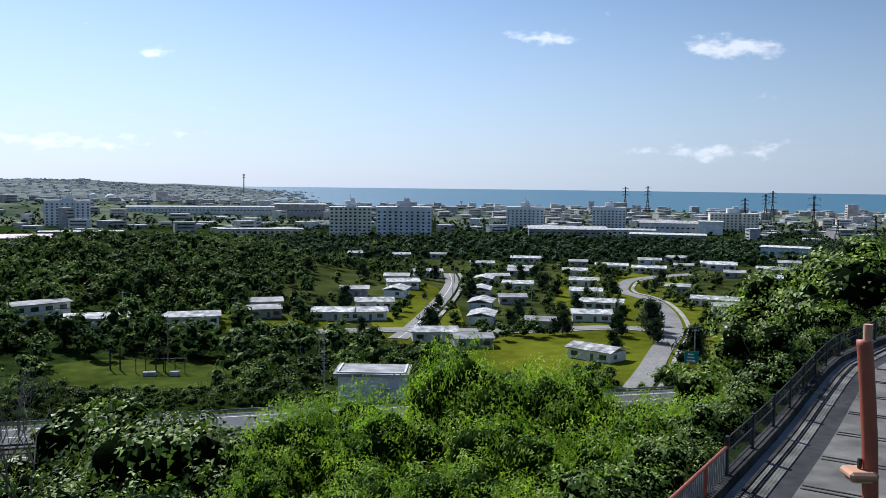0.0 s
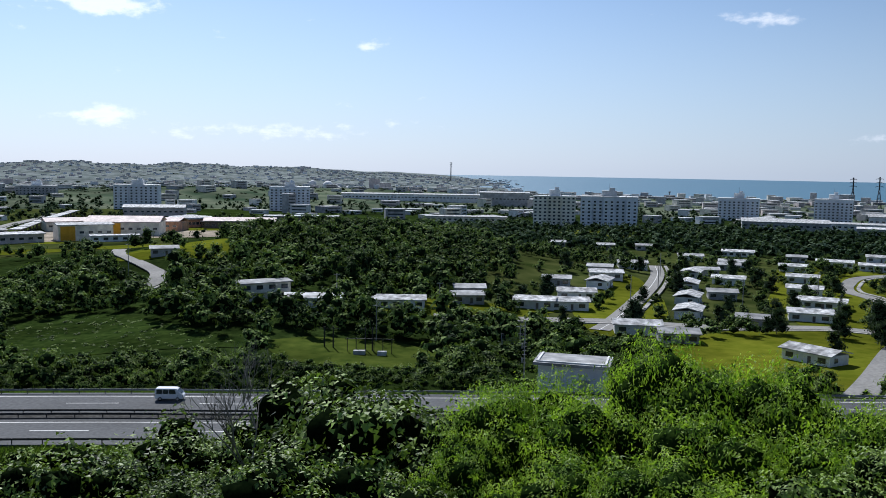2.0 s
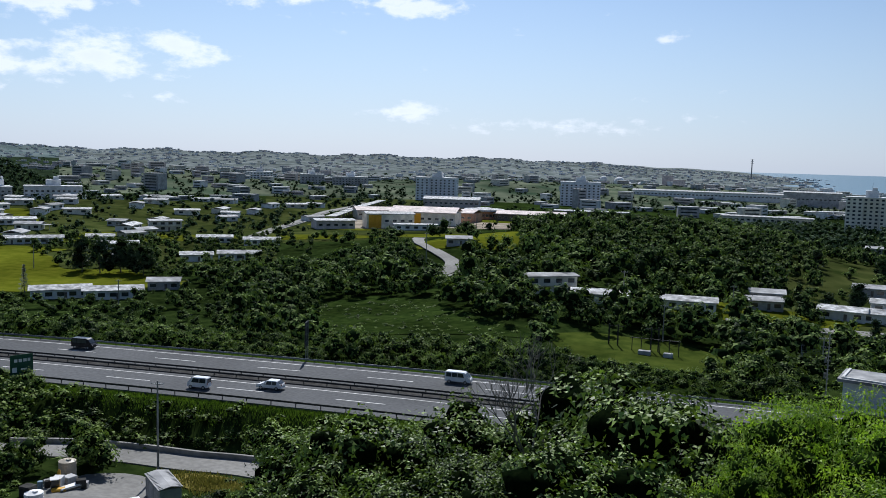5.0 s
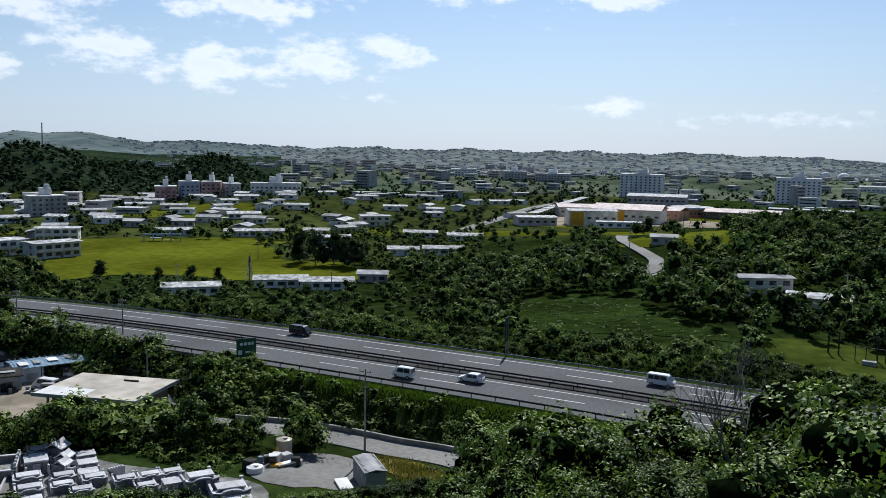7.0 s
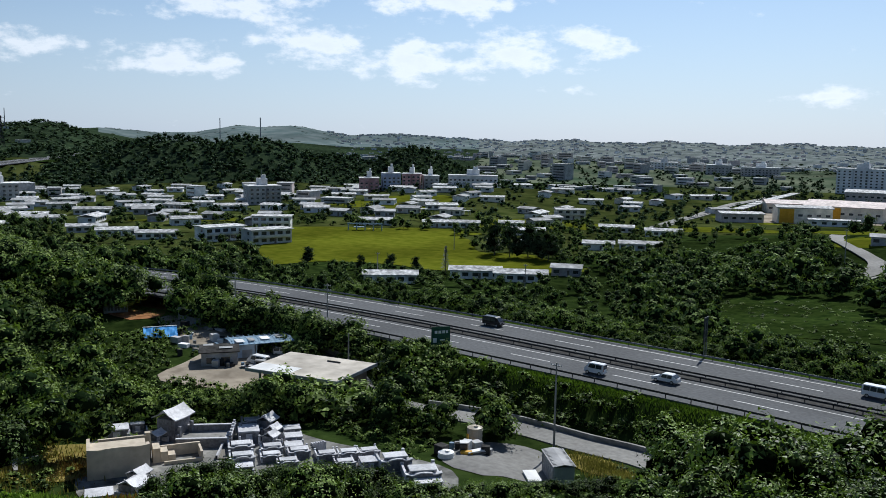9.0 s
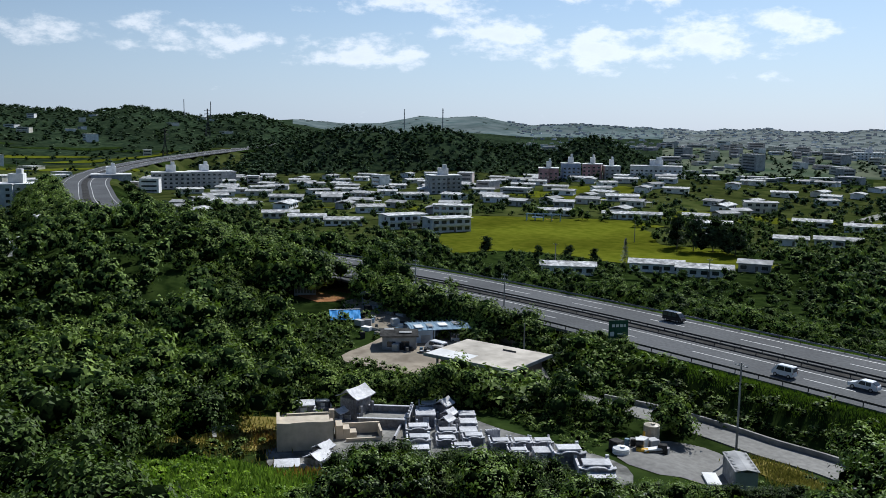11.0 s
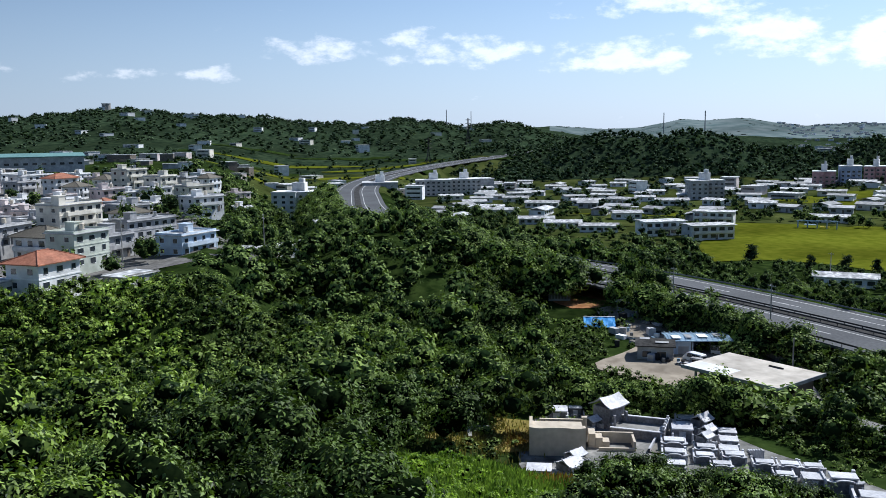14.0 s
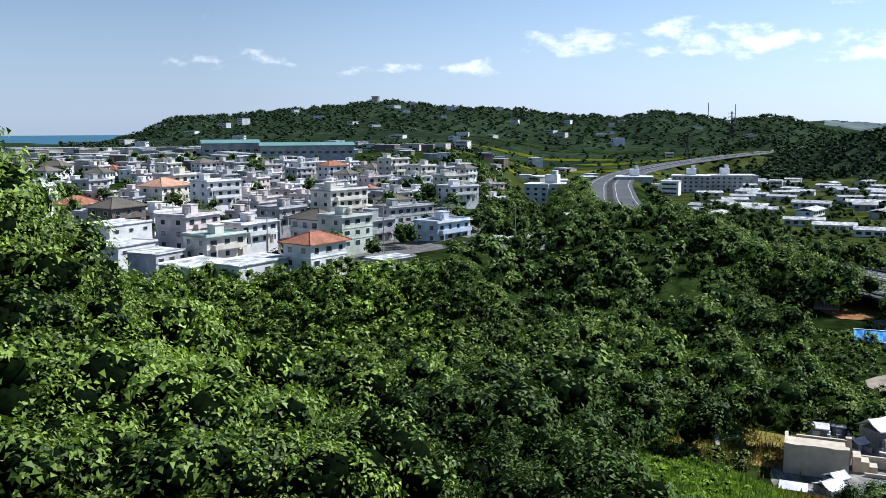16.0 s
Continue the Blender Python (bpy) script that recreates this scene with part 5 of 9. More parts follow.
hall("school_gym", "school with teal metal roofs on the hill", 112.2, 545, 56, 22, 8, GREYWALL, ROOF_TEAL, 4, 1.8, 0, SCHOOL)
hall("school_gym", "school gym with teal metal roof on the hill", 117.0, 560, 34, 24, 9, GREYWALL, ROOF_TEAL, 4, 2.0, 0, SCHOOL)


# ---- the built-up plain to the coast ----
def city(name, label, seed, spots, wall_mats, low=False, tall=True, size=1.0):
    """Many small far buildings as one mesh: walls, bands of windows and roof edges are real faces."""
    rg = np.random.default_rng(seed)
    V, F, M, n = [], [], [], 0
    for x, y, z, *turned in spots:
        a = math.radians(turned[0] if turned else rg.uniform(0, 90))
        w, d = (rg.uniform(11, 18), 8.5) if low else (rg.uniform(8, 22), rg.uniform(8, 16))
        h = rg.choice([3.5, 3.5, 3.5, 6.5, 6.5, 9.5]) if rg.random() < 0.985 else rg.uniform(14, 24)
        h = 3.1 if low else h if tall else min(h, 6.5)
        w, d, h = w * size, d * size, h * (size if h < 12 else 1.0)
        ca, sa_ = math.cos(a), math.sin(a)
        mi = int(rg.integers(len(wall_mats)))

        def block(w_, d_, z0, z1, m):
            nonlocal n
            c = [(-w_ / 2, -d_ / 2), (w_ / 2, -d_ / 2), (w_ / 2, d_ / 2), (-w_ / 2, d_ / 2)]
            for zz in (z0, z1):
                V.extend((x + px * ca - py * sa_, y + px * sa_ + py * ca, z + zz) for px, py in c)
            F.extend([(n, n + 1, n + 5, n + 4), (n + 1, n + 2, n + 6, n + 5), (n + 2, n + 3, n + 7, n + 6), (n + 3, n, n + 4, n + 7), (n + 4, n + 5, n + 6, n + 7)])
            M.extend([m] * 5)
            n += 8
        block(w, d, -3, h, mi)
        for k in range(int(h / 3) if math.hypot(x, y) < 1500 else 0):
            block(w * 0.78, d + 0.08, 1.0 + 3 * k, 2.1 + 3 * k, len(wall_mats))
        block(w + (1.5 if low else 0.5), d + (1.5 if low else 0.5), h - 0.35, h + 0.05, len(wall_mats) + 1)
        if low:                                   # low gable
            e, g = w / 2 + 0.75, d / 2 + 0.75
            V.extend((x + px * ca - py * sa_, y + px * sa_ + py * ca, z + zz) for px, py, zz in ((-e, -g, h + 0.05), (e, -g, h + 0.05), (e, g, h + 0.05), (-e, g, h + 0.05), (-e, 0, h + 1.3), (e, 0, h + 1.3)))
            F.extend([(n, n + 1, n + 5, n + 4), (n + 2, n + 3, n + 4, n + 5), (n + 1, n + 2, n + 5, n + 5), (n + 3, n, n + 4, n + 4)])
            M.extend([len(wall_mats) + 1] * 4)
            n += 6
    ob = mesh_object(name, V, F, wall_mats[0])
    for m in wall_mats[1:] + [GLASS_DARK, ROOF_PALE]:
        ob.data.materials.append(m)
    ob.data.polygons.foreach_set("material_index", np.array(M, np.int32))
    return tagged(ob, label, "buildings", kind="stuff")


def city_spots(seed, az0, az1, r0, r1, step, keep):
    x, y, rg = scatter(seed, az0, az1, r0, r1, step)
    k = rg.random(len(x)) < keep(np.degrees(np.arctan2(-x, y)), np.hypot(x, y))
    x, y = x[k], y[k]
    z = land(x, y)
    k = z > -9.5
    sx = np.array([[s[0], s[1], s[2]] for s in SITES])
    far_ = np.array([np.min(np.hypot(sx[:, 0] - a, sx[:, 1] - b) - sx[:, 2]) > 8 for a, b in zip(x, y)])
    k &= far_ & ((np.hypot(x, y) > 1300) | (nearest(HIGHWAY[::3], x, y)[0] > 26))
    return list(zip(x[k], y[k], z[k]))


CITY_WALLS = [WHITE, CREAM, GREYWALL, PINKWALL]
city("coastal_town", "pale concrete buildings of the coastal plain", 21, city_spots(21, -30, 16, 780, 1640, 34, lambda a, r: 0.30 + 0.35 * (r > 1000)), CITY_WALLS)
city("plain_town", "scattered pale buildings across the inland plain", 22, city_spots(22, 12, 64, 780, 1900, 36, lambda a, r: np.where((a > 56) & (r < 1150), 0.0, np.where(a > 40, 0.55, 0.3))), CITY_WALLS)
city("distant_town", "distant hazy pale city on low hills", 23, city_spots(23, 8, 66, 1900, 3500, 33, lambda a, r: 0.42), CITY_WALLS, tall=False, size=0.6)
RIDGE = city_spots(24, 84, 124, 800, 1650, 60, lambda a, r: 0.26)
city("ridge_houses", "white houses scattered over the wooded ridge", 24, RIDGE, [WHITE, WHITE, CREAM])
SITES += [(x, y, 19) for x, y, z in RIDGE]
city("roadside_town", "low concrete buildings below the wooded hill", 25, city_spots(25, 60, 98, 560, 720, 24, lambda a, r: 0.4 + 0 * r), CITY_WALLS)
FAR_HOUSE = []
for L, wall_mat, roof_mat in ((12, WHITE, ROOF_PALE), (16, CREAM, ROOF_PALE), (14, WHITE, ROOF_GREY)):
    t = thing("house", "far low white concrete bungalow with low gable roof", "house", group="bungalows of the plain")
    w_ = part("wall", boxes((0, 0, -1.5, L, 8.4, 4.5), bevel=0.03), wall_mat, t)
    for wx in (-0.25, 0.25):
        part("window", boxes((L * wx, -4.22, 1.0, 2.6, 0.1, 1.3)), GLASS_DARK, w_)
    part("roof", gable(bmesh.new(), L, 8.4, 3.1, 0.9, 0.7, 0.2), roof_mat, t, "weathered pale roof")
    FAR_HOUSE.append(t)
for i, (x, y, z, turn) in enumerate(BACK_ROWS):
    m = pose(x, y, z, 0, 0, turn)
    if i < 3:
        FAR_HOUSE[i].matrix_basis = m
    else:
        copy_thing(FAR_HOUSE[i % 3], m)


# ---- hill town ----
def town_house(label, W, D, floors, wall, roof="flat", roof_mat=None, balcony=True, tank=True, seed=0, stair=False):
    """A concrete town house that faces -y, storey by storey."""
    rg = random.Random(seed)
    fh = 3.0
    h = fh * floors
    t = thing("town_house", label, "house", group="houses of the hill town")
    part("wall", boxes((0, 0, -3.5, W, D, h + 3.5), bevel=0.04), wall, t)
    for f in range(1, floors):
        part("floor_band", boxes((0, 0, f * fh - 0.14, W + 0.24, D + 0.24, 0.28)), wall, t)
    nf, ns = max(2, int(W / 3.3)), max(2, int(D / 4.0))
    for f in range(floors):
        zc = f * fh + 1.6
        for i in range(nf):
            w = rg.choice((1.5, 1.5, 1.8, 1.1))
            put_window(t, -W / 2 + W * (i + 0.5) / nf, -D / 2 - 0.02, zc, w, rg.choice((1.2, 1.4)))
        for e in (-1, 1):
            for i in range(ns):
                put_window(t, e * (W / 2 + 0.02), -D / 2 + D * (i + 0.5) / ns, zc, 1.3, 1.2, 90 * e)
    if balcony and floors > 1:
        for f in range(1, floors):
            bw, bx = W * rg.uniform(0.55, 0.95), rg.uniform(-0.03, 0.03) * W
            part("balcony", boxes((bx, -D / 2 - 0.65, f * fh - 0.15, bw, 1.3, 0.18), (bx, -D / 2 - 1.26, f * fh, bw, 0.1, 1.0), (bx - bw / 2 + .05, -D / 2 - .65, f * fh, .1, 1.3, 1.0), (bx + bw / 2 - .05, -D / 2 - .65, f * fh, .1, 1.3, 1.0)), wall, t)
            for px in (-0.45, 0.45):
                part("column", boxes((bx + bw * px, -D / 2 - 1.2, f * fh - 3.0, 0.22, 0.22, 2.85)), wall, t)
    if roof == "flat":
        part("roof", boxes((0, -0.2, h, W + 1.1, D + 1.3, 0.22), bevel=0.03), roof_mat or ROOF_PALE, t, "pale concrete roof slab")
        k = 0.55
        part("parapet", boxes((0, -D / 2, h + .2, W, 0.16, k), (0, D / 2, h + .2, W, 0.16, k), (-W / 2, 0, h + .2, 0.16, D, k), (W / 2, 0, h + .2, 0.16, D, k)), wall, t)
        px, py = rg.uniform(-0.3, 0.3) * W, rg.uniform(0, 0.3) * D
        part("stair_house", boxes((px, py, h + 0.2, 2.6, 3.0, 2.3), (px, py, h + 2.5, 3.0, 3.4, 0.16)), wall, t)
        if tank:
            bm = bmesh.new()
            qx, qy = -px * 0.8, -0.15 * D
            rod(bm, (qx, qy, h + 0.7), (qx, qy, h + 2.1), 0.62, 0.62, 12)
            rod(bm, (qx, qy, h + 2.1), (qx, qy, h + 2.3), 0.62, 0.2, 12)
            wt = part("water_tank", bm, rg.choice((CHROME, PLASTIC_CREAM)), t, "round rooftop water tank")
            part("stand", boxes((qx, qy, h + 0.2, 1.2, 1.2, 0.5)), GREYWALL, wt)
    elif roof == "hip":
        part("roof", hip_roof(bmesh.new(), W, D, h + 0.25, D * 0.26, 0.9, 0.22), roof_mat, t, "tiled hip roof")
        bm = bmesh.new()
        ridge = max(W / 2 - D / 2, 0.3)
        rod(bm, (-ridge, 0, h + 0.3 + D * 0.26), (ridge, 0, h + 0.3 + D * 0.26), 0.14, 0.14, 6)
        for sx, sy in ((-1, -1), (1, -1), (1, 1), (-1, 1)):
            rod(bm, (sx * ridge, 0, h + 0.3 + D * 0.26), (sx * (W / 2 + .9), sy * (D / 2 + .9), h + 0.3), 0.12, 0.12, 6)
        part("ridge_tiles", bm, roof_mat, t)
    if stair:
        bm = bmesh.new()
        for i in range(14):
            box(bm, W / 2 + 0.9, -D / 2 + 0.3 * i + 0.4, 0.0, 1.1, 0.3, 0.21 * (i + 1))
        part("outer_stair", bm, CONCRETE, t)
    part("door", boxes((W * 0.31, -D / 2 - 0.03, 0, 0.95, 0.12, 2.1)), BROWNWALL, t, "dark front door")
    return t


def stand(t, x, y, turn, z=None):
    z0 = land1(x, y) if z is None else z
    t.matrix_basis = pose(x, y, z0, 0, 0, turn) @ Matrix.Diagonal((0.9, 0.9, 0.86, 1))
    SITES.append((x, y, 8.0))
    return t


stand(town_house("white two-storey house with red-brown hip roof", 11.5, 8.5, 2, WHITE, "hip", ROOF_RED, False, False, 1), -165, -66, 157, 9.0)
stand(town_house("pale green three-storey apartment house", 12, 9, 3, GREENWALL, "flat", ROOF_GREY, False, True, 2), -200, -72, 156, 8.2)
stand(town_house("pale blue two-storey house with white roof", 15, 9, 2, BLUEWALL, "flat", ROOF_PALE, True, True, 3, True), -222, -53, 154, 7.6)
stand(town_house("beige four-storey apartment house with long balconies", 17, 9, 4, CREAM, "flat", ROOF_GREY, True, True, 4), -240, -88, 155, 9.0)
stand(town_house("white three-storey house with broad balconies", 15, 10, 3, WHITE, "flat", ROOF_PALE, True, True, 5), -258, -137, 155, 12.5)
stand(town_house("pale pink three-storey house with flat roof", 13, 10, 3, PINKWALL, "flat", ROOF_PALE, True, True, 6), -182, -104, 168, 9.5)
stand(town_house("cream two-storey house with green awning roof", 12, 9, 2, CREAM, "flat", ROOF_TEAL, True, False, 7), -172, -92, 156, 9.0)
stand(town_house("dark brown two-storey timbered house with tiled roof", 13, 10, 2, BROWNWALL, "hip", ROOF_BROWN, True, False, 8), -208, -140, 166, 11.0)
stand(town_house("house with pale orange hip roof", 14, 11, 2, CREAM, "hip", ROOF_ORANGE, True, False, 9), -262, -158, 167, 13.0)
stand(town_house("white two-storey house with wide roof slab", 14, 9, 2, WHITE, "flat", ROOF_PALE, True, True, 10), -300, -66, 141, 11.5)
stand(town_house("cream house with flat roof behind trees", 14, 8, 2, CREAM, "flat", ROOF_GREY, True, True, 11), -330, -75, 142, 13.5)
stand(town_house("white house with two storeys and a long balcony", 14, 9, 2, WHITE, "flat", ROOF_PALE, True, True, 12), -196, -96, 162, 9.0)
stand(town_house("grey two-storey concrete house with wide eaves", 13, 9, 2, GREYWALL, "flat", ROOF_GREY, True, True, 13), -226, -100, 163, 10.0)
stand(town_house("long grey-white concrete house above a yard", 20, 8, 2, GREYWALL, "flat", ROOF_GREY, False, True, 14), -252, -72, 148, 8.6)
stand(town_house("white house with red tiled roof among palms", 12, 8, 2, WHITE, "hip", ROOF_RED, True, False, 15), -352, -132, 152, 16.0)
stand(town_house("cream apartment house on the rise", 13, 9, 3, CREAM, "flat", ROOF_PALE, True, True, 16), -362, -108, 154, 16.0)


def low_slab(label, x, y, turn, W, D, h, wall, roof_mat, z):
    t = thing("annex", label, "outbuilding", x, y, z, turn)
    part("wall", boxes((0, 0, -3, W, D, h + 3), bevel=0.03), wall, t)
    part("roof", boxes((0, 0, h, W + 0.6, D + 0.6, 0.2), bevel=0.02), roof_mat, t, "white roof slab")
    part("upstand", boxes((0, -D / 2 - .1, h + .2, W, .14, .3), (0, D / 2 + .1, h + .2, W, .14, .3)), wall, t)
    for i in range(3):
        put_window(t, -W / 3 + W / 3 * i, -D / 2 - 0.02, h * 0.55, 1.2, 0.8)
    SITES.append((x, y, 7))


low_slab("long low annex with bright white roof", -157, -76, 160, 15, 8, 3.0, WHITE, ROOF_PALE, 8.2)
low_slab("low white-roofed annex behind the wood", -153, -86, 163, 12, 8, 2.8, WHITE, ROOF_PALE, 8.2)
low_slab("low white shed with flat roof", -168, -112, 168, 12, 9, 3.0, WHITE, ROOF_PALE, 9.2)
low_slab("grey concrete store with flat roof", -162, -100, 166, 9, 8, 3.0, GREYWALL, ROOF_PALE, 8.6)
low_slab("white low house with flat roof", -190, -128, 168, 14, 9, 3.4, WHITE, ROOF_PALE, 10.5)
low_slab("terrace of pale concrete behind a wall", -178, -54, 151, 9, 6, 2.0, CONCRETE, ROOF_PALE, 7.4)
low_slab("long white terrace wall with steps", -244, -34, 142, 26, 5, 2.4, WHITE, ROOF_PALE, 3.6)
low_slab("low white concrete terrace house by the trees", -232, -46, 145, 14, 8, 1.8, WHITE, ROOF_PALE, 5.4)
low_slab("white low annex in the hill town", -204, -116, 164, 10, 8, 3.2, WHITE, ROOF_PALE, 10.0)

# sheet toned dark so that gaps between houses read dark
drape("ground_town", oval(116, 305, 66, 140, 20), CONC_MID, 0.1, 8, "dark grey ground between houses of the hill town", "town ground")
TOWN = [town_house("white two-storey concrete town house", 11, 9, 2, WHITE, seed=31), town_house("grey two-storey concrete town house", 12, 9, 2, GREYWALL, roof_mat=ROOF_GREY, seed=32),
        town_house("cream three-storey concrete town house", 11, 10, 3, CREAM, seed=33), town_house("white three-storey concrete town house", 12, 9, 3, WHITE, seed=34),
        town_house("white single-storey concrete town house", 12, 9, 1, WHITE, seed=35), town_house("town house with red hip roof", 12, 9, 1, CREAM, "hip", ROOF_RED, seed=36),
        town_house("pink two-storey concrete town house", 11, 9, 2, PINKWALL, seed=37), town_house("town house with brown hip roof", 11, 9, 2, WHITE, "hip", ROOF_BROWN, seed=38)]
rg6 = random.Random(6)
first = {}
for r in range(205, 440, 15):
    az = 97.5 + rg6.uniform(0, 3)
    while az < 131:
        rr = r + rg6.uniform(-6, 6)
        x, y = -math.sin(radians(az)) * rr, math.cos(radians(az)) * rr
        gap_ok = all(math.hypot(x - a, y - b) > 5.2 + c for a, b, c in SITES)
        if gap_ok and (az > 104.5 or r > 330) and not (az < 109 and r < 225) and rg6.random() < (0.88 if az > 106 else 0.4):
            k = rg6.choice((0, 0, 1, 1, 1, 2, 4, 4, 4, 4, 5, 6, 6, 7, 7))
            m = pose(x, y, land1(x, y), 0, 0, az + rg6.choice((38, 50, 44, 58, -40)) + rg6.uniform(-6, 6))
            if k not in first:
                first[k] = TOWN[k]
                TOWN[k].matrix_basis = m
            else:
                copy_thing(TOWN[k], m).scale = [rg6.uniform(0.72, 0.9)] * 3
            SITES.append((x, y, 6.6))
        az += math.degrees(rg6.uniform(12, 17) / rr)
city("hill_town_back", "crowded pale concrete roofs of the hill town", 27, city_spots(27, 99, 130, 428, 900, 17, lambda a, r: np.where(a > 112, 0.7, 0.15)), CITY_WALLS + [BROWNWALL], tall=False, size=0.8)


# ---- works yard below the highway ----
YZ = -5.1
drape("ground_yard", [(-127, 58), (-136, 66), (-150, 69), (-165, 66), (-172, 56), (-158, 42), (-150, 35), (-140, 43), (-133, 48)], DUST, 0.1, 3, "pale dusty concrete works yard", "yard")
drape("ground_apron", [(-84, 58), (-80, 67), (-90, 72), (-97, 68), (-96, 61), (-90, 56)], STREET, 0.08, 2.5, "cracked pale concrete apron", "yard")
drape("ground_scrap", [(-172, 44), (-180, 46), (-192, 45), (-197, 51), (-188, 58), (-174, 60), (-168, 54)], DUST, 0.12, 3, "dusty ground littered with scrap", "yard")
drape("ground_earth", [(-195, 40), (-205, 37), (-216, 41), (-222, 48), (-210, 51), (-196, 47)], EARTH, 0.15, 3, "bare orange earth beside a hut", "earth")
drape("ground_dry", [(-76, 76), (-80, 73), (-86, 72.5), (-88, 75), (-82, 78)], DRYGRASS, 0.12, 2, "patch of dry yellow grass")

shop = thing("workshop", "flat-roofed workshop with bleached roof slab", "building", -133.0, 56.5, YZ, 34)
part("wall", boxes((0, 1, -1, 14.5, 9.5, 4.6), bevel=0.03), BROWNWALL, shop)
roof_s = part("roof", boxes((0, 0, 3.6, 17.5, 13.0, 0.35), bevel=0.04), ROOF_SLAB, shop, "bleached flat roof slab")
part("white_patch", boxes((-4.6, -4.2, 3.955, 8.0, 4.2, 0.012)), WHITE, roof_s, "fresh white coating")
part("roof_edge", boxes((0, -6.5, 3.5, 17.7, 0.16, 0.55), (8.8, 0, 3.5, 0.16, 13.1, 0.55)), GREYWALL, roof_s)
part("vent_pipe", boxes((2.0, 3.6, 3.95, 2.6, 0.14, 0.25)), DARK_STEEL, roof_s)
for i in range(4):
    part("column", boxes((-6.6 + 4.4 * i, -5.6, -0.6, 0.3, 0.3, 4.2)), GREYWALL, shop)

gs = thing("shed", "grey concrete shed with low gable roof", "shed", -155.4, 47.5, YZ, 74)
part("wall", boxes((0, 0, -1, 6.4, 6.0, 4.0), bevel=0.03), GREYWALL, gs)
part("roof", gable(bmesh.new(), 6.4, 6.0, 3.2, 0.5, 0.4, 0.18), CONC_DARK, gs, "dark patched sheet roof")
for i in range(2):
    put_window(gs, -1.5 + 2.6 * i, -3.02, 1.6, 1.6, 1.1)
part("roof_patch", boxes((1.2, -1.2, 3.55, 2.4, 1.6, 0.05), (-1.9, 1.0, 3.6, 1.8, 1.4, 0.05)), ROOF_GREY, gs, "grey patch sheets")
bs = thing("shed", "open shed with faded blue sheet roof", "shed", -158.3, 56.3, YZ, 84)
part("wall", boxes((0, 2.6, -1, 11, 0.25, 4.0), (-5.4, 0, -1, 0.25, 5.4, 4.0)), BLUEWALL, bs)
part("front_wall", boxes((-3.3, -2.6, -1, 4.2, 0.22, 4.0)), BLUEWALL, bs, "pale blue sheet wall")
part("roller_door", boxes((-3.0, -2.73, -0.9, 1.9, 0.06, 3.0)), GREYWALL, bs)
br = part("roof", gable(bmesh.new(), 11, 6, 3.3, 0.35, 0.5, 0.14), BLUE_ROOF, bs, "faded blue sheet roof")
for i in range(12):
    part("roof_seam", boxes((-5.5 + i, 0, 3.62, 0.08, 6.6, 0.06)), BLUE_ROOF, br)
for i, (u, w) in enumerate(((-4.2, 1.6), (-1.9, 1.1), (0.8, 1.7), (3.6, 1.2))):
    part("roof_sheet", boxes((u, -1.6 + 0.5 * i, 3.68, w, 2.6, 0.04)), ROOF_GREY if i % 2 else WHITE, br, "pale patched sheet")
for i in range(3):
    part("post", boxes((-1.5 + 3.4 * i, -2.7, -0.5, 0.18, 0.18, 3.8)), DARK_STEEL, bs)

for mk, x, y, turn, label in (("van", -151.4, 53.6, 208, "white minivan parked in the works yard"), ("car", -160, 61.4, 150, "white hatchback parked under the shed"),
                              ("kei", -156, 60.0, 60, "small white van parked in the works yard")):
    v = make_car("van" if mk != "car" else "car", label, CAR_WHITE, mk)
    v.matrix_basis = pose(x, y, YZ + 0.12, 0, 0, turn)


def tank_thing(label, x, y, z, r, h, mat, rings=4):
    t = thing("water_tank", label, "tank", x, y, z)
    bm = bmesh.new()
    rod(bm, (0, 0, -0.3), (0, 0, h), r, r, 20)
    rod(bm, (0, 0, h), (0, 0, h + 0.25 * r), r, r * 0.35, 20)
    part("drum", bm, mat, t)
    for i in range(rings):
        bm = bmesh.new()
        rod(bm, (0, 0, h * (i + 0.5) / rings - 0.05), (0, 0, h * (i + 0.5) / rings + 0.05), r * 1.03, r * 1.03, 20)
        part("hoop", bm, mat, t)
    bm = bmesh.new()
    rod(bm, (r * 0.3, 0, h + 0.1 * r), (r * 0.3, 0, h + 0.3 * r), r * 0.3, r * 0.3, 12)
    part("lid", bm, mat, t)
    return t


tank_thing("tall stainless water tank beside the workshop", -124.9, 57.6, YZ, 1.15, 3.4, CHROME, 6)
tank_thing("cream plastic water tank on end", -95.2, 64.2, YZ + 0.9, 1.05, 2.4, PLASTIC_CREAM, 3)
tank_thing("stack of white plastic drums by the graves", -91.6, 57.4, -4.6, 1.05, 1.7, WHITE, 4)
dm = thing("dome_tank", "grey domed tank beside the workshop", "tank", -124.2, 53.9, YZ + 0.9)
bm = bmesh.new()
bmesh.ops.create_uvsphere(bm, u_segments=16, v_segments=8, radius=1.3, matrix=Matrix.Diagonal((1, 1, 1.2, 1)))
part("shell", bm, ROOF_GREY, dm)

wl_ = thing("boundary_wall", "low pale concrete wall between yard and highway bank", "wall")
for i in range(8):
    a, b = Vector((-166, 67.5)).lerp(Vector((-122, 72.5)), i / 8), Vector((-166, 67.5)).lerp(Vector((-122, 72.5)), (i + 1) / 8)
    c = (a + b) / 2
    part("panel", boxes((c.x, c.y, YZ - 0.6, (b - a).length - 0.04, 0.2, 1.7, 0.0, math.degrees(math.atan2(b.y - a.y, b.x - a.x)))), CONCRETE, wl_)

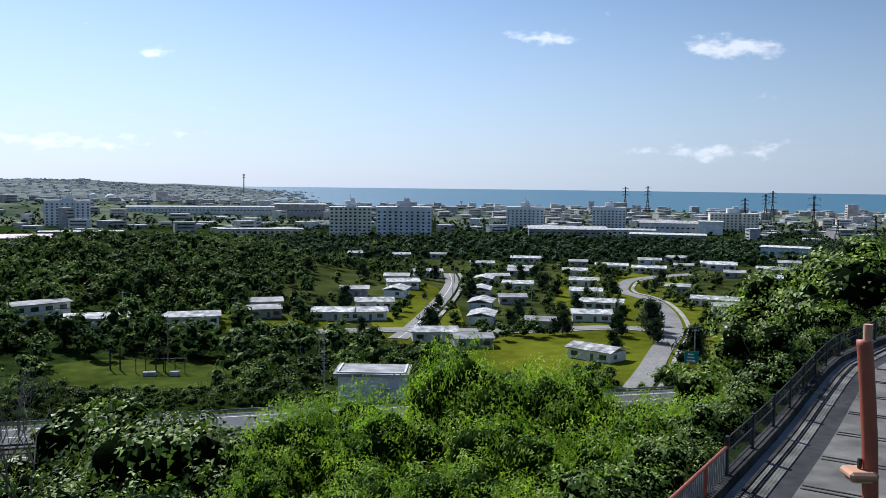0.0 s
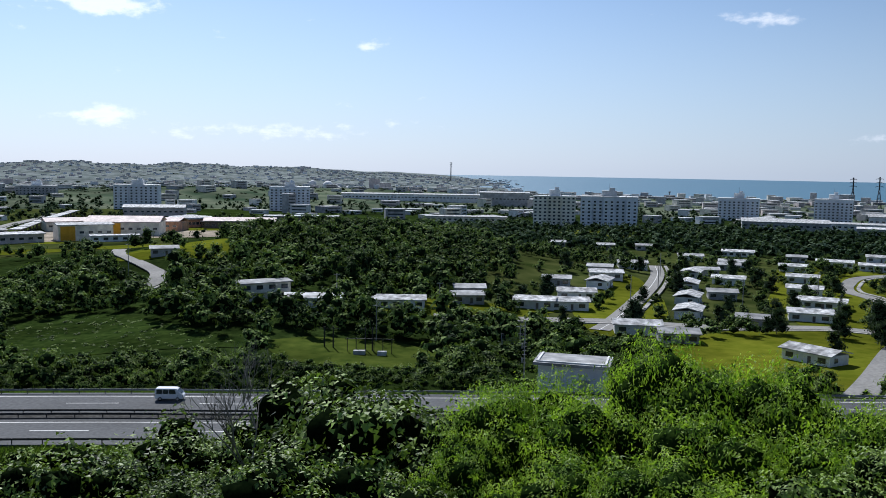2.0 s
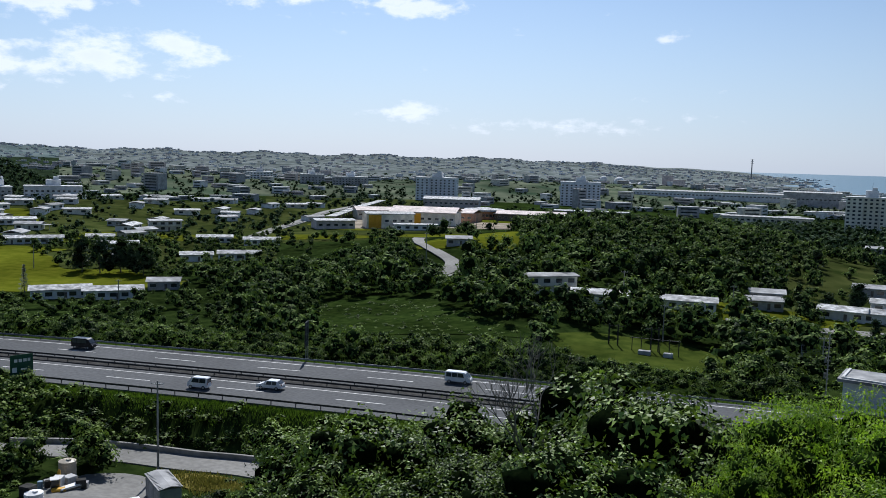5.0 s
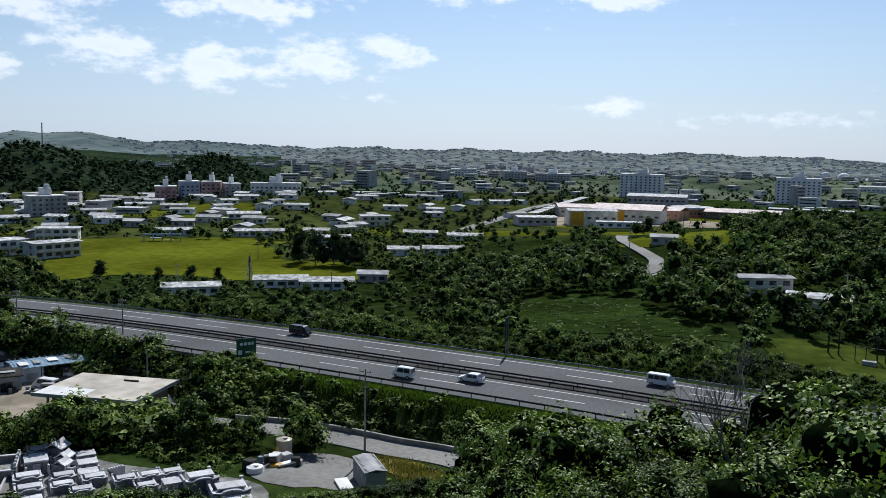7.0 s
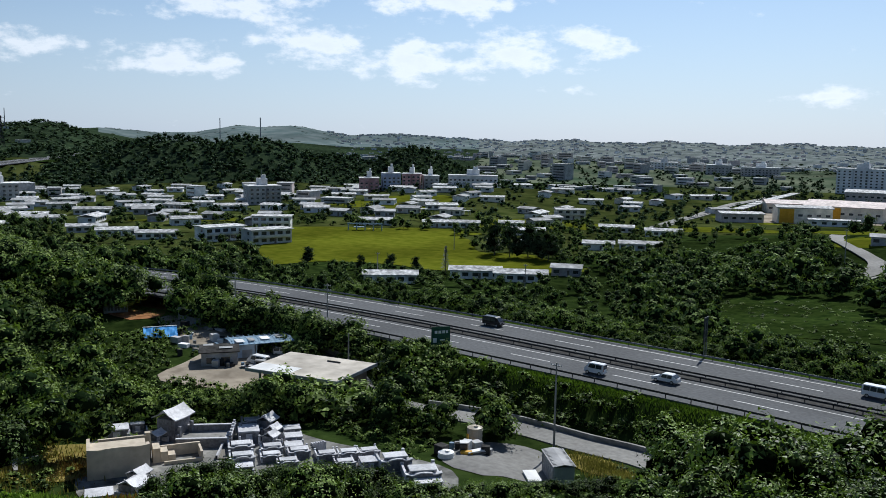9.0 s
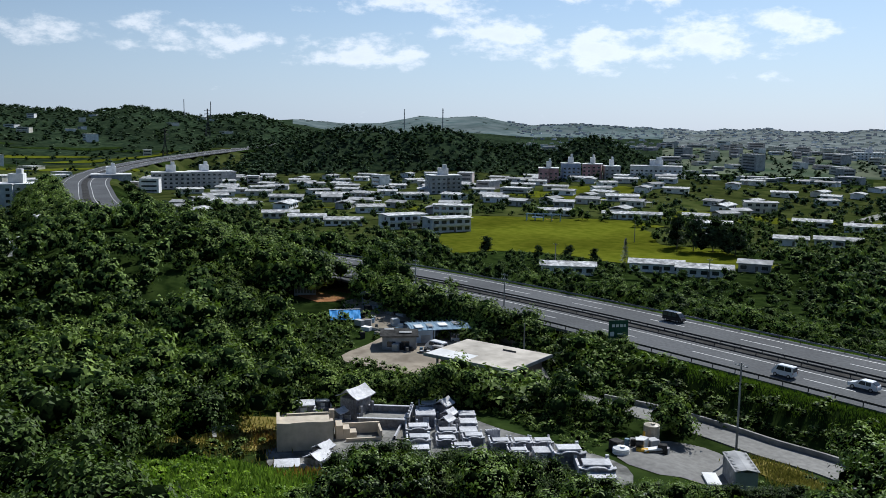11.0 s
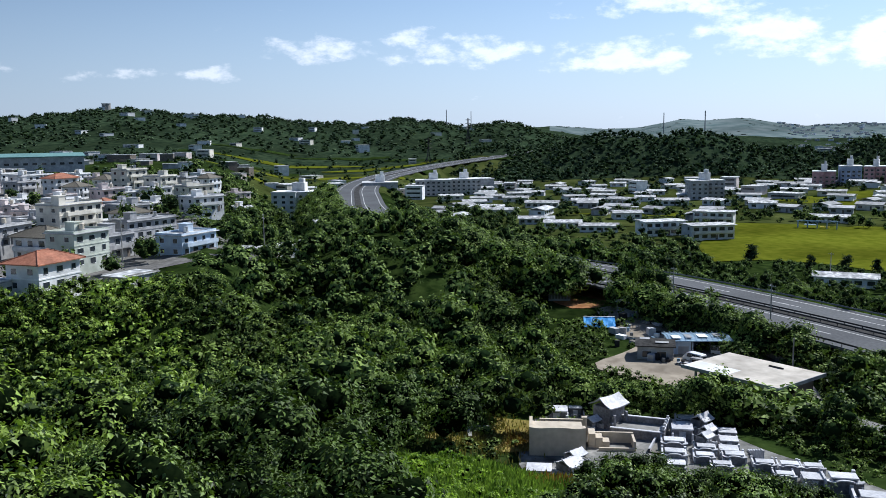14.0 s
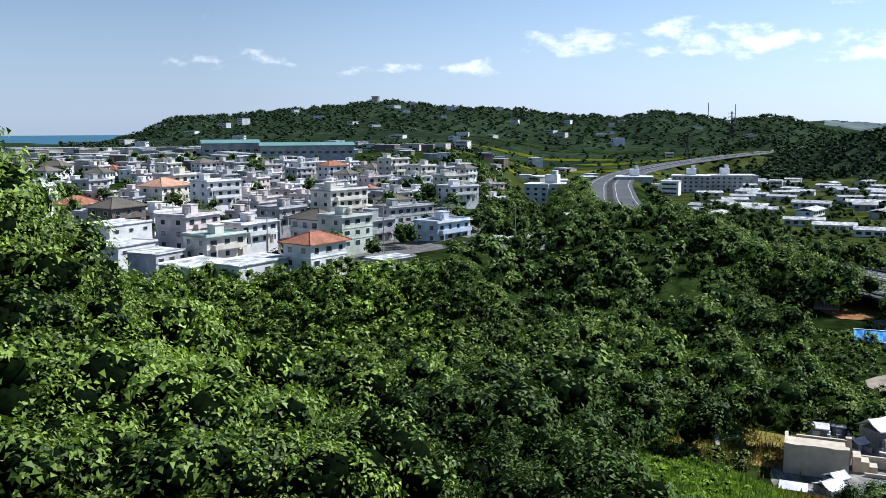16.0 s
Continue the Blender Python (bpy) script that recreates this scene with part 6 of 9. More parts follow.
tarp = thing("tarpaulin", "bright blue tarpaulin sheet over a frame", "tarpaulin", -178.4, 42.5, -4.6, 80)
bm = bmesh.new()
nx, ny = 14, 8
gv = [[bm.verts.new((-3.3 + 6.6 * i / (nx - 1), -2.0 + 4.0 * j / (ny - 1), 1.0 + 1.3 * j / (ny - 1) + 0.16 * math.sin(i * 1.7) * math.sin(j * 0.9) - 0.12 * abs(math.sin(i * 0.8)))) for j in range(ny)] for i in range(nx)]
for i in range(nx - 1):
    for j in range(ny - 1):
        bm.faces.new((gv[i][j], gv[i + 1][j], gv[i + 1][j + 1], gv[i][j + 1]))
sheet = part("sheet", bm, BLUE_TARP, tarp)
sol = sheet.modifiers.new("thick", "SOLIDIFY")
sol.thickness = 0.03
part("white_edge", boxes((0, 2.05, 2.25, 6.8, 0.3, 0.12)), WHITE, tarp, "white hem")
for i in range(4):
    part("pole", boxes((-3.2 + 2.1 * i, 1.9, -0.8, 0.1, 0.1, 3.0), (-3.2 + 2.1 * i, -1.9, -0.8, 0.1, 0.1, 1.75)), STEEL, tarp)

hut = thing("hut", "small brown-grey timber hut on bare earth", "hut", -206, 39.2, land1(-206, 39.2) + 0.5, 78)
part("wall", boxes((0, 0, -0.8, 5.2, 3.5, 3.2), bevel=0.03), GREYWALL, hut)
part("roof", boxes((0, 0, 2.4, 5.8, 4.2, 0.14)), ROOF_GREY, hut)
for i in range(7):
    part("plank", boxes((-2.2 + 0.73 * i, -1.8, 0.1, 0.5, 0.06, 2.1)), BARK_PALE, hut)
hut2 = thing("hut", "small grey concrete store among trees", "hut", -188.5, 51.2, land1(-188.5, 51.2) + 0.6, 70)
part("wall", boxes((0, 0, -0.8, 4.5, 3.5, 3.4), bevel=0.03), GREYWALL, hut2)
part("roof", boxes((0, 0, 2.6, 5.0, 4.0, 0.14)), ROOF_PALE, hut2)

rgj = random.Random(12)
for i in range(84):                              # scrap and stacked goods round the sheds
    az_, rr = (rgj.uniform(70.8, 76.0), rgj.uniform(168, 198)) if i < 52 else (rgj.uniform(70.2, 74.6), rgj.uniform(156.5, 161)) if i < 64 else (rgj.uniform(67.4, 69), rgj.uniform(164, 172)) if i < 70 else (rgj.uniform(54.6, 58.4), rgj.uniform(109, 114))
    x, y = -math.sin(radians(az_)) * rr, math.cos(radians(az_)) * rr
    kind_ = i % 3 if i % 6 == 2 or i % 3 < 2 else 0
    t = thing("scrap_crate" if kind_ == 0 else "scrap_barrel" if kind_ == 1 else "scrap_stack", ("weathered grey crate among scrap", "dull metal barrel among scrap", "pile of pale boards among scrap")[kind_], "scrap", x, y, land1(x, y), rgj.uniform(0, 90), "scrap round the sheds")
    if kind_ == 0:
        part("body", boxes((0, 0, 0, rgj.uniform(0.9, 2.2), rgj.uniform(0.8, 1.5), rgj.uniform(0.6, 1.5)), bevel=0.04), rgj.choice((GREYWALL, CONC_DARK, WHITE)), t)
    elif kind_ == 1:
        bm = bmesh.new()
        rod(bm, (0, 0, 0), (0, 0, 0.95), 0.32, 0.32, 12)
        for k in range(3):
            rod(bm, (0, 0, 0.1 + 0.35 * k), (0, 0, 0.15 + 0.35 * k), 0.34, 0.34, 12)
        part("drum", bm, rgj.choice((STEEL, BLUE_ROOF, CONC_DARK)), t)
    else:
        for k in range(5):
            part("board", boxes((rgj.uniform(-.1, .1), 0, 0.12 * k, 2.6, 0.9, 0.09, 0.0, rgj.uniform(-6, 6))), rgj.choice((BARK_PALE, WHITE, GREYWALL)), t)

for i, (x, y, tilt) in enumerate(((-123.6, 62.6, 8), (-122.2, 63.6, 14), (-121.2, 64.4, 80), (-125.4, 61.6, 5))):
    t = thing("tyre", "old pale tyre lying on the grass", "tyre", x, y, YZ + 0.35, 30 * i, "old tyres")
    t.matrix_basis = pose(x, y, YZ + (0.3 if tilt < 50 else 0.7), tilt, 0, 30 * i)
    bm = bmesh.new()
    R0, r0 = 0.62, 0.2
    ring_v = [[bm.verts.new(((R0 + r0 * math.cos(b)) * math.cos(a), (R0 + r0 * math.cos(b)) * math.sin(a), r0 * math.sin(b))) for b in np.linspace(0, 2 * math.pi, 8, endpoint=False)] for a in np.linspace(0, 2 * math.pi, 20, endpoint=False)]
    for a in range(20):
        for b in range(8):
            bm.faces.new((ring_v[a][b], ring_v[(a + 1) % 20][b], ring_v[(a + 1) % 20][(b + 1) % 8], ring_v[a][(b + 1) % 8]))
    part("ring", bm, WHITE if i != 2 else RUBBER, t)

# container shed on the apron
cs = thing("container_shed", "grey ribbed steel container shed", "shed", -81.8, 67.9, YZ, -24.5)
part("body", boxes((0, 0, -0.3, 6.0, 2.6, 2.9), bevel=0.03), GREYWALL, cs)
cr_ = part("roof", gable(bmesh.new(), 6.0, 2.6, 2.75, 0.25, 0.15, 0.1), GREYWALL, cs, "grey ribbed sheet roof")
for i in range(14):
    part("rib", boxes((-2.9 + 0.446 * i, 0, 2.82, 0.07, 2.6, 0.05)), ROOF_GREY, cr_)
for i in range(16):
    part("side_rib", boxes((-2.85 + 0.38 * i, -1.33, 0, 0.1, 0.06, 2.5)), GREYWALL, cs)
cs2 = thing("storage_box", "low white storage box", "box", -82.0, 64.0, YZ, -24.5)
part("body", boxes((0, 0, -0.2, 3.6, 1.6, 1.2), bevel=0.04), WHITE, cs2)
part("lid", boxes((0, 0, 1.0, 3.7, 1.7, 0.12), bevel=0.03), WHITE, cs2)

# excavator
ex = thing("excavator", "small yellow excavator with black cab", "excavator", -92.0, 60.8, YZ + 0.1, 150)
for s in (-1, 1):
    bm = boxes((0, 0.75 * s, 0, 2.4, 0.4, 0.55), bevel=0.15)
    tr_ = part("track", bm, RUBBER, ex, "black rubber track")
    for i in range(9):
        part("cleat", boxes((-1.05 + 0.26 * i, 0.75 * s, 0.52, 0.09, 0.42, 0.07)), RUBBER, tr_)
part("deck", boxes((-0.1, 0, 0.65, 2.2, 1.7, 0.5), bevel=0.08), MACHINE, ex)
part("engine_cover", boxes((-0.8, 0, 1.15, 0.9, 1.6, 0.6), bevel=0.12), MACHINE, ex, "yellow engine cover")
cab = part("cab", boxes((0.15, 0.4, 1.15, 1.1, 0.85, 1.45), bevel=0.06), DARK_STEEL, ex, "black operator cab")
part("cab_roof", boxes((0.15, 0.4, 2.6, 1.25, 1.0, 0.1), bevel=0.03), WHITE, cab, "pale cab roof")
part("cab_glass", boxes((0.15, 0.4, 1.75, 1.14, 0.89, 0.7)), GLASS_DARK, cab, "dark cab glass")
bm = bmesh.new()
rod(bm, (0.9, -0.2, 1.1), (2.1, -0.25, 2.9), 0.2, 0.16, 8)
rod(bm, (2.1, -0.25, 2.9), (2.6, -0.25, 2.6), 0.16, 0.15, 8)
part("boom", bm, MACHINE, ex, "yellow boom")
bm = bmesh.new()
rod(bm, (2.6, -0.25, 2.6), (3.0, -0.25, 0.9), 0.16, 0.11, 8)
part("stick", bm, MACHINE, ex, "yellow dipper stick")
part("bucket", boxes((2.9, -0.25, 0.25, 0.6, 0.8, 0.6), bevel=0.1), CONC_DARK, ex, "worn steel bucket")


# ---- graves ----
GZ_ = -3.5
drape("ground_graves", [(-82, 49), (-82, 53), (-88, 55.5), (-97, 51), (-104, 46), (-112, 43), (-118, 41), (-122, 32), (-121, 20), (-108, 15.5), (-98, 15), (-94, 22), (-97, 30), (-95, 38), (-90, 45)], PAVE_GRAVE, 0.08, 2.5, "grey concrete paving between tombs", "paving")


def arch_wall(w, h, rise, thick, y, z0=0.0):
    """A wall with a shallow arched crest and upturned shoulders."""
    bm = bmesh.new()
    pts = [(-w / 2, z0), (-w / 2, z0 + h + 0.12), (-w * 0.34, z0 + h)]
    for i in range(9):
        a = math.pi * i / 8
        pts.append((-w * 0.26 * math.cos(a), z0 + h + rise * math.sin(a)))
    pts += [(w * 0.34, z0 + h), (w / 2, z0 + h + 0.12), (w / 2, z0)]
    a = [bm.verts.new((px, y - thick / 2, pz)) for px, pz in pts]
    b = [bm.verts.new((px, y + thick / 2, pz)) for px, pz in pts]
    bm.faces.new(a)
    bm.faces.new(b[::-1])
    for i in range(len(pts)):
        j = (i + 1) % len(pts)
        bm.faces.new((a[i], b[i], b[j], a[j]))
    return bm


def arch_strip(w, z, rise, deep, y):
    """A thin coping that follows the arched crest."""
    bm = bmesh.new()
    pts = [(-w / 2, z + 0.12), (-w * 0.34, z)] + [(-w * 0.26 * math.cos(math.pi * i / 8), z + rise * math.sin(math.pi * i / 8)) for i in range(9)] + [(w * 0.34, z), (w / 2, z + 0.12)]
    rows = [[bm.verts.new((px, y - deep / 2, pz)), bm.verts.new((px, y + deep / 2, pz)), bm.verts.new((px, y + deep / 2, pz - 0.1)), bm.verts.new((px, y - deep / 2, pz - 0.1))] for px, pz in pts]
    for a, b in zip(rows, rows[1:]):
        for j in range(4):
            bm.faces.new((a[j], b[j], b[(j + 1) % 4], a[(j + 1) % 4]))
    bm.faces.new(rows[0])
    bm.faces.new(rows[-1][::-1])
    return bm


def swept_roof(L, D, z, rise, lift):
    """A gable roof whose ridge and eaves turn up at the ends."""
    bm = bmesh.new()
    rows = []
    for i in range(9):
        u = -1 + 2 * i / 8
        up = lift * u * u
        x = u * L / 2
        rows.append([bm.verts.new((x, y, zz + up)) for y, zz in ((-D / 2, z), (-D * 0.24, z + rise * 0.36), (0, z + rise), (D * 0.24, z + rise * 0.36), (D / 2, z), (D / 2, z - 0.14), (0, z + rise - 0.3), (-D / 2, z - 0.14))])
    for i in range(8):
        for j in range(8):
            k = (j + 1) % 8
            bm.faces.new((rows[i][j], rows[i + 1][j], rows[i + 1][k], rows[i][k]))
    bm.faces.new(rows[0])
    bm.faces.new(rows[-1][::-1])
    return bm


def tomb(label, kind_):
    t = thing("tomb", label, "tomb", group="tombs of the cemetery")
    part("plinth", boxes((0, 0, -0.8, 2.7, 3.4, 1.0), bevel=0.03), GRANITE, t)
    if kind_ == "flat":
        part("body", boxes((0, 0.4, 0.2, 2.6, 2.2, 1.1), bevel=0.03), GRANITE, t, "granite block toned for shade")
        part("cap", boxes((0, 0.4, 1.3, 2.75, 2.4, 0.16), bevel=0.03), GRANITE_PALE, t, "pale cap slab")
        part("door_stone", boxes((0, -0.75, 0.25, 0.8, 0.1, 0.9)), GRANITE_PALE, t)
    elif kind_ == "house":
        part("body", boxes((0, 0.5, 0.2, 1.9, 1.7, 1.7), bevel=0.03), GRANITE, t, "granite tomb chamber toned for shade")
        part("roof", swept_roof(2.7, 2.5, 1.95, 0.75, 0.1), GRANITE_PALE, t, "pale swept tomb roof")
        part("door_stone", boxes((0, -0.4, 0.25, 0.8, 0.1, 1.0)), GRANITE_PALE, t)
    else:
        part("crest_wall", arch_wall(2.7, 0.95, 0.2, 0.32, 1.4, 0.2), GRANITE, t)
        part("crest_coping", arch_strip(2.84, 1.18, 0.2, 0.42, 1.4), GRANITE_PALE, t, "pale arched coping")
        part("body", boxes((0, 0.75, 0.2, 1.75, 1.0, 1.15), bevel=0.03), GRANITE, t)
        part("cap", boxes((0, 0.68, 1.35, 2.1, 1.3, 0.16), bevel=0.03), GRANITE_PALE, t, "pale cap slab")
        part("door_stone", boxes((0, 0.22, 0.25, 0.7, 0.1, 0.85)), GRANITE_PALE, t)
    for s in (-1, 1):
        part("side_wall", boxes((1.25 * s, 0.1, 0.2, 0.2, 3.0, 0.75), (1.25 * s, -1.45, 0.2, 0.28, 0.28, 0.95), bevel=0.02), GRANITE_PALE, t, "pale low side wall")
        bm = bmesh.new()
        rod(bm, (0.55 * s, -0.55, 0.2), (0.55 * s, -0.55, 0.62), 0.1, 0.13, 8)
        part("flower_vase", bm, GRANITE, t)
    part("altar", boxes((0, -0.6, 0.2, 0.8, 0.5, 0.4), bevel=0.02), GRANITE, t)
    part("front_step", boxes((0, -1.85, -0.8, 1.4, 0.35, 0.85)), GRANITE_PALE, t)
    return t


TOMBS = [tomb("grey granite tomb with pale arched crest", "arch"), tomb("granite tomb with pale swept roof", "house"), tomb("low granite tomb with a flat pale cap", "flat")]
used = [False, False, False]


def put_tomb(k, x, y, s=1.0, turn=75.0, sz=None):
    m = pose(x, y, GZ_ + 0.1, 0, 0, turn)
    if not used[k]:
        used[k] = True
        TOMBS[k].matrix_basis = m
        t = TOMBS[k]
    else:
        t = copy_thing(TOMBS[k], m)
    t.scale = (s, s, s if sz is None else sz)
    return t


# the tombs turn their backs to the slope: kind, place, size, turn, height
for k, x, y, s, turn, h in ((0, -114.6, 39.4, 0.95, 255, 0.9), (0, -111.6, 38.3, 1.05, 255, 0.95), (2, -108.2, 36.9, 1.0, 75, 1.25), (0, -105.9, 35.0, 1.18, 255, 0.95), (0, -101.6, 33.7, 1.12, 255, 1.05),
                            (2, -98.6, 33.0, 0.8, 75, 0.6), (1, -110.6, 40.4, 0.9, 128, 1.05), (1, -107.6, 40.1, 0.72, 128, 0.85), (1, -105.2, 38.9, 0.72, 128, 0.85), (2, -108.3, 43.0, 0.85, 75, 0.75),
                            (2, -105.2, 42.0, 0.85, 75, 0.75), (2, -102.6, 41.0, 0.85, 75, 0.6), (0, -103.6, 38.3, 1.0, 255, 0.85), (0, -100.9, 40.9, 1.02, 255, 0.8), (0, -101.2, 37.3, 0.95, 255, 0.75),
                            (0, -98.4, 43.6, 0.95, 255, 0.7), (0, -97.6, 46.3, 0.95, 255, 0.7), (0, -96.8, 48.8, 0.95, 255, 0.7), (0, -98.4, 38.4, 0.95, 255, 0.7), (0, -95.0, 44.6, 0.9, 255, 0.6),
                            (0, -91.5, 49.6, 1.4, 255, 1.3), (2, -92.6, 47.0, 0.9, 75, 0.7), (0, -86.6, 50.7, 1.55, 250, 1.2), (2, -83.6, 50.0, 1.2, 70, 0.7), (1, -101.0, 21.3, 0.85, 128, 0.75), (1, -97.6, 20.0, 1.05, 128, 0.85),
                            (2, -98.6, 16.4, 1.1, 80, 0.5), (2, -117.6, 22.0, 1.15, 80, 1.15), (0, -118.8, 25.0, 0.9, 80, 0.9), (1, -113.6, 26.2, 0.75, 128, 0.7)):
    put_tomb(k, x, y, s, turn, h)
rw = thing("grave_wall", "pale sloping wall between tomb terraces", "wall", -101.4, 43.9, GZ_, 182)
for i in range(6):
    part("wall_block", boxes((-1.75 + 0.7 * i, 0, -0.3, 0.69, 0.25, 2.1 - 0.27 * i), bevel=0.02), GRANITE_PALE, rw)
big = thing("tomb_house", "large tomb with dark walls and pale swept roof", "tomb", -115.2, 28.9, GZ_, 128)
part("body", boxes((0, 0, -0.6, 3.4, 2.8, 3.6), bevel=0.04), GRANITE, big)
part("roof", swept_roof(4.3, 3.8, 3.1, 1.15, 0.16), GRANITE_PALE, big, "pale swept tomb roof")
for i, (px, pz) in enumerate(((-1.3, 2.2), (1.3, 2.2), (-1.8, 1.3), (1.8, 1.3))):
    part("pillar", boxes((px, -1.9, -0.5, 0.45, 0.45, pz + 0.5), bevel=0.05), GRANITE, big)
tc = thing("tomb_court", "paved tomb court with low granite walls", "tomb", -111.5, 32.2, GZ_, 66)
part("paving", boxes((0, 0, -0.5, 6.6, 5.0, 1.2)), CONCRETE, tc, "stained pale paving")
part("court_wall", boxes((0, 2.5, 0, 6.9, 0.3, 1.5), (0, -2.5, 0, 6.9, 0.3, 1.3), (3.4, 0, 0, 0.3, 5.3, 1.7)), GRANITE, tc)
part("coping", boxes((0, 2.5, 1.5, 7.1, 0.42, 0.12), (0, -2.5, 1.3, 7.1, 0.42, 0.12), (3.4, 0, 1.7, 0.42, 5.5, 0.12)), GRANITE_PALE, tc, "pale coping")
for i in range(5):
    part("court_post", boxes((3.4, -2.4 + 1.2 * i, 1.82, 0.3, 0.3, 0.35)), GRANITE_PALE, tc)

crypt = thing("family_crypt", "large beige stucco family crypt with stepped walls", "tomb", -103.9, 19.6, GZ_, 81)
part("rear_wall", arch_wall(7.0, 4.35, 0.1, 0.4, 0.2, -0.6), STUCCO, crypt, "smooth shaded stucco wall")
part("chamber_roof", boxes((0, 2.2, 3.1, 6.3, 3.6, 0.25)), STUCCO, crypt)
part("side_wall", boxes((-3.3, 2.6, -0.6, 0.4, 4.4, 4.3)), STUCCO, crypt)
for i in range(6):
    part("stepped_wall", boxes((3.3 + 0.05 * i, 0.85 + 0.9 * i, -0.6, 0.4, 0.89, 4.35 - 0.42 * i), bevel=0.02), STUCCO, crypt, "stepped flank wall")
part("front_wall", boxes((0.6, 5.2, -0.6, 5.6, 0.35, 3.9)), STUCCO, crypt)
part("front_pier", boxes((3.6, 5.6, -0.6, 0.7, 0.7, 4.1), bevel=0.03), STUCCO, crypt)
for i in range(3):
    part("stepped_block", boxes((4.5 + 0.9 * i, 4.4, -0.6, 0.88, 2.2, 2.6 - 0.5 * i), bevel=0.03), STUCCO, crypt)
part("court_wall", boxes((7.4, 5.4, -0.6, 5.0, 0.3, 2.2), (9.8, 3.8, -0.6, 0.3, 3.0, 2.0), (7.6, 2.3, -0.6, 4.6, 0.3, 1.2)), STUCCO, crypt)
part("court_floor", boxes((6.8, 3.8, -0.6, 5.6, 2.8, 0.7)), CONCRETE, crypt, "stained pale paving")
part("foot_slab", boxes((0, -0.7, -0.6, 7.4, 1.2, 0.7)), CONC_DARK, crypt, "dark plinth")
drape("ground_dry_graves", [(-106, 10), (-106, 16), (-111, 18.5), (-118, 19), (-121, 12), (-118, 3), (-110, 2)], DRYGRASS, 0.1, 2, "dry brown grass and earth round old tombs")
ot = thing("old_tomb", "old low turtle-back tomb of pale stone in the grass", "tomb", -112.5, 6.0, land1(-112.5, 6.0), 88)
part("crest_wall", arch_wall(6.0, 0.8, 0.5, 0.5, 0, -0.5), CONCRETE, ot)
part("arm", boxes((-3.2, -1.6, -0.4, 0.5, 3.6, 1.0), (3.2, -1.6, -0.4, 0.5, 3.6, 1.0), (4.6, 0.6, -0.4, 2.8, 0.4, 0.9)), CONCRETE, ot)
path = thing("grave_path", "brown paved path between tomb walls", "path", 0, 0, 0)
v = smooth_line([(-103.5, 32.2), (-109, 35.0), (-116, 38.6)], 1.0)
pm = ribbon("paving", v, np.full(len(v), GZ_ + 0.35), -0.9, 0.9, 0, BARK_PALE, 0.4)
pm.parent = path
for u in (-1.05, 1.05):
    q = ribbon("border_wall", v, np.full(len(v), GZ_ + 0.75), u - 0.12, u + 0.12, 0, GRANITE_PALE, 1.0)
    q.parent = path


# ---- walk beside the look-out ----
WZ = 29.1
# pale tone stands in for the sunlit strip beside the fence
WALK_LIT = material("sunlit tone of the walk", (0.13, 0.125, 0.115), (0.24, 0.232, 0.215), 0.9, 1.5, spec=0.05, stain=0.35, stain_scale=0.4)
tagged(ribbon("pavement_walk", FENCE_LINE, np.full(len(FENCE_LINE), WZ), 0.2, 6.2, 0.0, CONCRETE, 0.5), "grey concrete slab walk with joints", "pavement", kind="structure")
# kerb colour carries the shade of its inner face
tagged(ribbon("kerb_walk", FENCE_LINE, np.full(len(FENCE_LINE), WZ), -0.16, 0.2, 0.3, CONC_DARK, 0.9), "stained concrete kerb under the fence, toned dark as its shaded face", "kerb", kind="structure")
tagged(ribbon("trim_light_strip", FENCE_LINE, np.full(len(FENCE_LINE), WZ), 0.42, 1.1, 0.01, WALK_LIT), "pale strip with dark bars along the walk, sunlight in its colour", "pavement", kind="structure")
for k in (0.45, 0.72):
    tagged(ribbon("trim_gutter_bar", FENCE_LINE, np.full(len(FENCE_LINE), WZ), k, k + 0.09, 0.05, CONC_DARK, 0.05), "dark raised bar along the walk", "gutter", kind="structure")
# cast shadow laid on the walk as a dark strip
tagged(ribbon("trim_dark_band", FENCE_LINE, np.full(len(FENCE_LINE), WZ), 1.1, 1.65, 0.012, WALK_SHADOW), "painted shadow band along the walk", "pavement", kind="structure")
tagged(ribbon("trim_slab_strip", FENCE_LINE, np.full(len(FENCE_LINE), WZ), 1.65, 6.2, 0.008, CONC_MID), "grey slabs of the walk", "pavement", kind="structure")
for i in range(6, 62, 3):
    for du in (-0.14, 0.14):
        o = part("trim_joint", boxes((0, 0, 0, 0.07, 2.9, 0.02)), CONC_DARK)
        a, b, h = along(FENCE_LINE, i + du, 3.15, 1.0)
        o.matrix_basis = pose(a, b, WZ + 0.01, 0, 0, h)
        tagged(o, "dark joint between walk slabs", "joint", kind="structure")
fence = thing("fence", "dark steel mesh fence on a concrete kerb", "fence")
F0 = int(nearest(FENCE_LINE, 7.57, 22.68)[1][0])
rail_line = FENCE_LINE[F0:]
for dz in (1.27, 0.9, 0.4):
    bm = sweep(np.c_[rail_line, np.full(len(rail_line), WZ + dz)], 0.022, 6)
    part("rail", bm, DARK_STEEL, fence)
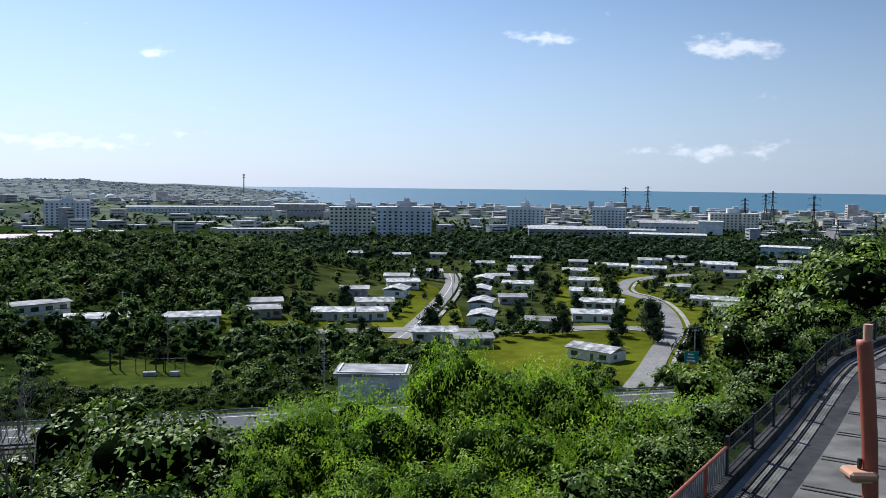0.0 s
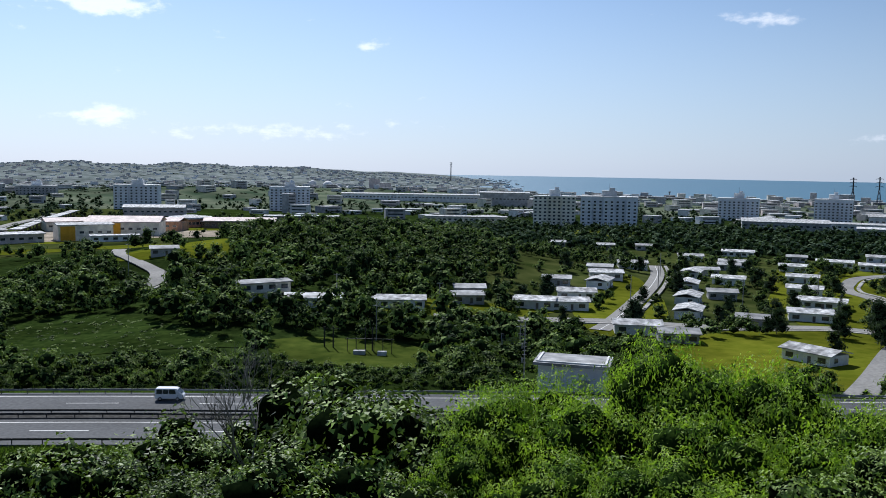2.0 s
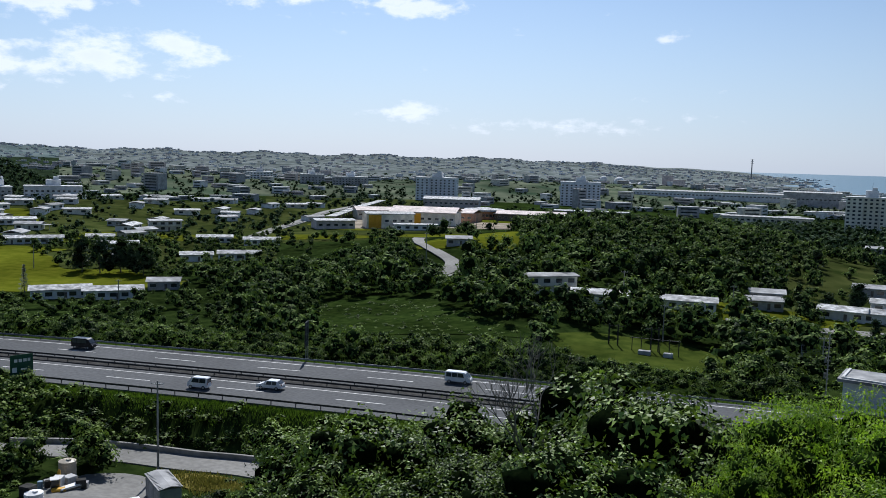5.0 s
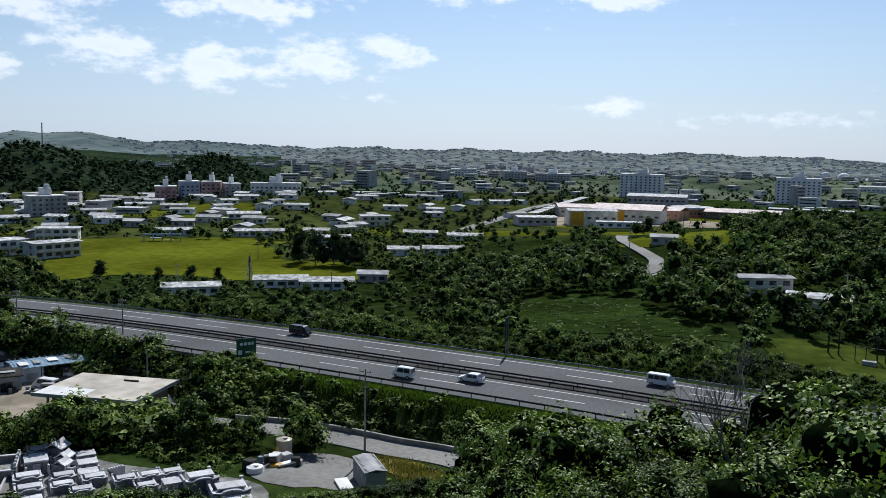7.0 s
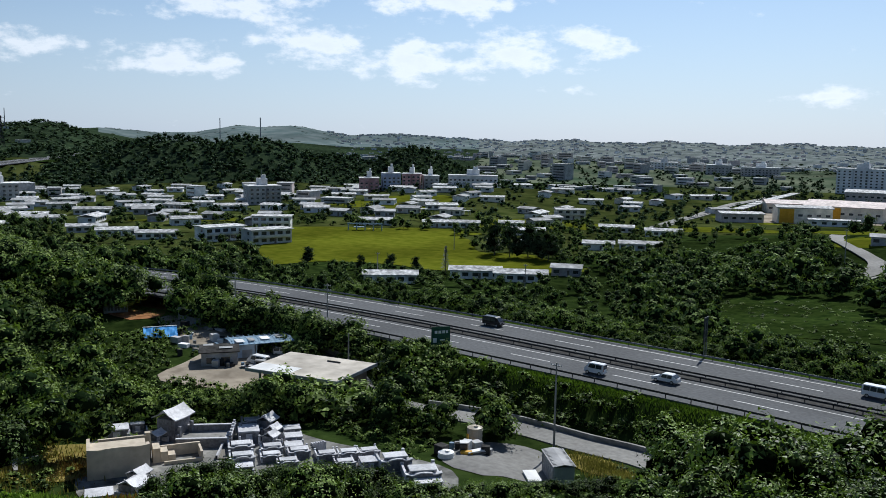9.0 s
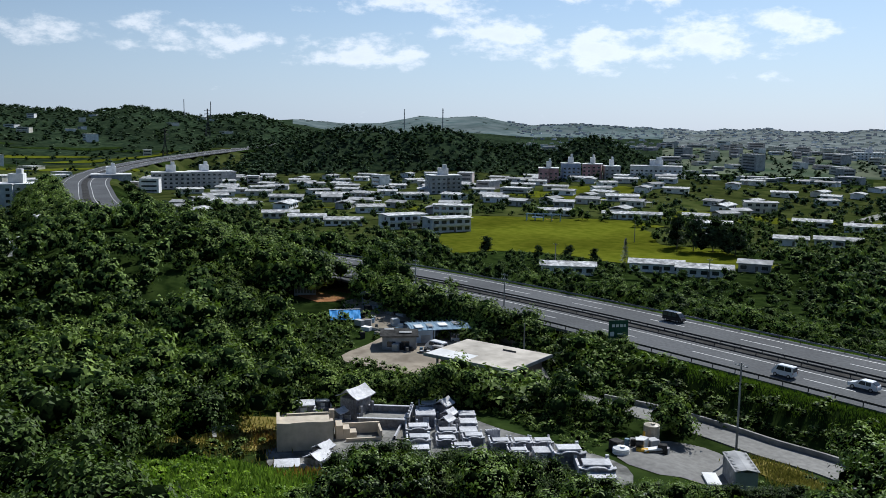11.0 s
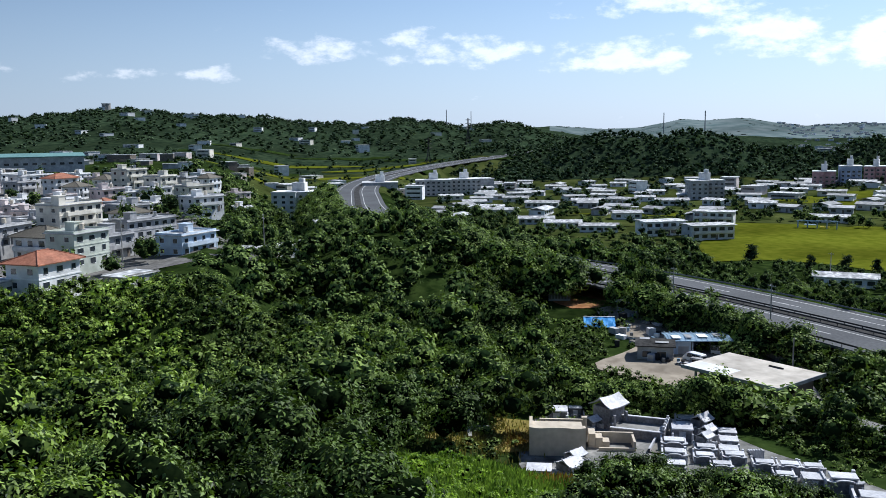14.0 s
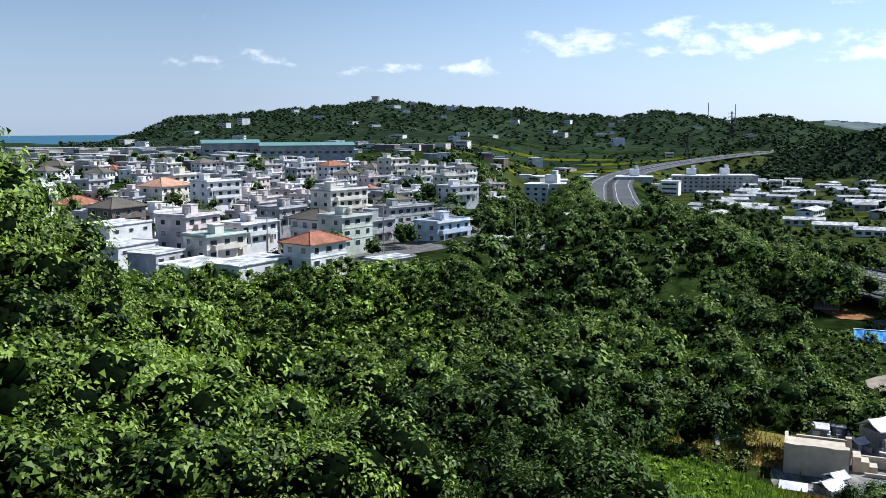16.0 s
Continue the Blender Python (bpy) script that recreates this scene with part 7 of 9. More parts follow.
for i in range(int((len(rail_line) - 2) / 2.8)):
    p, q = (Vector((*along(rail_line, 2.8 * (i + j), 0, 1.0)[:2], 0)) for j in (0, 1))
    h = along(rail_line, 2.8 * i, 0, 1.0)[2]
    part("post", boxes((p.x, p.y, WZ + 0.2, 0.14, 0.1, 1.14, 0.012, h)), DARK_STEEL, fence)
    bm = bmesh.new()
    for k in range(1, 24):
        c = p.lerp(q, k / 24)
        rod(bm, (c.x, c.y, WZ + 0.4), (c.x, c.y, WZ + 1.27), 0.005, 0.005, 3)
    for k in range(1, 8):
        zz = WZ + 0.4 + 0.87 * k / 8
        rod(bm, (p.x, p.y, zz), (q.x, q.y, zz), 0.005, 0.005, 3)
    part("mesh_panel", bm, DARK_STEEL, fence, "fine steel mesh panel")
red_line = FENCE_LINE[F0 - 11:F0 + 1]
rr_ = thing("red_railing", "rust-red steel railing with pale balusters", "railing")
bm = sweep(np.c_[red_line, np.full(len(red_line), WZ + 1.05)], 0.045, 10)
part("handrail", bm, RED_PAINT, rr_, "rust-red round handrail")
for i in range(len(red_line) - 1):
    for k in range(6):
        c = red_line[i] + (red_line[i + 1] - red_line[i]) * k / 6
        part("baluster", boxes((c[0], c[1], WZ + 0.3, 0.03, 0.03, 0.72)), STEEL, rr_)
    if i % 3 == 0:
        part("post", boxes((red_line[i][0], red_line[i][1], WZ + 0.2, 0.09, 0.09, 0.84)), RED_PAINT, rr_)

# red bent pipe of the look-out's own frame
pipe = thing("red_post", "thick rust-red bent steel pipe with bracket plate", "post")
turn_r = [heading(-25.95, -9.0), heading(-26.25, -12.0), heading(-26.5, -15.0), heading(-26.75, -19.5), heading(-26.9, -24.0)]
pts = [Vector((0, 0, EYE)) + d * (5.0 / math.hypot(d.x, d.y)) for d in turn_r] + [Vector((2.28, 4.46, 32.0)), Vector((2.28, 4.46, 28.6))]
spine = np.concatenate([[np.array(pts[0])], [np.array(p) for p in pts[1:]]])
fine_ = np.stack([np.interp(np.linspace(0, 6, 61), np.arange(7), spine[:, j]) for j in range(3)], -1)
for _ in range(6):
    fine_[1:-1] = (fine_[:-2] + 2 * fine_[1:-1] + fine_[2:]) / 4
bm = bmesh.new()
rings_ = []
for p in fine_:
    rings_.append([bm.verts.new((p[0] + 0.04 * math.cos(k * math.pi / 9), p[1] + 0.04 * math.sin(k * math.pi / 9), p[2])) for k in range(18)])
for a, b in zip(rings_, rings_[1:]):
    for k in range(18):
        bm.faces.new((a[k], a[(k + 1) % 18], b[(k + 1) % 18], b[k]))
bm.faces.new(rings_[0])
bm.faces.new(rings_[-1])
pm_ = part("pipe", bm, RED_PAINT, pipe)
for q in pm_.data.polygons:
    q.use_smooth = True
bm = bmesh.new()
rod(bm, pts[0] + Vector((0.015, 0, -0.03)), pts[0] + Vector((0.015, 0, 0.085)), 0.022, 0.022, 12)
part("cap_stub", bm, ROOF_ORANGE, pipe, "pale capped stub")
c = Vector((0, 0, EYE)) + heading(-26.0, -16.9) * 5.2
part("bracket_plate", boxes((c.x, c.y, c.z, 0.15, 0.15, 0.045), (c.x, c.y, c.z - 0.02, 0.11, 0.11, 0.02), bevel=0.015), ROOF_ORANGE, pipe, "salmon painted bracket plate")
bm = bmesh.new()
rod(bm, c + Vector((0, 0, 0.05)), c + Vector((0, 0, 0.1)), 0.012, 0.012, 8)
part("bolt", bm, DARK_STEEL, pipe)


# ---- poles, signs, pylons, masts ----
def utility_pole(x, y, h, turn, label="grey concrete utility pole with cross-arms", arms=1, lamp=False, z=None):
    t = thing("utility_pole", label, "pole", x, y, land1(x, y) if z is None else z, turn, "utility poles")
    bm = bmesh.new()
    rod(bm, (0, 0, -1), (0, 0, h), 0.17, 0.1, 10)
    part("shaft", bm, CONCRETE, t)
    for i in range(arms):
        arm = part("cross_arm", boxes((0, 0, h - 0.5 - 0.9 * i, 1.8, 0.1, 0.1)), STEEL, t)
        for s in (-0.8, -0.3, 0.3, 0.8):
            bm = bmesh.new()
            rod(bm, (s, 0, h - 0.4 - 0.9 * i), (s, 0, h - 0.18 - 0.9 * i), 0.05, 0.03, 6)
            part("insulator", bm, WHITE, arm)
    if lamp:
        part("lamp_arm", boxes((0.7, 0, h * 0.82, 1.4, 0.06, 0.06), (1.4, 0, h * 0.8, 0.4, 0.18, 0.12)), STEEL, t)
    return t


utility_pole(-90.2, 74.0, 12.3, 20, arms=1, z=-5.1)
utility_pole(-164, 73, 10, 30, arms=3, z=-3.0)
utility_pole(-187, 61, 10, 30, arms=2, z=-3.0)
utility_pole(-140, 66.5, 7, 30, arms=0, z=-5)
for x, y, h, n in ((-173, 262, 11, 1), (-222, 382, 11, 1), (-63, 196, 9, 1), (-27, 186, 9, 1), (54, 186, 12, 1), (76, 306, 11, 1), (3, 330, 10, 0), (-6, 290, 10, 0), (4, 372, 10, 0), (-205, 155, 9, 1),
                   (-248, 128, 9, 1), (-300, 190, 9, 0), (-238, -36, 12, 2), (-212, -66, 11, 2), (-190, -88, 11, 2), (-230, -112, 11, 2), (-252, -120, 11, 2), (-270, -100, 11, 2), (-206, -122, 11, 2),
                   (-60, 247, 9, 1), (-88, 236, 9, 1), (30, 300, 10, 1), (60, 340, 10, 1), (-290, -140, 11, 2), (-320, -110, 11, 2)):
    utility_pole(x, y, h, 25, arms=n)
steel_pole = thing("aerial_mast", "thin steel ladder mast with small antennas", "mast", -21.5, 143 + 11, -0.6)
bm = bmesh.new()
rod(bm, (0, 0, 0), (0, 0, 10.5), 0.12, 0.09, 8)
for i in range(10):
    rod(bm, (-0.35, 0, 3 + 0.75 * i), (0.35, 0, 3 + 0.75 * i), 0.04, 0.04, 5)
part("shaft", bm, STEEL, steel_pole)
part("antenna", boxes((-0.4, 0, 5.6, 0.3, 0.2, 0.9), (-0.4, 0, 3.0, 0.3, 0.2, 0.9)), STEEL, steel_pole)


def road_sign(x, u, w, h, z, label, mat, bars, turn=0.0, name="road_sign", posts=2, back=False):
    px, py, pz, _ = hw_at(x, u)
    t = thing(name, label, "road sign", px, py, pz, turn)
    part("panel", boxes((0, 0, z, w, 0.08, h), bevel=0.02), mat, t, "painted sign panel")
    for i in range(posts):
        s = 0 if posts == 1 else (-1, 1)[i]
        bm = bmesh.new()
        rod(bm, (s * w * 0.3, 0.12, -1.2), (s * w * 0.3, 0.12, z + h), 0.09, 0.09, 8)
        part("post", bm, STEEL, t)
    for bx, bz, bw, bh in bars:
        part("lettering_bar", boxes((bx, -0.05, z + bz, bw, 0.02, bh)), DARK_STEEL if mat == SIGN_YELLOW else WHITE, t, "plain bar in place of lettering")
    for k in range(3 if back else 0):
        part("stiffener", boxes((0, 0.07, z + h * (0.2 + 0.3 * k), w * 0.95, 0.06, 0.08)), STEEL, t)
    return t


# backlit shade of this sign is put into its green
road_sign(-132.3, 14.4, 3.5, 3.2, 1.2, "green highway direction sign on posts, darkened as if backlit", SIGN_GREEN, ((-0.9, 2.0, 0.5, 0.5), (-0.2, 2.0, 0.5, 0.5), (0.5, 2.0, 0.5, 0.5), (1.1, 2.0, 0.4, 0.5), (-1.1, 0.4, 0.7, 0.8), (0.3, 0.7, 0.9, 0.25)), turn=78, posts=1)
road_sign(-98.5, -15.2, 2.2, 4.6, 2.4, "tall narrow highway sign seen from its grey back", DARK_STEEL, (), turn=296, back=True)
gx_ = thing("street_sign", "green and yellow sign boards on a steel post", "road sign", 43.2, 150.5, land1(43.2, 150.5) + 1.5, -16)
part("green_board", boxes((0, 0, 4.9, 2.4, 0.08, 2.2), bevel=0.02), material("bright green sign sheet", (0.01, 0.25, 0.2), (0.02, 0.3, 0.24), 0.5), gx_, "green board")
part("yellow_board", boxes((0.05, 0, 2.4, 2.2, 0.08, 2.3), bevel=0.02), SIGN_YELLOW, gx_, "yellow board")
for i in range(3):
    part("lettering_bar", boxes((-0.1, -0.06, 5.3 + 0.55 * i, 1.4 - 0.2 * i, 0.03, 0.25)), WHITE, gx_, "plain bar in place of lettering")
    part("lettering_bar", boxes((0.05, -0.06, 2.75 + 0.6 * i, 1.7, 0.03, 0.28)), DARK_STEEL, gx_, "plain bar in place of lettering")
bm = bmesh.new()
rod(bm, (0, 0.12, -2.6), (0, 0.12, 7.1), 0.09, 0.09, 8)
part("post", bm, STEEL, gx_)


def pylon(az, r, h, base=7.0, z=None):
    x, y = -math.sin(radians(az)) * r, math.cos(radians(az)) * r
    t = thing("pylon", "grey steel lattice power pylon", "pylon", x, y, land1(x, y) if z is None else z, az + 15, "power pylons")
    k = r / 700
    bm = bmesh.new()
    lev = [0, 0.22, 0.4, 0.55, 0.68, 0.8, 0.9, 1.0]
    wid = [base * (1 - 0.86 * min(1, l / 0.62)) if l < 0.62 else base * 0.13 for l in lev]
    cor = [[Vector((sx * w / 2, sy * w / 2, l * h)) for sx, sy in ((-1, -1), (1, -1), (1, 1), (-1, 1))] for l, w in zip(lev, wid)]
    for a, b in zip(cor, cor[1:]):
        for i in range(4):
            rod(bm, a[i], b[i], 0.16 * k, 0.16 * k, 4)
            rod(bm, a[i], b[(i + 1) % 4], 0.09 * k, 0.09 * k, 3)
            rod(bm, a[(i + 1) % 4], b[i], 0.09 * k, 0.09 * k, 3)
    part("lattice", bm, DARK_STEEL, t)
    for f in (0.7, 0.82, 0.94):
        bm = bmesh.new()
        for s in (-1, 1):
            rod(bm, (0, 0, f * h + 1.0), (s * h * 0.11, 0, f * h), 0.12 * k, 0.08 * k, 4)
            rod(bm, (0, 0, f * h - 0.4), (s * h * 0.11, 0, f * h), 0.12 * k, 0.08 * k, 4)
            rod(bm, (s * h * 0.11, 0, f * h), (s * h * 0.11, 0, f * h - 1.6), 0.1 * k, 0.1 * k, 4)
        part("cross_arm", bm, DARK_STEEL, t)
    SITES.append((x, y, 4))


pylon(-22.85, 700, 40)
pylon(-24.2, 720, 22)
pylon(-20.5, 1000, 40)
pylon(-20.1, 1040, 36)
pylon(-18.9, 925, 33)
pylon(-26.25, 665, 26)
pylon(-13.0, 1350, 44)
pylon(-11.6, 1400, 42)
pylon(87.8, 885, 34)
pylon(85.2, 1250, 40)


def mast(az, r, top, label="thin red and white radio mast", rad=0.9):
    x, y = -math.sin(radians(az)) * r, math.cos(radians(az)) * r
    z0 = land1(x, y)
    t = thing("radio_mast", label, "mast", x, y, z0)
    bm = bmesh.new()
    rod(bm, (0, 0, -3), (0, 0, top - z0), rad, rad * 0.7, 6)
    part("shaft", bm, STEEL, t)
    bm = bmesh.new()
    for f in (0.8, 0.9, 0.97):
        rod(bm, (-rad * 2, 0, (top - z0) * f), (rad * 2, 0, (top - z0) * f), rad * 0.5, rad * 0.5, 5)
    part("aerial", bm, STEEL, t)


mast(13.05, 2700, 58, "tall thin grey chimney stack", 2.0)
mast(72.75, 2450, 37 + 2450 * 0.0192, rad=1.5)
mast(70.25, 2450, 37 + 2450 * 0.0205, rad=1.8)
mast(86.6, 1560, 37 + 1560 * 0.026, rad=0.8)
mast(85.0, 1560, 37 + 1560 * 0.024, rad=0.8)
mast(-1.0, 1500, 6, rad=0.9)
wtw = thing("water_tower", "pale concrete water tower on the ridge", "water tower", *[c_ for c_ in (-math.sin(radians(107.7)) * 1650, math.cos(radians(107.7)) * 1650)], land1(-math.sin(radians(107.7)) * 1650, math.cos(radians(107.7)) * 1650))
bm = bmesh.new()
rod(bm, (0, 0, -3), (0, 0, 12), 7.5, 7.5, 14)
rod(bm, (0, 0, 12), (0, 0, 13), 8.2, 8.2, 14)
part("drum", bm, CONCRETE, wtw)
for az, el, r, rad in ((21.05, -1.25, 1500, 9.5), (20.55, -1.5, 1480, 9.0), (19.6, -1.5, 1500, 9.5), (22.05, -1.1, 1700, 7.0)):
    x, y = -math.sin(radians(az)) * r, math.cos(radians(az)) * r
    z0 = EYE + r * math.tan(radians(el))
    t = thing("radome", "white panelled spherical radome", "radome", x, y, z0, 0, "radomes")
    bm = bmesh.new()
    bmesh.ops.create_icosphere(bm, subdivisions=3, radius=rad)
    part("shell", bm, WHITE, t)
    bm = bmesh.new()
    rod(bm, (0, 0, -rad - 16), (0, 0, -rad * 0.6), rad * 0.8, rad * 0.8, 14)
    part("base", bm, GREYWALL, t)

# playground by the field
pg = thing("play_frame", "blue metal playground frame by the field", "playground", -374, 186, land1(-374, 186), 60)
for i in range(5):
    for q in (0, 3):
        part("post", boxes((-8 + 4 * i, q, -0.5, 0.35, 0.35, 4.0)), BLUE_ROOF, pg)
part("top_bar", boxes((0, 0, 3.3, 17, 0.3, 0.3), (0, 3, 3.3, 17, 0.3, 0.3)), BLUE_ROOF, pg)
part("deck", boxes((-3, 1.5, 1.6, 5, 3, 0.3)), BLUE_ROOF, pg)
part("slide", boxes((3, 1.5, 0.8, 4, 1, 0.2)), SIGN_YELLOW, pg)
# small football goal and equipment on the lawn beyond the road
goal = thing("ball_stop_net", "grey net frame on the lawn edge", "net", -31.5, 203, land1(-31.5, 203), 20)
bm = bmesh.new()
for a, b in (((-2.5, 0, 0), (-2.5, 0, 4)), ((2.5, 0, 0), (2.5, 0, 4)), ((-2.5, 0, 4), (2.5, 0, 4)), ((-2.5, -3, 0), (-2.5, 0, 4)), ((2.5, -3, 0), (2.5, 0, 4))):
    rod(bm, a, b, 0.09, 0.09, 6)
for i in range(1, 10):
    rod(bm, (-2.5 + 0.5 * i, 0, 0), (-2.5 + 0.5 * i, 0, 4), 0.025, 0.025, 4)
    rod(bm, (-2.5, 0, 0.4 * i), (2.5, 0, 0.4 * i), 0.025, 0.025, 4)
part("net_frame", bm, STEEL, goal)
sub = thing("substation", "small fenced pale substation with poles", "substation", -60, 181, land1(-60, 181), 12)
part("cabinet", boxes((-2, 0, -0.4, 2.6, 1.4, 1.5), (3, 0.4, -0.4, 2.0, 1.3, 1.3), bevel=0.05), GREYWALL, sub)
for i in range(6):
    part("post", boxes((-5 + 2 * i, 2.2, -0.5, 0.16, 0.16, 4.0)), DARK_STEEL, sub)
part("busbar", boxes((0, 2.2, 3.2, 11, 0.12, 0.12)), DARK_STEEL, sub)
for dx in (-10.5, -8.5, -1.2, 0.4):
    part("pole", boxes((dx, 4.5, -0.5, 0.28, 0.28, 6.0), (dx, 4.5, 5.0, 2.4, 0.12, 0.12)), CONC_DARK, sub)


# slope below the look-out: trees one by one where they stand nearest
xs, ys, rg = scatter(1, -34, 134, 35, 64, 4.7)
keep = ~open_ground(xs, ys)
zs = land(xs, ys)
for i in np.flatnonzero(keep):
    r, az = math.hypot(xs[i], ys[i]), math.degrees(math.atan2(-xs[i], ys[i]))
    s = rg.uniform(0.75, 1.35) * (0.5 if az < -14 else 0.62 if 60 < az < 80 and r > 46 else 0.8 if 44 < az < 73 else 1.0)
    if -12.5 < az < 12.5 and 30 < r < 64 or 68 < az < 91.5:
        continue
    # bearing picks leaves toned for shade, for sun, or plain
    put_tree(near_shade_me if 91 < az < 107 else near_sun_me if az > 112 or az < -12 else near_me, int(rg.integers(9)), xs[i], ys[i], zs[i] - 0.8, s, rg.uniform(0, 360), "glossy dark-green broadleaf tree on the slope")
# feathery trees in front: bearing, distance, elevation of the top, width
for i, (t_az, t_r, t_el, t_w) in enumerate(((-0.4, 60, -10.9, 0.85), (-3.0, 59, -11.6, 1.0), (-7.0, 60, -11.6, 1.0), (4.6, 58, -13.9, 0.9), (-10.6, 59, -12.4, 0.95), (7.4, 57, -14.0, 0.95), (10.2, 55, -14.9, 0.8), (12.3, 49, -17.2, 0.7), (-13.6, 54, -13.8, 0.9), (-16.6, 56, -13.4, 0.9), (-19.2, 56, -12.4, 0.85), (-12.0, 46, -16.6, 0.75),
                                            (9.3, 52, -15.3, 0.9), (2.6, 48, -14.6, 0.9), (-4.6, 47, -15.0, 0.9), (-9.0, 46, -16.4, 0.8), (6.6, 42, -18.2, 0.75), (-1.0, 40, -18.0, 0.75), (-7.0, 38, -19.4, 0.7))):
    x, y = -math.sin(radians(t_az)) * t_r, math.cos(radians(t_az)) * t_r
    g = land1(x, y) - 0.5
    put_tree(light_me, i, x, y, g, t_w, 77 * i, "feathery light-green slope tree in full leaf", "acacia", (EYE + t_r * math.tan(radians(t_el)) - g) / 9.2)

wood, wood_shade, wood_sun, wood_far = Wood(MID_T), Wood(MID_T), Wood(MID_T), Wood(MID_FAR_T)
wood_rim, scrub_rim = Wood(MID_FAR_T), Wood(SHRUB_T)
xs, ys, rg = scatter(2, -34, 134, 64, 175, 5.5)
az = np.degrees(np.arctan2(-xs, ys))
d, i_ = nearest(HIGHWAY[::2], xs, ys)
t_ = np.gradient(HIGHWAY[::2, :2], axis=0)
beyond = ((xs - HIGHWAY[::2][i_, 0]) * -t_[i_, 1] + (ys - HIGHWAY[::2][i_, 1]) * t_[i_, 0]) < 0
bank = (~beyond) & (d < 29) & (az > 26) & (az < 61)
keep = ~open_ground(xs, ys) & ~(bank & (d < 18.5))
zs = land(xs, ys)
room = clear_height(xs, ys, zs)
for i in np.flatnonzero(keep):
    rr_i = math.hypot(xs[i], ys[i])
    if 80 < az[i] < 91.5 and rr_i < 99 or 76.5 < az[i] < 81 and 82 < rr_i < 101:
        continue
    tall = 0.32 if bank[i] else 0.62 if d[i] < 26 and beyond[i] else 1.0
    if 44 < az[i] < 73 and rr_i < 104 and not bank[i]:
        tall = (1.02 if 61 < az[i] < 69 and rr_i > 71 else 0.8 if az[i] > 61 else 0.6) if rr_i < 86 else 0.25
    if 64 < az[i] < 77 and 112 < rr_i < 182 and d[i] > 24:
        tall = 0.36
    if az[i] > 78:
        tall *= 1.15
    if 17 < az[i] < 36.5 and rr_i > 76 and not beyond[i]:
        tall = 0.66
    if 11.5 < az[i] < 36 and 66 < rr_i < 92 and not beyond[i]:
        tall = 1.4 if az[i] > 15 else 1.2
    if 73 <= az[i] < 82 and 78 < rr_i < 103:
        tall = 0.3
    if 75.5 < az[i] < 81 and 138 < rr_i < 206:
        tall *= 0.4
    if 71 < az[i] < 81 and rr_i > 160:
        tall *= 0.6
    if az[i] > 97.5 and rr_i > 122:
        tall *= 0.85 if rr_i < 142 else 0.62
    s = (rg.uniform(0.72, 1.5) if tall >= 1 else rg.uniform(0.8, 1.2)) * tall
    s *= 1 + 0.28 * math.sin(xs[i] * 0.19 + 1) * math.sin(ys[i] * 0.17 + 0.5)
    s = min(s, room[i] / 6.2)
    if s < 0.2:
        continue
    # woods take the shade-toned or sun-toned leaves by bearing
    (wood_rim if rr_i > 108 and az[i] > 104 else wood_far if rr_i > 108 else wood_shade if 82 < az[i] < 108 else wood_sun if az[i] > 109 or az[i] < 8 else wood).add(xs[i], ys[i], zs[i] - 0.7, s, rg.uniform(0, 6.28), int(rg.integers(9)))
def off_houses(x, y):
    ok = np.ones(len(x), bool)
    for a, b, c in SITES:
        if math.hypot(a, b) < 260:
            ok &= np.hypot(x - a, y - b) > c - 1.0
    return ok


# low scrub on the bank, the meadow and the clearings
scrub = Wood(SHRUB_T)
xs2, ys2, rg = scatter(31, 26, 64, 80, 175, 2.1)
d2, i2 = nearest(HIGHWAY[::2], xs2, ys2)
far2 = ((xs2 - HIGHWAY[::2][i2, 0]) * -t_[i2, 1] + (ys2 - HIGHWAY[::2][i2, 1]) * t_[i2, 0]) < 0
k2 = (~far2) & (d2 > 16.5) & (d2 < 29) & (nearest(SIDE_ROAD, xs2, ys2)[0] > 4.0)
z2 = land(xs2, ys2)
for i in np.flatnonzero(k2):
    s = rg.uniform(0.28, 0.62)
    scrub.add(xs2[i], ys2[i], z2[i] - 0.35, s, rg.uniform(0, 6.28), int(rg.integers(9)), s * 0.75)
xs2, ys2, rg = scatter(32, 16, 46, 160, 250, 2.4)
k2 = inside(MEADOW_AREA, xs2, ys2) & (rg.random(len(xs2)) < 0.7)
z2 = land(xs2, ys2)
for i in np.flatnonzero(k2):
    s = rg.uniform(0.12, 0.34)
    scrub.add(xs2[i], ys2[i], z2[i] - 0.45, s, rg.uniform(0, 6.28), int(rg.integers(9)), s * 0.6)
xs2, ys2, rg = scatter(33, 44, 90, 70, 112, 2.6)
k2 = (nearest(SIDE_ROAD, xs2, ys2)[0] > 4.0) & (rg.random(len(xs2)) < 0.55)
for cx, cy, cr in ((-105, 36, 12), (-97, 44, 7), (-87, 51, 6), (-104, 22, 8), (-88, 64, 8.5)):
    k2 &= np.hypot(xs2 - cx, ys2 - cy) > cr
z2 = land(xs2, ys2)
for i in np.flatnonzero(k2):
    s = rg.uniform(0.16, 0.34)
    scrub.add(xs2[i], ys2[i], z2[i] - 0.4, s, rg.uniform(0, 6.28), int(rg.integers(9)), s * 0.7)
xs2, ys2, rg = scatter(34, 58, 81, 108, 152, 2.3)
k2 = (nearest(SIDE_ROAD, xs2, ys2)[0] > 4.0) & ~inside(YARD, xs2, ys2) & (np.hypot(xs2 + 133, ys2 - 56.5) > 10.5)
for cx, cy, cr in ((-105, 36, 12), (-97, 44, 7), (-87, 51, 6), (-104, 22, 8), (-88, 64, 8.5), (-112, 33, 8), (-117, 29, 4)):
    k2 &= np.hypot(xs2 - cx, ys2 - cy) > cr
z2 = land(xs2, ys2)
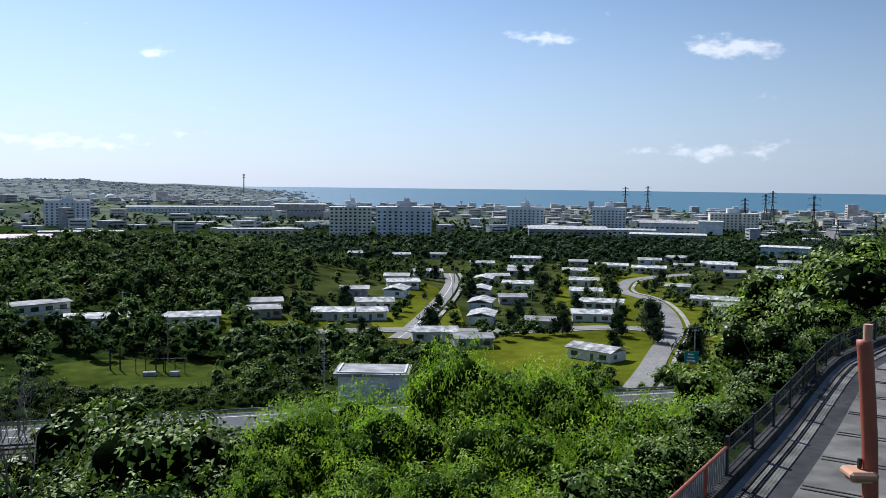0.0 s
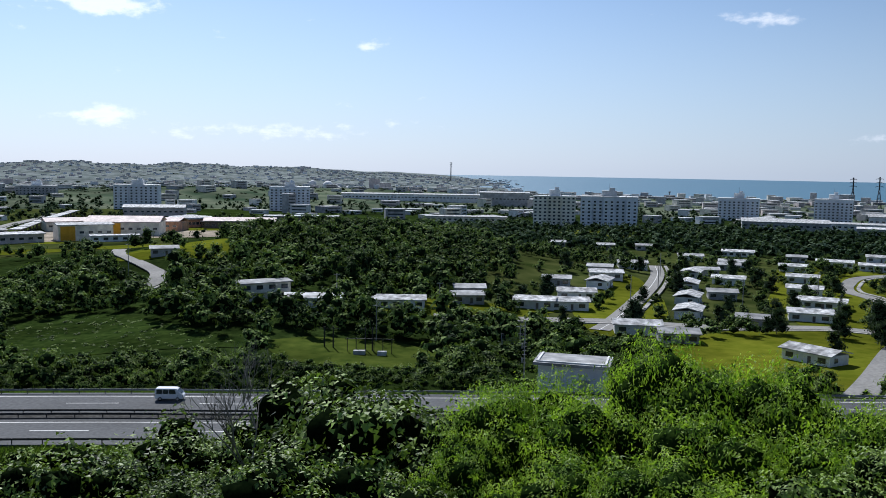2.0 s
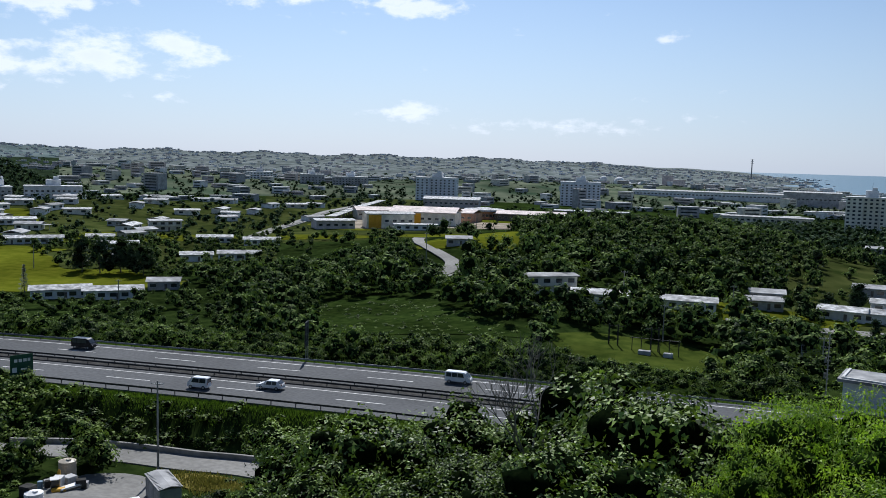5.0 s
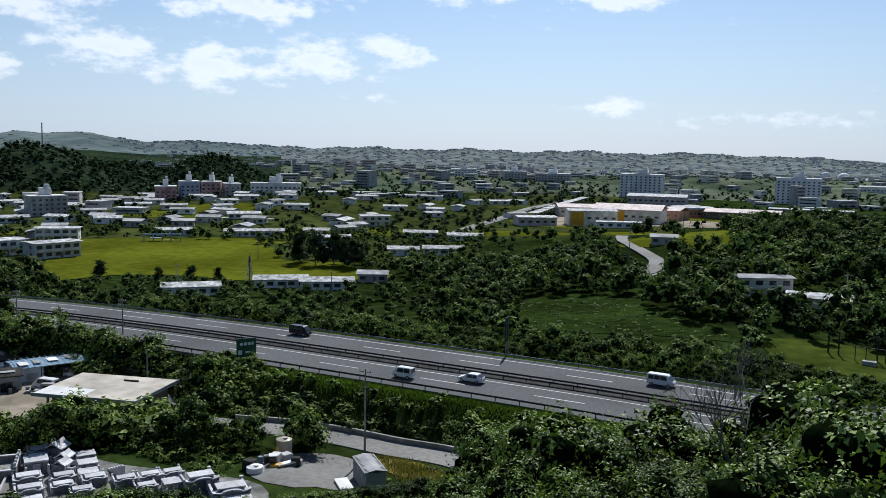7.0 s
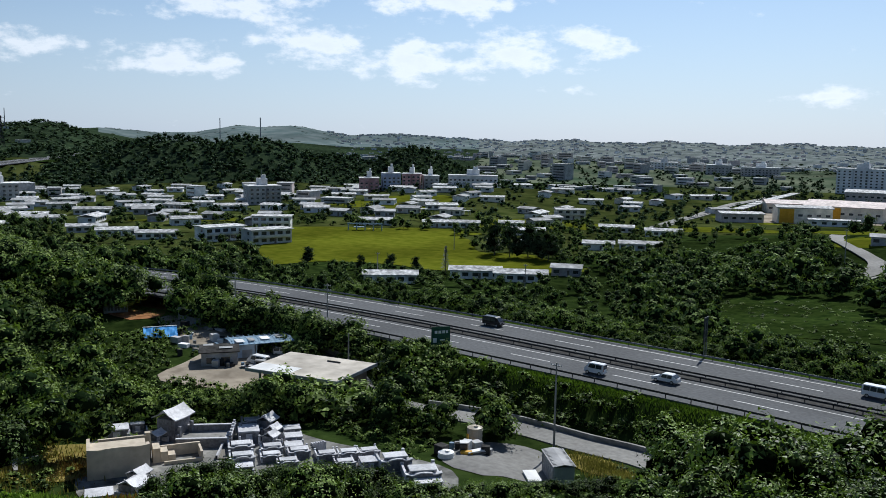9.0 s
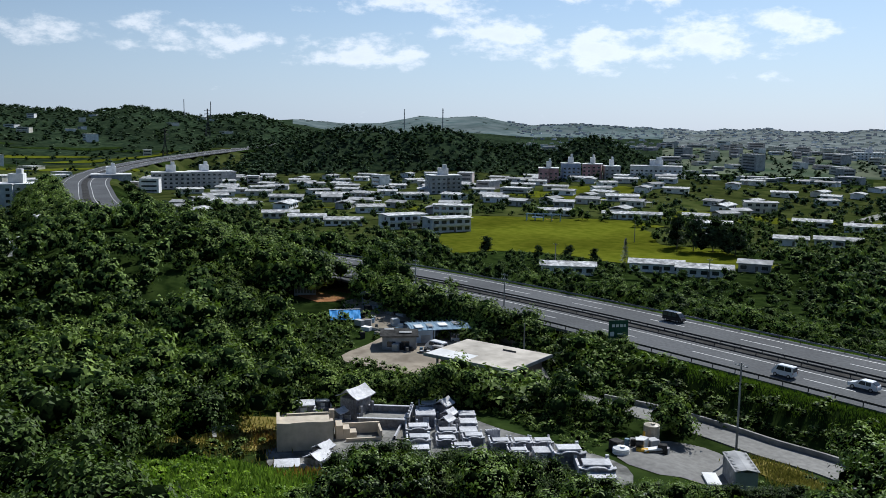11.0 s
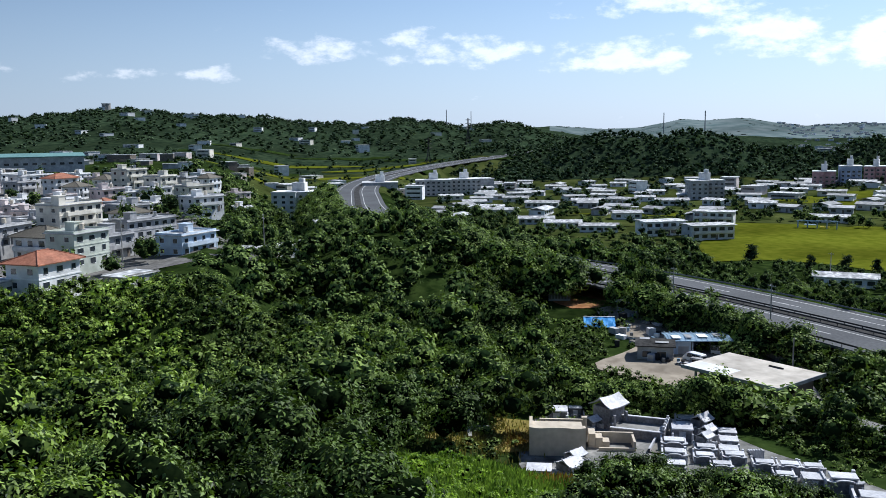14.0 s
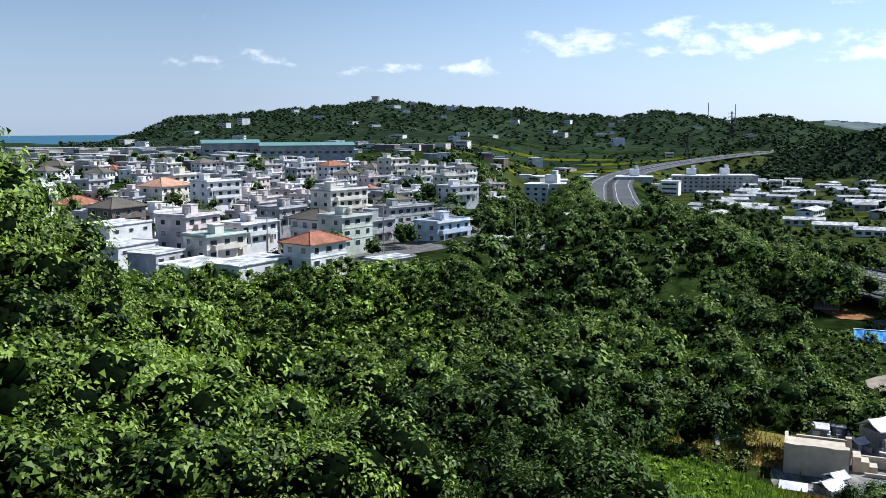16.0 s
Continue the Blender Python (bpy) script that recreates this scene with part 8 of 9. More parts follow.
for i in np.flatnonzero(k2):
    s = rg.uniform(0.22, 0.46) * (2.3 if 62 < math.degrees(math.atan2(-xs2[i], ys2[i])) < 69 and math.hypot(xs2[i], ys2[i]) > 120 else 1.0)
    scrub.add(xs2[i], ys2[i], z2[i] - 0.4, s, rg.uniform(0, 6.28), int(rg.integers(9)), s * 0.9)
xs2, ys2, rg = scatter(37, 69, 81, 146, 204, 2.5)
k2 = ~inside([(-127, 58), (-136, 66), (-150, 69), (-165, 66), (-172, 56), (-158, 42), (-150, 35), (-140, 43), (-133, 48)], xs2, ys2)
a2, r2 = np.degrees(np.arctan2(-xs2, ys2)), np.hypot(xs2, ys2)
k2 &= ~((a2 > 69.8) & (a2 < 76.2) & (r2 > 158) & (r2 < 200) & (rg.random(len(xs2)) < 0.86))
for cx, cy, cr in ((-155.4, 47.5, 5.5), (-158.3, 56.3, 7), (-182, 43.3, 4.5), (-197.5, 40, 10), (-190, 54, 4), (-204, 46, 6), (-186, 37, 5)):
    k2 &= np.hypot(xs2 - cx, ys2 - cy) > cr
z2 = land(xs2, ys2)
for i in np.flatnonzero(k2):
    s = rg.uniform(0.2, 0.5)
    scrub.add(xs2[i], ys2[i], z2[i] - 0.4, s, rg.uniform(0, 6.28), int(rg.integers(9)))
# dense growth where the slope meets the town and on the highway's near bank
xs2, ys2, rg = scatter(36, 96, 132, 116, 172, 2.7)
k2 = off_houses(xs2, ys2)
z2 = land(xs2, ys2)
for i in np.flatnonzero(k2):
    s = rg.uniform(0.4, 0.85)
    (scrub_rim if xs2[i] * 0.25 > ys2[i] else scrub).add(xs2[i], ys2[i], z2[i] - 0.5, s, rg.uniform(0, 6.28), int(rg.integers(9)))
for i in np.flatnonzero((HIGHWAY[:, 0] < -128) & (HIGHWAY[:, 0] > -262)):
    t = HIGHWAY[i + 1] - HIGHWAY[i]
    nn_ = np.array([t[1], -t[0]]) / np.linalg.norm(t)
    for u in (14.6, 15.6, 17.0, 18.6, 20.4, 22.2):
        for f in (0.1, 0.6):
            q = HIGHWAY[i] + t * (f + rg.uniform(-0.2, 0.2)) - nn_ * (u + rg.uniform(-0.4, 0.4))
            if u > 17.5 and -208 < q[0] < -160:
                continue
            if nearest(SIDE_ROAD, q[0], q[1])[0][0] > 4.2 and math.hypot(q[0] + 202, q[1] - 41) > 12 and math.hypot(q[0] + 187, q[1] - 51) > 7.5:
                s = rg.uniform(0.3, 0.55) * (1.45 if HIGHWAY[i, 0] < -150 else 1.0) if u < 17.5 else rg.uniform(0.5, 0.8)
                scrub.add(q[0], q[1], land1(q[0], q[1]) - 0.5, s, rg.uniform(0, 6.28), i)
# bushes that lean on the outside of the look-out fence
for i in range(46):
    x, y = rg.uniform(-120, -101), rg.uniform(-1, 13)
    s = rg.uniform(0.2, 0.5)
    scrub.add(x, y, land1(x, y) - 0.4, s, rg.uniform(0, 6.28), i, s * 0.8)
hedge = Wood(MID_T)
for i in range(2, 64):
    x, y, _ = along(FENCE_LINE, i * 1.3 + rg.uniform(-0.4, 0.4), -1.5 + rg.uniform(-0.7, 0.5), 1.0)
    s = rg.uniform(0.26, 0.42)
    hedge.add(x, y, land1(x, y) - 0.8, s, rg.uniform(0, 6.28), i)
hedge.done("fence_bushes", LEAF, "leafy green bushes leaning on the fence", "shrubs")
scrub_rim.done("town_edge_scrub", LEAF_SUN, "bright green bushes below the hill town", "shrubs", CORE_GREEN)
scrub.done("scrub", LEAF_MID, "low green scrub on banks and clearings", "shrubs")
# belt beyond the highway and the wooded hill
xs, ys, rg = scatter(3, -32, 100, 128, 215, 5.0)
keep = ~open_ground(xs, ys) & (np.hypot(xs, ys) > 175)
d, i_ = nearest(HIGHWAY[::2], xs, ys)
keep &= (d < 46)
zs = land(xs, ys)
for i in np.flatnonzero(keep):
    wood_far.add(xs[i], ys[i], zs[i] - 0.7, rg.uniform(0.6, 1.1), rg.uniform(0, 6.28), int(rg.integers(9)))

# trees that screen the highway where it bends away
for i in np.flatnonzero((HIGHWAY[:, 0] < -203) & (HIGHWAY[:, 0] > -470)):
    t = HIGHWAY[i + 1] - HIGHWAY[i]
    nn_ = np.array([t[1], -t[0]]) / np.linalg.norm(t)
    for u in (16.5, 20.5, 25.0):
        q = HIGHWAY[i] + t * rg.random() - nn_ * (u + rg.uniform(-1.2, 1.2))
        if 75.5 < math.degrees(math.atan2(-q[0], q[1])) < 81.5 and math.hypot(q[0], q[1]) < 207:
            continue
        s = rg.uniform(1.5, 2.0)
        wood_far.add(q[0], q[1], land1(q[0], q[1]) - 0.6, s, rg.uniform(0, 6.28), int(rg.integers(9)))
for i in np.flatnonzero((HIGHWAY[:, 0] < -126) & (HIGHWAY[:, 0] > -200)):
    t = HIGHWAY[i + 1] - HIGHWAY[i]
    nn_ = np.array([t[1], -t[0]]) / np.linalg.norm(t)
    for u in (15.0, 16.1):
        q = HIGHWAY[i] + t * rg.random() - nn_ * (u + rg.uniform(-0.6, 0.6))
        s = rg.uniform(0.45, 0.7) if q[0] > -142 else rg.uniform(1.3, 1.65)
        wood_far.add(q[0], q[1], land1(q[0], q[1]) - 1.2, s, rg.uniform(0, 6.28), int(rg.integers(9)))
wood.done("woodland", LEAF, "dense dark-green subtropical woodland on the slopes")
def bushes(az0, az1, step, r0, r1, tops, into=None):
    """Rounded bushes whose tops reach a given elevation seen from the look-out."""
    for a in np.arange(az0, az1, step):
        rr_b = rg.uniform(r0, r1)
        x, y = -math.sin(radians(a)) * rr_b, math.cos(radians(a)) * rr_b
        g = land1(x, y) - 0.5
        h = EYE + rr_b * math.tan(radians(np.interp(a, tops[0], tops[1]) - rg.uniform(0, 0.5))) - g
        if h > 1.0:
            (into or (wood_shade if rr_b < 108 else wood_far)).add(x, y, g, min(1.3, max(0.55, h / 5.6)), rg.uniform(0, 6.28), int(rg.integers(9)), h / 5.9)


bushes(61.8, 77.0, 0.75, 85, 92, (LOW_AZ, LOW_EL))
bushes(61.4, 77.0, 1.1, 76, 83, (LOW_AZ, [e - 1.2 for e in LOW_EL]))
bushes(47.0, 60.0, 1.1, 88, 95, (LOW_AZ, [e - 0.3 for e in LOW_EL]))
bushes(66.0, 71.0, 0.8, 121, 127, ((66.0, 67.5, 69.2, 71.0), (-16.4, -15.7, -15.1, -15.3)))
bushes(72.8, 75.3, 0.36, 206, 211, ((72.8, 75.3), (-8.5, -7.9)))
TOWN_SIDE = ((119.0, 121.1, 122.8, 125.0, 126.6, 127.5, 128.6, 129.4, 130.3, 134.0), (-11.6, -10.6, -10.0, -8.3, -7.2, -6.4, -5.0, -3.7, -2.9, -2.0))
COAST_SIDE = ((-30.0, -26.8, -24.8, -23.3, -21.8, -20.2, -18.9, -17.6), (-3.4, -4.5, -5.5, -6.6, -7.6, -8.8, -10.1, -11.4))
bushes(119.2, 133.5, 1.2, 64, 72, TOWN_SIDE, wood_sun)
bushes(119.6, 133.5, 1.6, 54, 60, (TOWN_SIDE[0], [e - 3 for e in TOWN_SIDE[1]]), wood_sun)
bushes(116.0, 134.0, 1.5, 44, 50, ((116.0, 134.0), (-15.5, -11.0)), wood_sun)
bushes(114.0, 134.0, 1.9, 36, 42, ((114.0, 134.0), (-19.5, -16.5)), wood_sun)
bushes(113.0, 134.0, 2.4, 29, 34, ((113.0, 134.0), (-23.5, -22.0)), wood_sun)
bushes(-29.5, -17.5, 0.9, 84, 100, COAST_SIDE, wood_sun)
bushes(-29.0, -18.0, 1.3, 68, 80, (COAST_SIDE[0], [e - 2 for e in COAST_SIDE[1]]), wood_sun)
bushes(71.0, 77.0, 0.9, 124, 134, ((71.0, 77.0), (-16.2, -15.6)))
wood_rim.done("town_edge_woods", LEAF_SUN, "bright green trees below the hill town", heart=CORE_GREEN)
wood_sun.done("sunlit_woodland", LEAF_SUN, "slope trees, sunlight put into their bright green")
wood_shade.done("deep_woodland", LEAF_SHADE, "steep-slope woodland, shade put into its deep green")
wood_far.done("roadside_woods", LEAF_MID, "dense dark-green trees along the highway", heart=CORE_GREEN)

SX = np.array(SITES)


def off_sites(x, y, gap=0.0):
    ok = np.ones(len(x), bool)
    for a, b, c in SX:
        ok &= np.hypot(x - a, y - b) > c + gap
    return ok


# woods and gardens of the valley
far_wood, tiny_wood = Wood(FAR_T), Wood(TINY_T)
xs, ys, rg = scatter(4, -34, 132, 175, 480, 6.9)
r, az = np.hypot(xs, ys), np.degrees(np.arctan2(-xs, ys))
hill = (np.abs(az - 19) < 8.6) & (r > 285) & (r < 470)
belt = ((az > 36) & (az < 62) & (r < 330)) | ((az > 60) & (az < 82) & (r < 318))
side = (az > 78) & (az < 101) & (r < 470)
verge = (r < 215) & (az < 60)
prob = np.where(hill | belt, 0.92, np.where(side, 0.85, np.where(verge, 0.8, np.where(az < 9, 0.5, np.where(az > 96, 0.26, 0.55)))))
prob = np.where((az > 101) & (r < 200), 0.05, prob)
prob = np.where((az > 67) & (az < 82) & (r > 318), 0.42, prob)
prob = np.where((az < -16) & (r < 330), 0.6, prob)
prob = np.where((az > 10) & (az < 40) & (r > 196) & (r < 290), 0.72, prob)
prob = np.where((az > 24) & (az < 40) & (r > 196) & (r < 300), 0.95, prob)
prob = np.where((az > 27.5) & (az < 43) & (r > 330), 0.12, prob)
keep = (rg.random(len(xs)) < prob) & ~open_ground(xs, ys) & off_sites(xs, ys)
d, _ = nearest(HIGHWAY[::3], xs, ys)
keep &= ~((r < 215) & (d < 46) & (az < 100) & (az > -32) & (r > 175)) & ~((az > 71) & (az < 81) & (r < 202)) & ~((az > 76.5) & (az < 81) & (r < 216))
zs = land(xs, ys)
room = clear_height(xs, ys, zs)
for i in np.flatnonzero(keep):
    s = rg.uniform(0.95, 1.35) if hill[i] else rg.uniform(0.85, 1.25) if belt[i] or side[i] else rg.uniform(0.6, 1.25)
    if 46 < az[i] < 72 and r[i] < 292:
        s *= 0.62
    if 40 < az[i] < 84 and r[i] > 318:
        s *= 0.72
    if 12 < az[i] < 40 and r[i] < 300:
        s *= 1.2
    if az[i] < 9 and r[i] > 255:
        s *= 0.72
    s = min(s, room[i] / 6.4)
    if s < 0.22:
        continue
    far_wood.add(xs[i], ys[i], zs[i] - 0.6, s, rg.uniform(0, 6.28), int(rg.integers(9)), s * rg.uniform(0.85, 1.25))
for x, y, k in ((-101, 196, 1.35), (-94, 201, 1.5), (-86, 200, 1.45), (-79, 206, 1.4), (-72, 207, 1.5), (-64, 205, 1.45), (-56, 203, 1.3), (-49, 205, 1.4), (-40, 200, 1.3), (-34, 207, 1.4), (-110, 194, 1.4), (-62, 226, 1.2),
                (-46, 222, 1.3), (-30, 226, 1.3), (-20, 226, 1.2), (-36, 176, 1.1), (-45, 168, 1.0), (-30, 180, 1.15), (12, 252, 1.0), (22, 248, 1.1), (16, 240, 1.0), (27, 246, 1.2), (66, 275, 1.3), (60, 288, 1.1)):
    far_wood.add(x, y, land1(x, y) - 0.5, k * 0.9, x * 1.7, int(abs(x)), k * 0.85)
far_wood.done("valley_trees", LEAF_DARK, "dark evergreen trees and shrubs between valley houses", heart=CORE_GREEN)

xs, ys, rg = scatter(5, -32, 130, 480, 1050, 12.5)
r, az = np.hypot(xs, ys), np.degrees(np.arctan2(-xs, ys))
dark_hill = (az > 56) & (az < 86) & (r > 775)
prob = np.where(dark_hill, 0.0, np.where(az < 14, 0.45, np.where(az > 84, 0.3, 0.5)))
prob = np.where((az < 10) & (r < 690) & (r > 520), 0.75, prob)
prob = np.where((az > 97) & (r < 620), 0.12, prob)
prob = np.where((az < -20) & (r > 560), 0.8, prob)
prob = np.where((az > 24) & (az < 41) & (r < 720), 0.1, prob)
keep = (rg.random(len(xs)) < prob) & off_sites(xs, ys, 1.0)
d, _ = nearest(HIGHWAY[::3], xs, ys)
keep &= d > 20
for l_az, l_r, l_a, l_b in LAWNS:
    keep &= ~inside(oval(l_az, l_r, l_a * 0.9, l_b * 0.9), xs, ys)
zs = land(xs, ys)
for i in np.flatnonzero(keep):
    s = rg.uniform(0.5, 0.95) if not dark_hill[i] else rg.uniform(1.4, 2.0)
    tiny_wood.add(xs[i], ys[i], zs[i] - 1.5, s, rg.uniform(0, 6.28), int(rg.integers(9)), min(s, 1.2))
xs, ys, rg = scatter(16, 55, 86, 775, 1050, 10.5)
keep = (rg.random(len(xs)) < 0.95) & off_sites(xs, ys, 1.0) & (nearest(HIGHWAY[::3], xs, ys)[0] > 20)
zs = land(xs, ys)
for i in np.flatnonzero(keep):
    tiny_wood.add(xs[i], ys[i], zs[i] - 1.5, rg.uniform(0.8, 1.35), rg.uniform(0, 6.28), int(rg.integers(9)), rg.uniform(0.8, 1.25))
xs, ys, rg = scatter(15, -32, 15, 505, 700, 10.5)
keep = off_sites(xs, ys, 1.0) & (rg.random(len(xs)) < 0.85)
zs = land(xs, ys)
for i in np.flatnonzero(keep):
    s = rg.uniform(0.8, 1.3)
    tiny_wood.add(xs[i], ys[i], zs[i] - 1.5, s, rg.uniform(0, 6.28), int(rg.integers(9)), min(s, 1.1))
xs, ys, rg = scatter(6, 60, 127, 1050, 1800, 20)
keep = (rg.random(len(xs)) < 0.8) & off_sites(xs, ys)
keep &= ~((np.degrees(np.arctan2(-xs, ys)) > 83) & (np.hypot(xs, ys) < 1140) & (rg.random(len(xs)) < 0.72))
d, _ = nearest(HIGHWAY[::3], xs, ys)
zs = land(xs, ys)
keep &= (d > 26) & (zs > -2)
for i in np.flatnonzero(keep):
    tiny_wood.add(xs[i], ys[i], zs[i] - 2.0, rg.uniform(1.0, 1.7), rg.uniform(0, 6.28), int(rg.integers(9)), rg.uniform(0.7, 1.15))
xs, ys, rg = scatter(7, -32, 62, 1050, 1900, 24)
keep = rg.random(len(xs)) < np.where(np.degrees(np.arctan2(-xs, ys)) > 10, 0.8, 0.5)
zs = land(xs, ys)
keep &= zs > -8.5
for i in np.flatnonzero(keep):
    tiny_wood.add(xs[i], ys[i], zs[i] - 2.0, rg.uniform(0.6, 1.5), rg.uniform(0, 6.28), int(rg.integers(9)), rg.uniform(0.35, 0.7))
xs, ys, rg = scatter(8, 12, 80, 1900, 3300, 62)
keep = rg.random(len(xs)) < np.where(np.degrees(np.arctan2(-xs, ys)) > 56, 0.7, 0.3)
zs = land(xs, ys)
for i in np.flatnonzero(keep):
    tiny_wood.add(xs[i], ys[i], zs[i] - 2.5, rg.uniform(1.4, 3.0), rg.uniform(0, 6.28), int(rg.integers(9)), rg.uniform(0.3, 0.6))
tiny_wood.done("far_woods", LEAF_FAR, "far haze-tinted green woods on plain and ridge", heart=CORE_GREEN)


# ---- single trees with a shape of their own ----
def pine(x, y, h, label="slender dark conical pine on the field edge"):
    t = thing("pine", label, "tree", x, y, land1(x, y), 0, "pines")
    bm = bmesh.new()
    rod(bm, (0, 0, -0.5), (0, 0, h), 0.16, 0.03, 7)
    part("trunk", bm, BARK, t)
    rg_ = np.random.default_rng(int(abs(x) * 7 + abs(y)))
    n = int(90 * h)
    f = rg_.uniform(0.1, 1, n)
    a = rg_.uniform(0, 2 * np.pi, n)
    rad = (1 - f) * h * 0.2 * (0.75 + 0.25 * np.sin(f * 40)) + 0.12
    p = np.stack([np.cos(a) * rad, np.sin(a) * rad, f * h], -1)
    o = np.stack([np.cos(a), np.sin(a), np.full(n, 0.35)], -1)
    s = np.stack([-np.sin(a), np.cos(a), np.zeros(n)], -1)
    L = 0.55
    v = np.stack([p - o * L * 0.6, p + s * L * 0.22, p + o * L * 0.7, p - s * L * 0.22], 1).reshape(-1, 3)
    mesh_object("crown", v, np.arange(4 * n).reshape(-1, 4), NEEDLE, t)


pine(-250, 155, 9.5)
for x, y, h in ((52, 262, 9), (58, 290, 8), (-300, 104, 5)):
    pine(x, y, h, "dark conical pine beside a house")
plume_t = [crown_arrays(120 + i, 3.4, 9.0, 11, 700, 1.15, 1, 0.2, -0.35, 0.22, 0.6, 7, 0.45) for i in range(3)]
plume_me = [joined_crown("crown", a, NEEDLE) for a in plume_t]
PLUMES = [(-289, 121, .95), (-272, 134, .7), (-267, 143, .8), (-262, 150, .7), (-272, 198, 1.8), (-268, 204, 1.9), (-262, 206, 1.7), (-280, 196, 1.8), (-256, 204, 1.6), (57, 199, 1.6), (61, 256, 1.5), (63, 262, 1.3), (64, 190, 1.2),
          (58, 240, 1.0), (20, 262, .9), (24, 280, 1.0), (38, 282, .9), (-2, 300, .8), (-4, 262, .8), (-24, 250, .7), (10, 372, .9), (46, 300, 1.0)]
rgp = random.Random(41)
while len(PLUMES) < 50:
    p_az, p_r = rgp.uniform(-15, 9), rgp.uniform(225, 430)
    x, y = -math.sin(radians(p_az)) * p_r, math.cos(radians(p_az)) * p_r
    if off_sites(np.array([x]), np.array([y]), 0.5)[0] and all(nearest(s_, x, y)[0][0] > 6 for s_ in STREETS):
        PLUMES.append((x, y, rgp.uniform(0.75, 1.2)))
for i, (x, y, s) in enumerate(PLUMES):
    t = put_tree(plume_me, i, x, y, land1(x, y) - 0.4, s * 0.85, 40 * i, "grey-green feathery casuarina tree", "casuarina")

# bare tree and leafy pillar on the slope
bare = thing("bare_tree", "leafless pale branching tree above the canopy", "tree", -32.3, 65.4, land1(-32.3, 65.4))
rgb_ = random.Random(4)
bm = bmesh.new()


def branch(p, d, length, rad, depth):
    q = p + d * length
    rod(bm, p, q, rad, rad * 0.7, 6)
    if depth:
        for _ in range(3 if depth > 2 else 2):
            e = (d + Vector((rgb_.uniform(-.75, .75), rgb_.uniform(-.75, .75), rgb_.uniform(-.15, .55)))).normalized()
            branch(q, e, length * rgb_.uniform(0.6, 0.85), rad * 0.66, depth - 1)


branch(Vector((0, 0, -0.5)), Vector((0.05, 0, 1)), 4.9, 0.14, 6)
part("trunk", bm, BARK_PALE, bare)
pil_me = [joined_crown("crown", crown_arrays(140, 1.6, 9, 14, 1400, 0.36, 1, 0.62, 0.2, 0.2, 0.3), LEAF)]
put_tree(pil_me, 0, -22.0, 79.0, land1(-22, 79) - 0.5, 1.0, 0, "narrow tree wrapped in leafy vines", "vine_tree", 1.25)


def blade_plant(name, label, x, y, n, L, width, mat, z=None, up=0.5):
    """Long sword leaves that spring from one heart."""
    t = thing(name, label, "plant", x, y, land1(x, y) if z is None else z)
    rg_ = np.random.default_rng(int(abs(x * 3) + abs(y * 5)))
    V, F = [], []
    for i in range(n):
        a, e = rg_.uniform(0, 2 * np.pi), rg_.uniform(up - 0.4, up + 0.75)
        d = np.array([np.cos(a) * np.cos(e), np.sin(a) * np.cos(e), np.sin(e)])
        s = np.array([-np.sin(a), np.cos(a), 0]) * width
        l = L * rg_.uniform(0.7, 1.1)
        c0 = np.array([0, 0, rg_.uniform(0, 0.5) * L * 0.6])
        m = c0 + d * l * 0.55
        tip = c0 + d * l + np.array([0, 0, -0.22 * l])
        k = len(V)
        V += [c0 - s * .5, c0 + s * .5, m + s, m - s, tip + s * .1, tip - s * .1]
        F += [(k, k + 1, k + 2, k + 3), (k + 3, k + 2, k + 4, k + 5)]
    mesh_object("leaves", V, F, mat, t)
    bm = bmesh.new()
    rod(bm, (0, 0, -0.4), (0, 0, 0.6 * L * 0.6), 0.16, 0.12, 7)
    part("stem", bm, BARK, t)
    return t


for x, y, n, L in ((-99.5, 70.6, 90, 3.2), (-101.2, 71.6, 70, 3.0), (-98.4, 72.0, 60, 2.6), (-103, 69.8, 50, 2.4)):
    blade_plant("screw_pine", "spiky green screw pine by the side road", x, y, n, L, 0.11, LEAF, YZ, 0.7)
for x, y in ((-208, 52), (-212, 46), (-204, 55), (-216, 50), (-250, -58)):
    p_ = thing("palm", "slim palm with drooping fronds", "tree", x, y, land1(x, y), 0, "palms")
    bm = bmesh.new()
    rod(bm, (0, 0, -0.5), (0.2, 0, 5.2), 0.16, 0.11, 8)
    part("trunk", bm, BARK, p_)
    V, F = [], []
    for i in range(16):
        a = i * 2.4
        for j in range(9):
            f0 = j / 9
            c0 = np.array([0.2 + math.cos(a) * 2.3 * f0, math.sin(a) * 2.3 * f0, 5.2 + 0.9 * math.sin(f0 * 2.6) - 1.2 * f0 * f0])
            for s in (-1, 1):
                q = np.array([-math.sin(a) * s, math.cos(a) * s, -0.5]) * 0.6 + np.array([math.cos(a), math.sin(a), 0]) * 0.25
                k = len(V)
                w_ = np.array([math.cos(a), math.sin(a), 0]) * 0.06
                V += [c0 - w_, c0 + w_, c0 + q + w_ * .3, c0 + q - w_ * .3]
                F.append((k, k + 1, k + 2, k + 3))
    mesh_object("fronds", V, F, LEAF, p_)


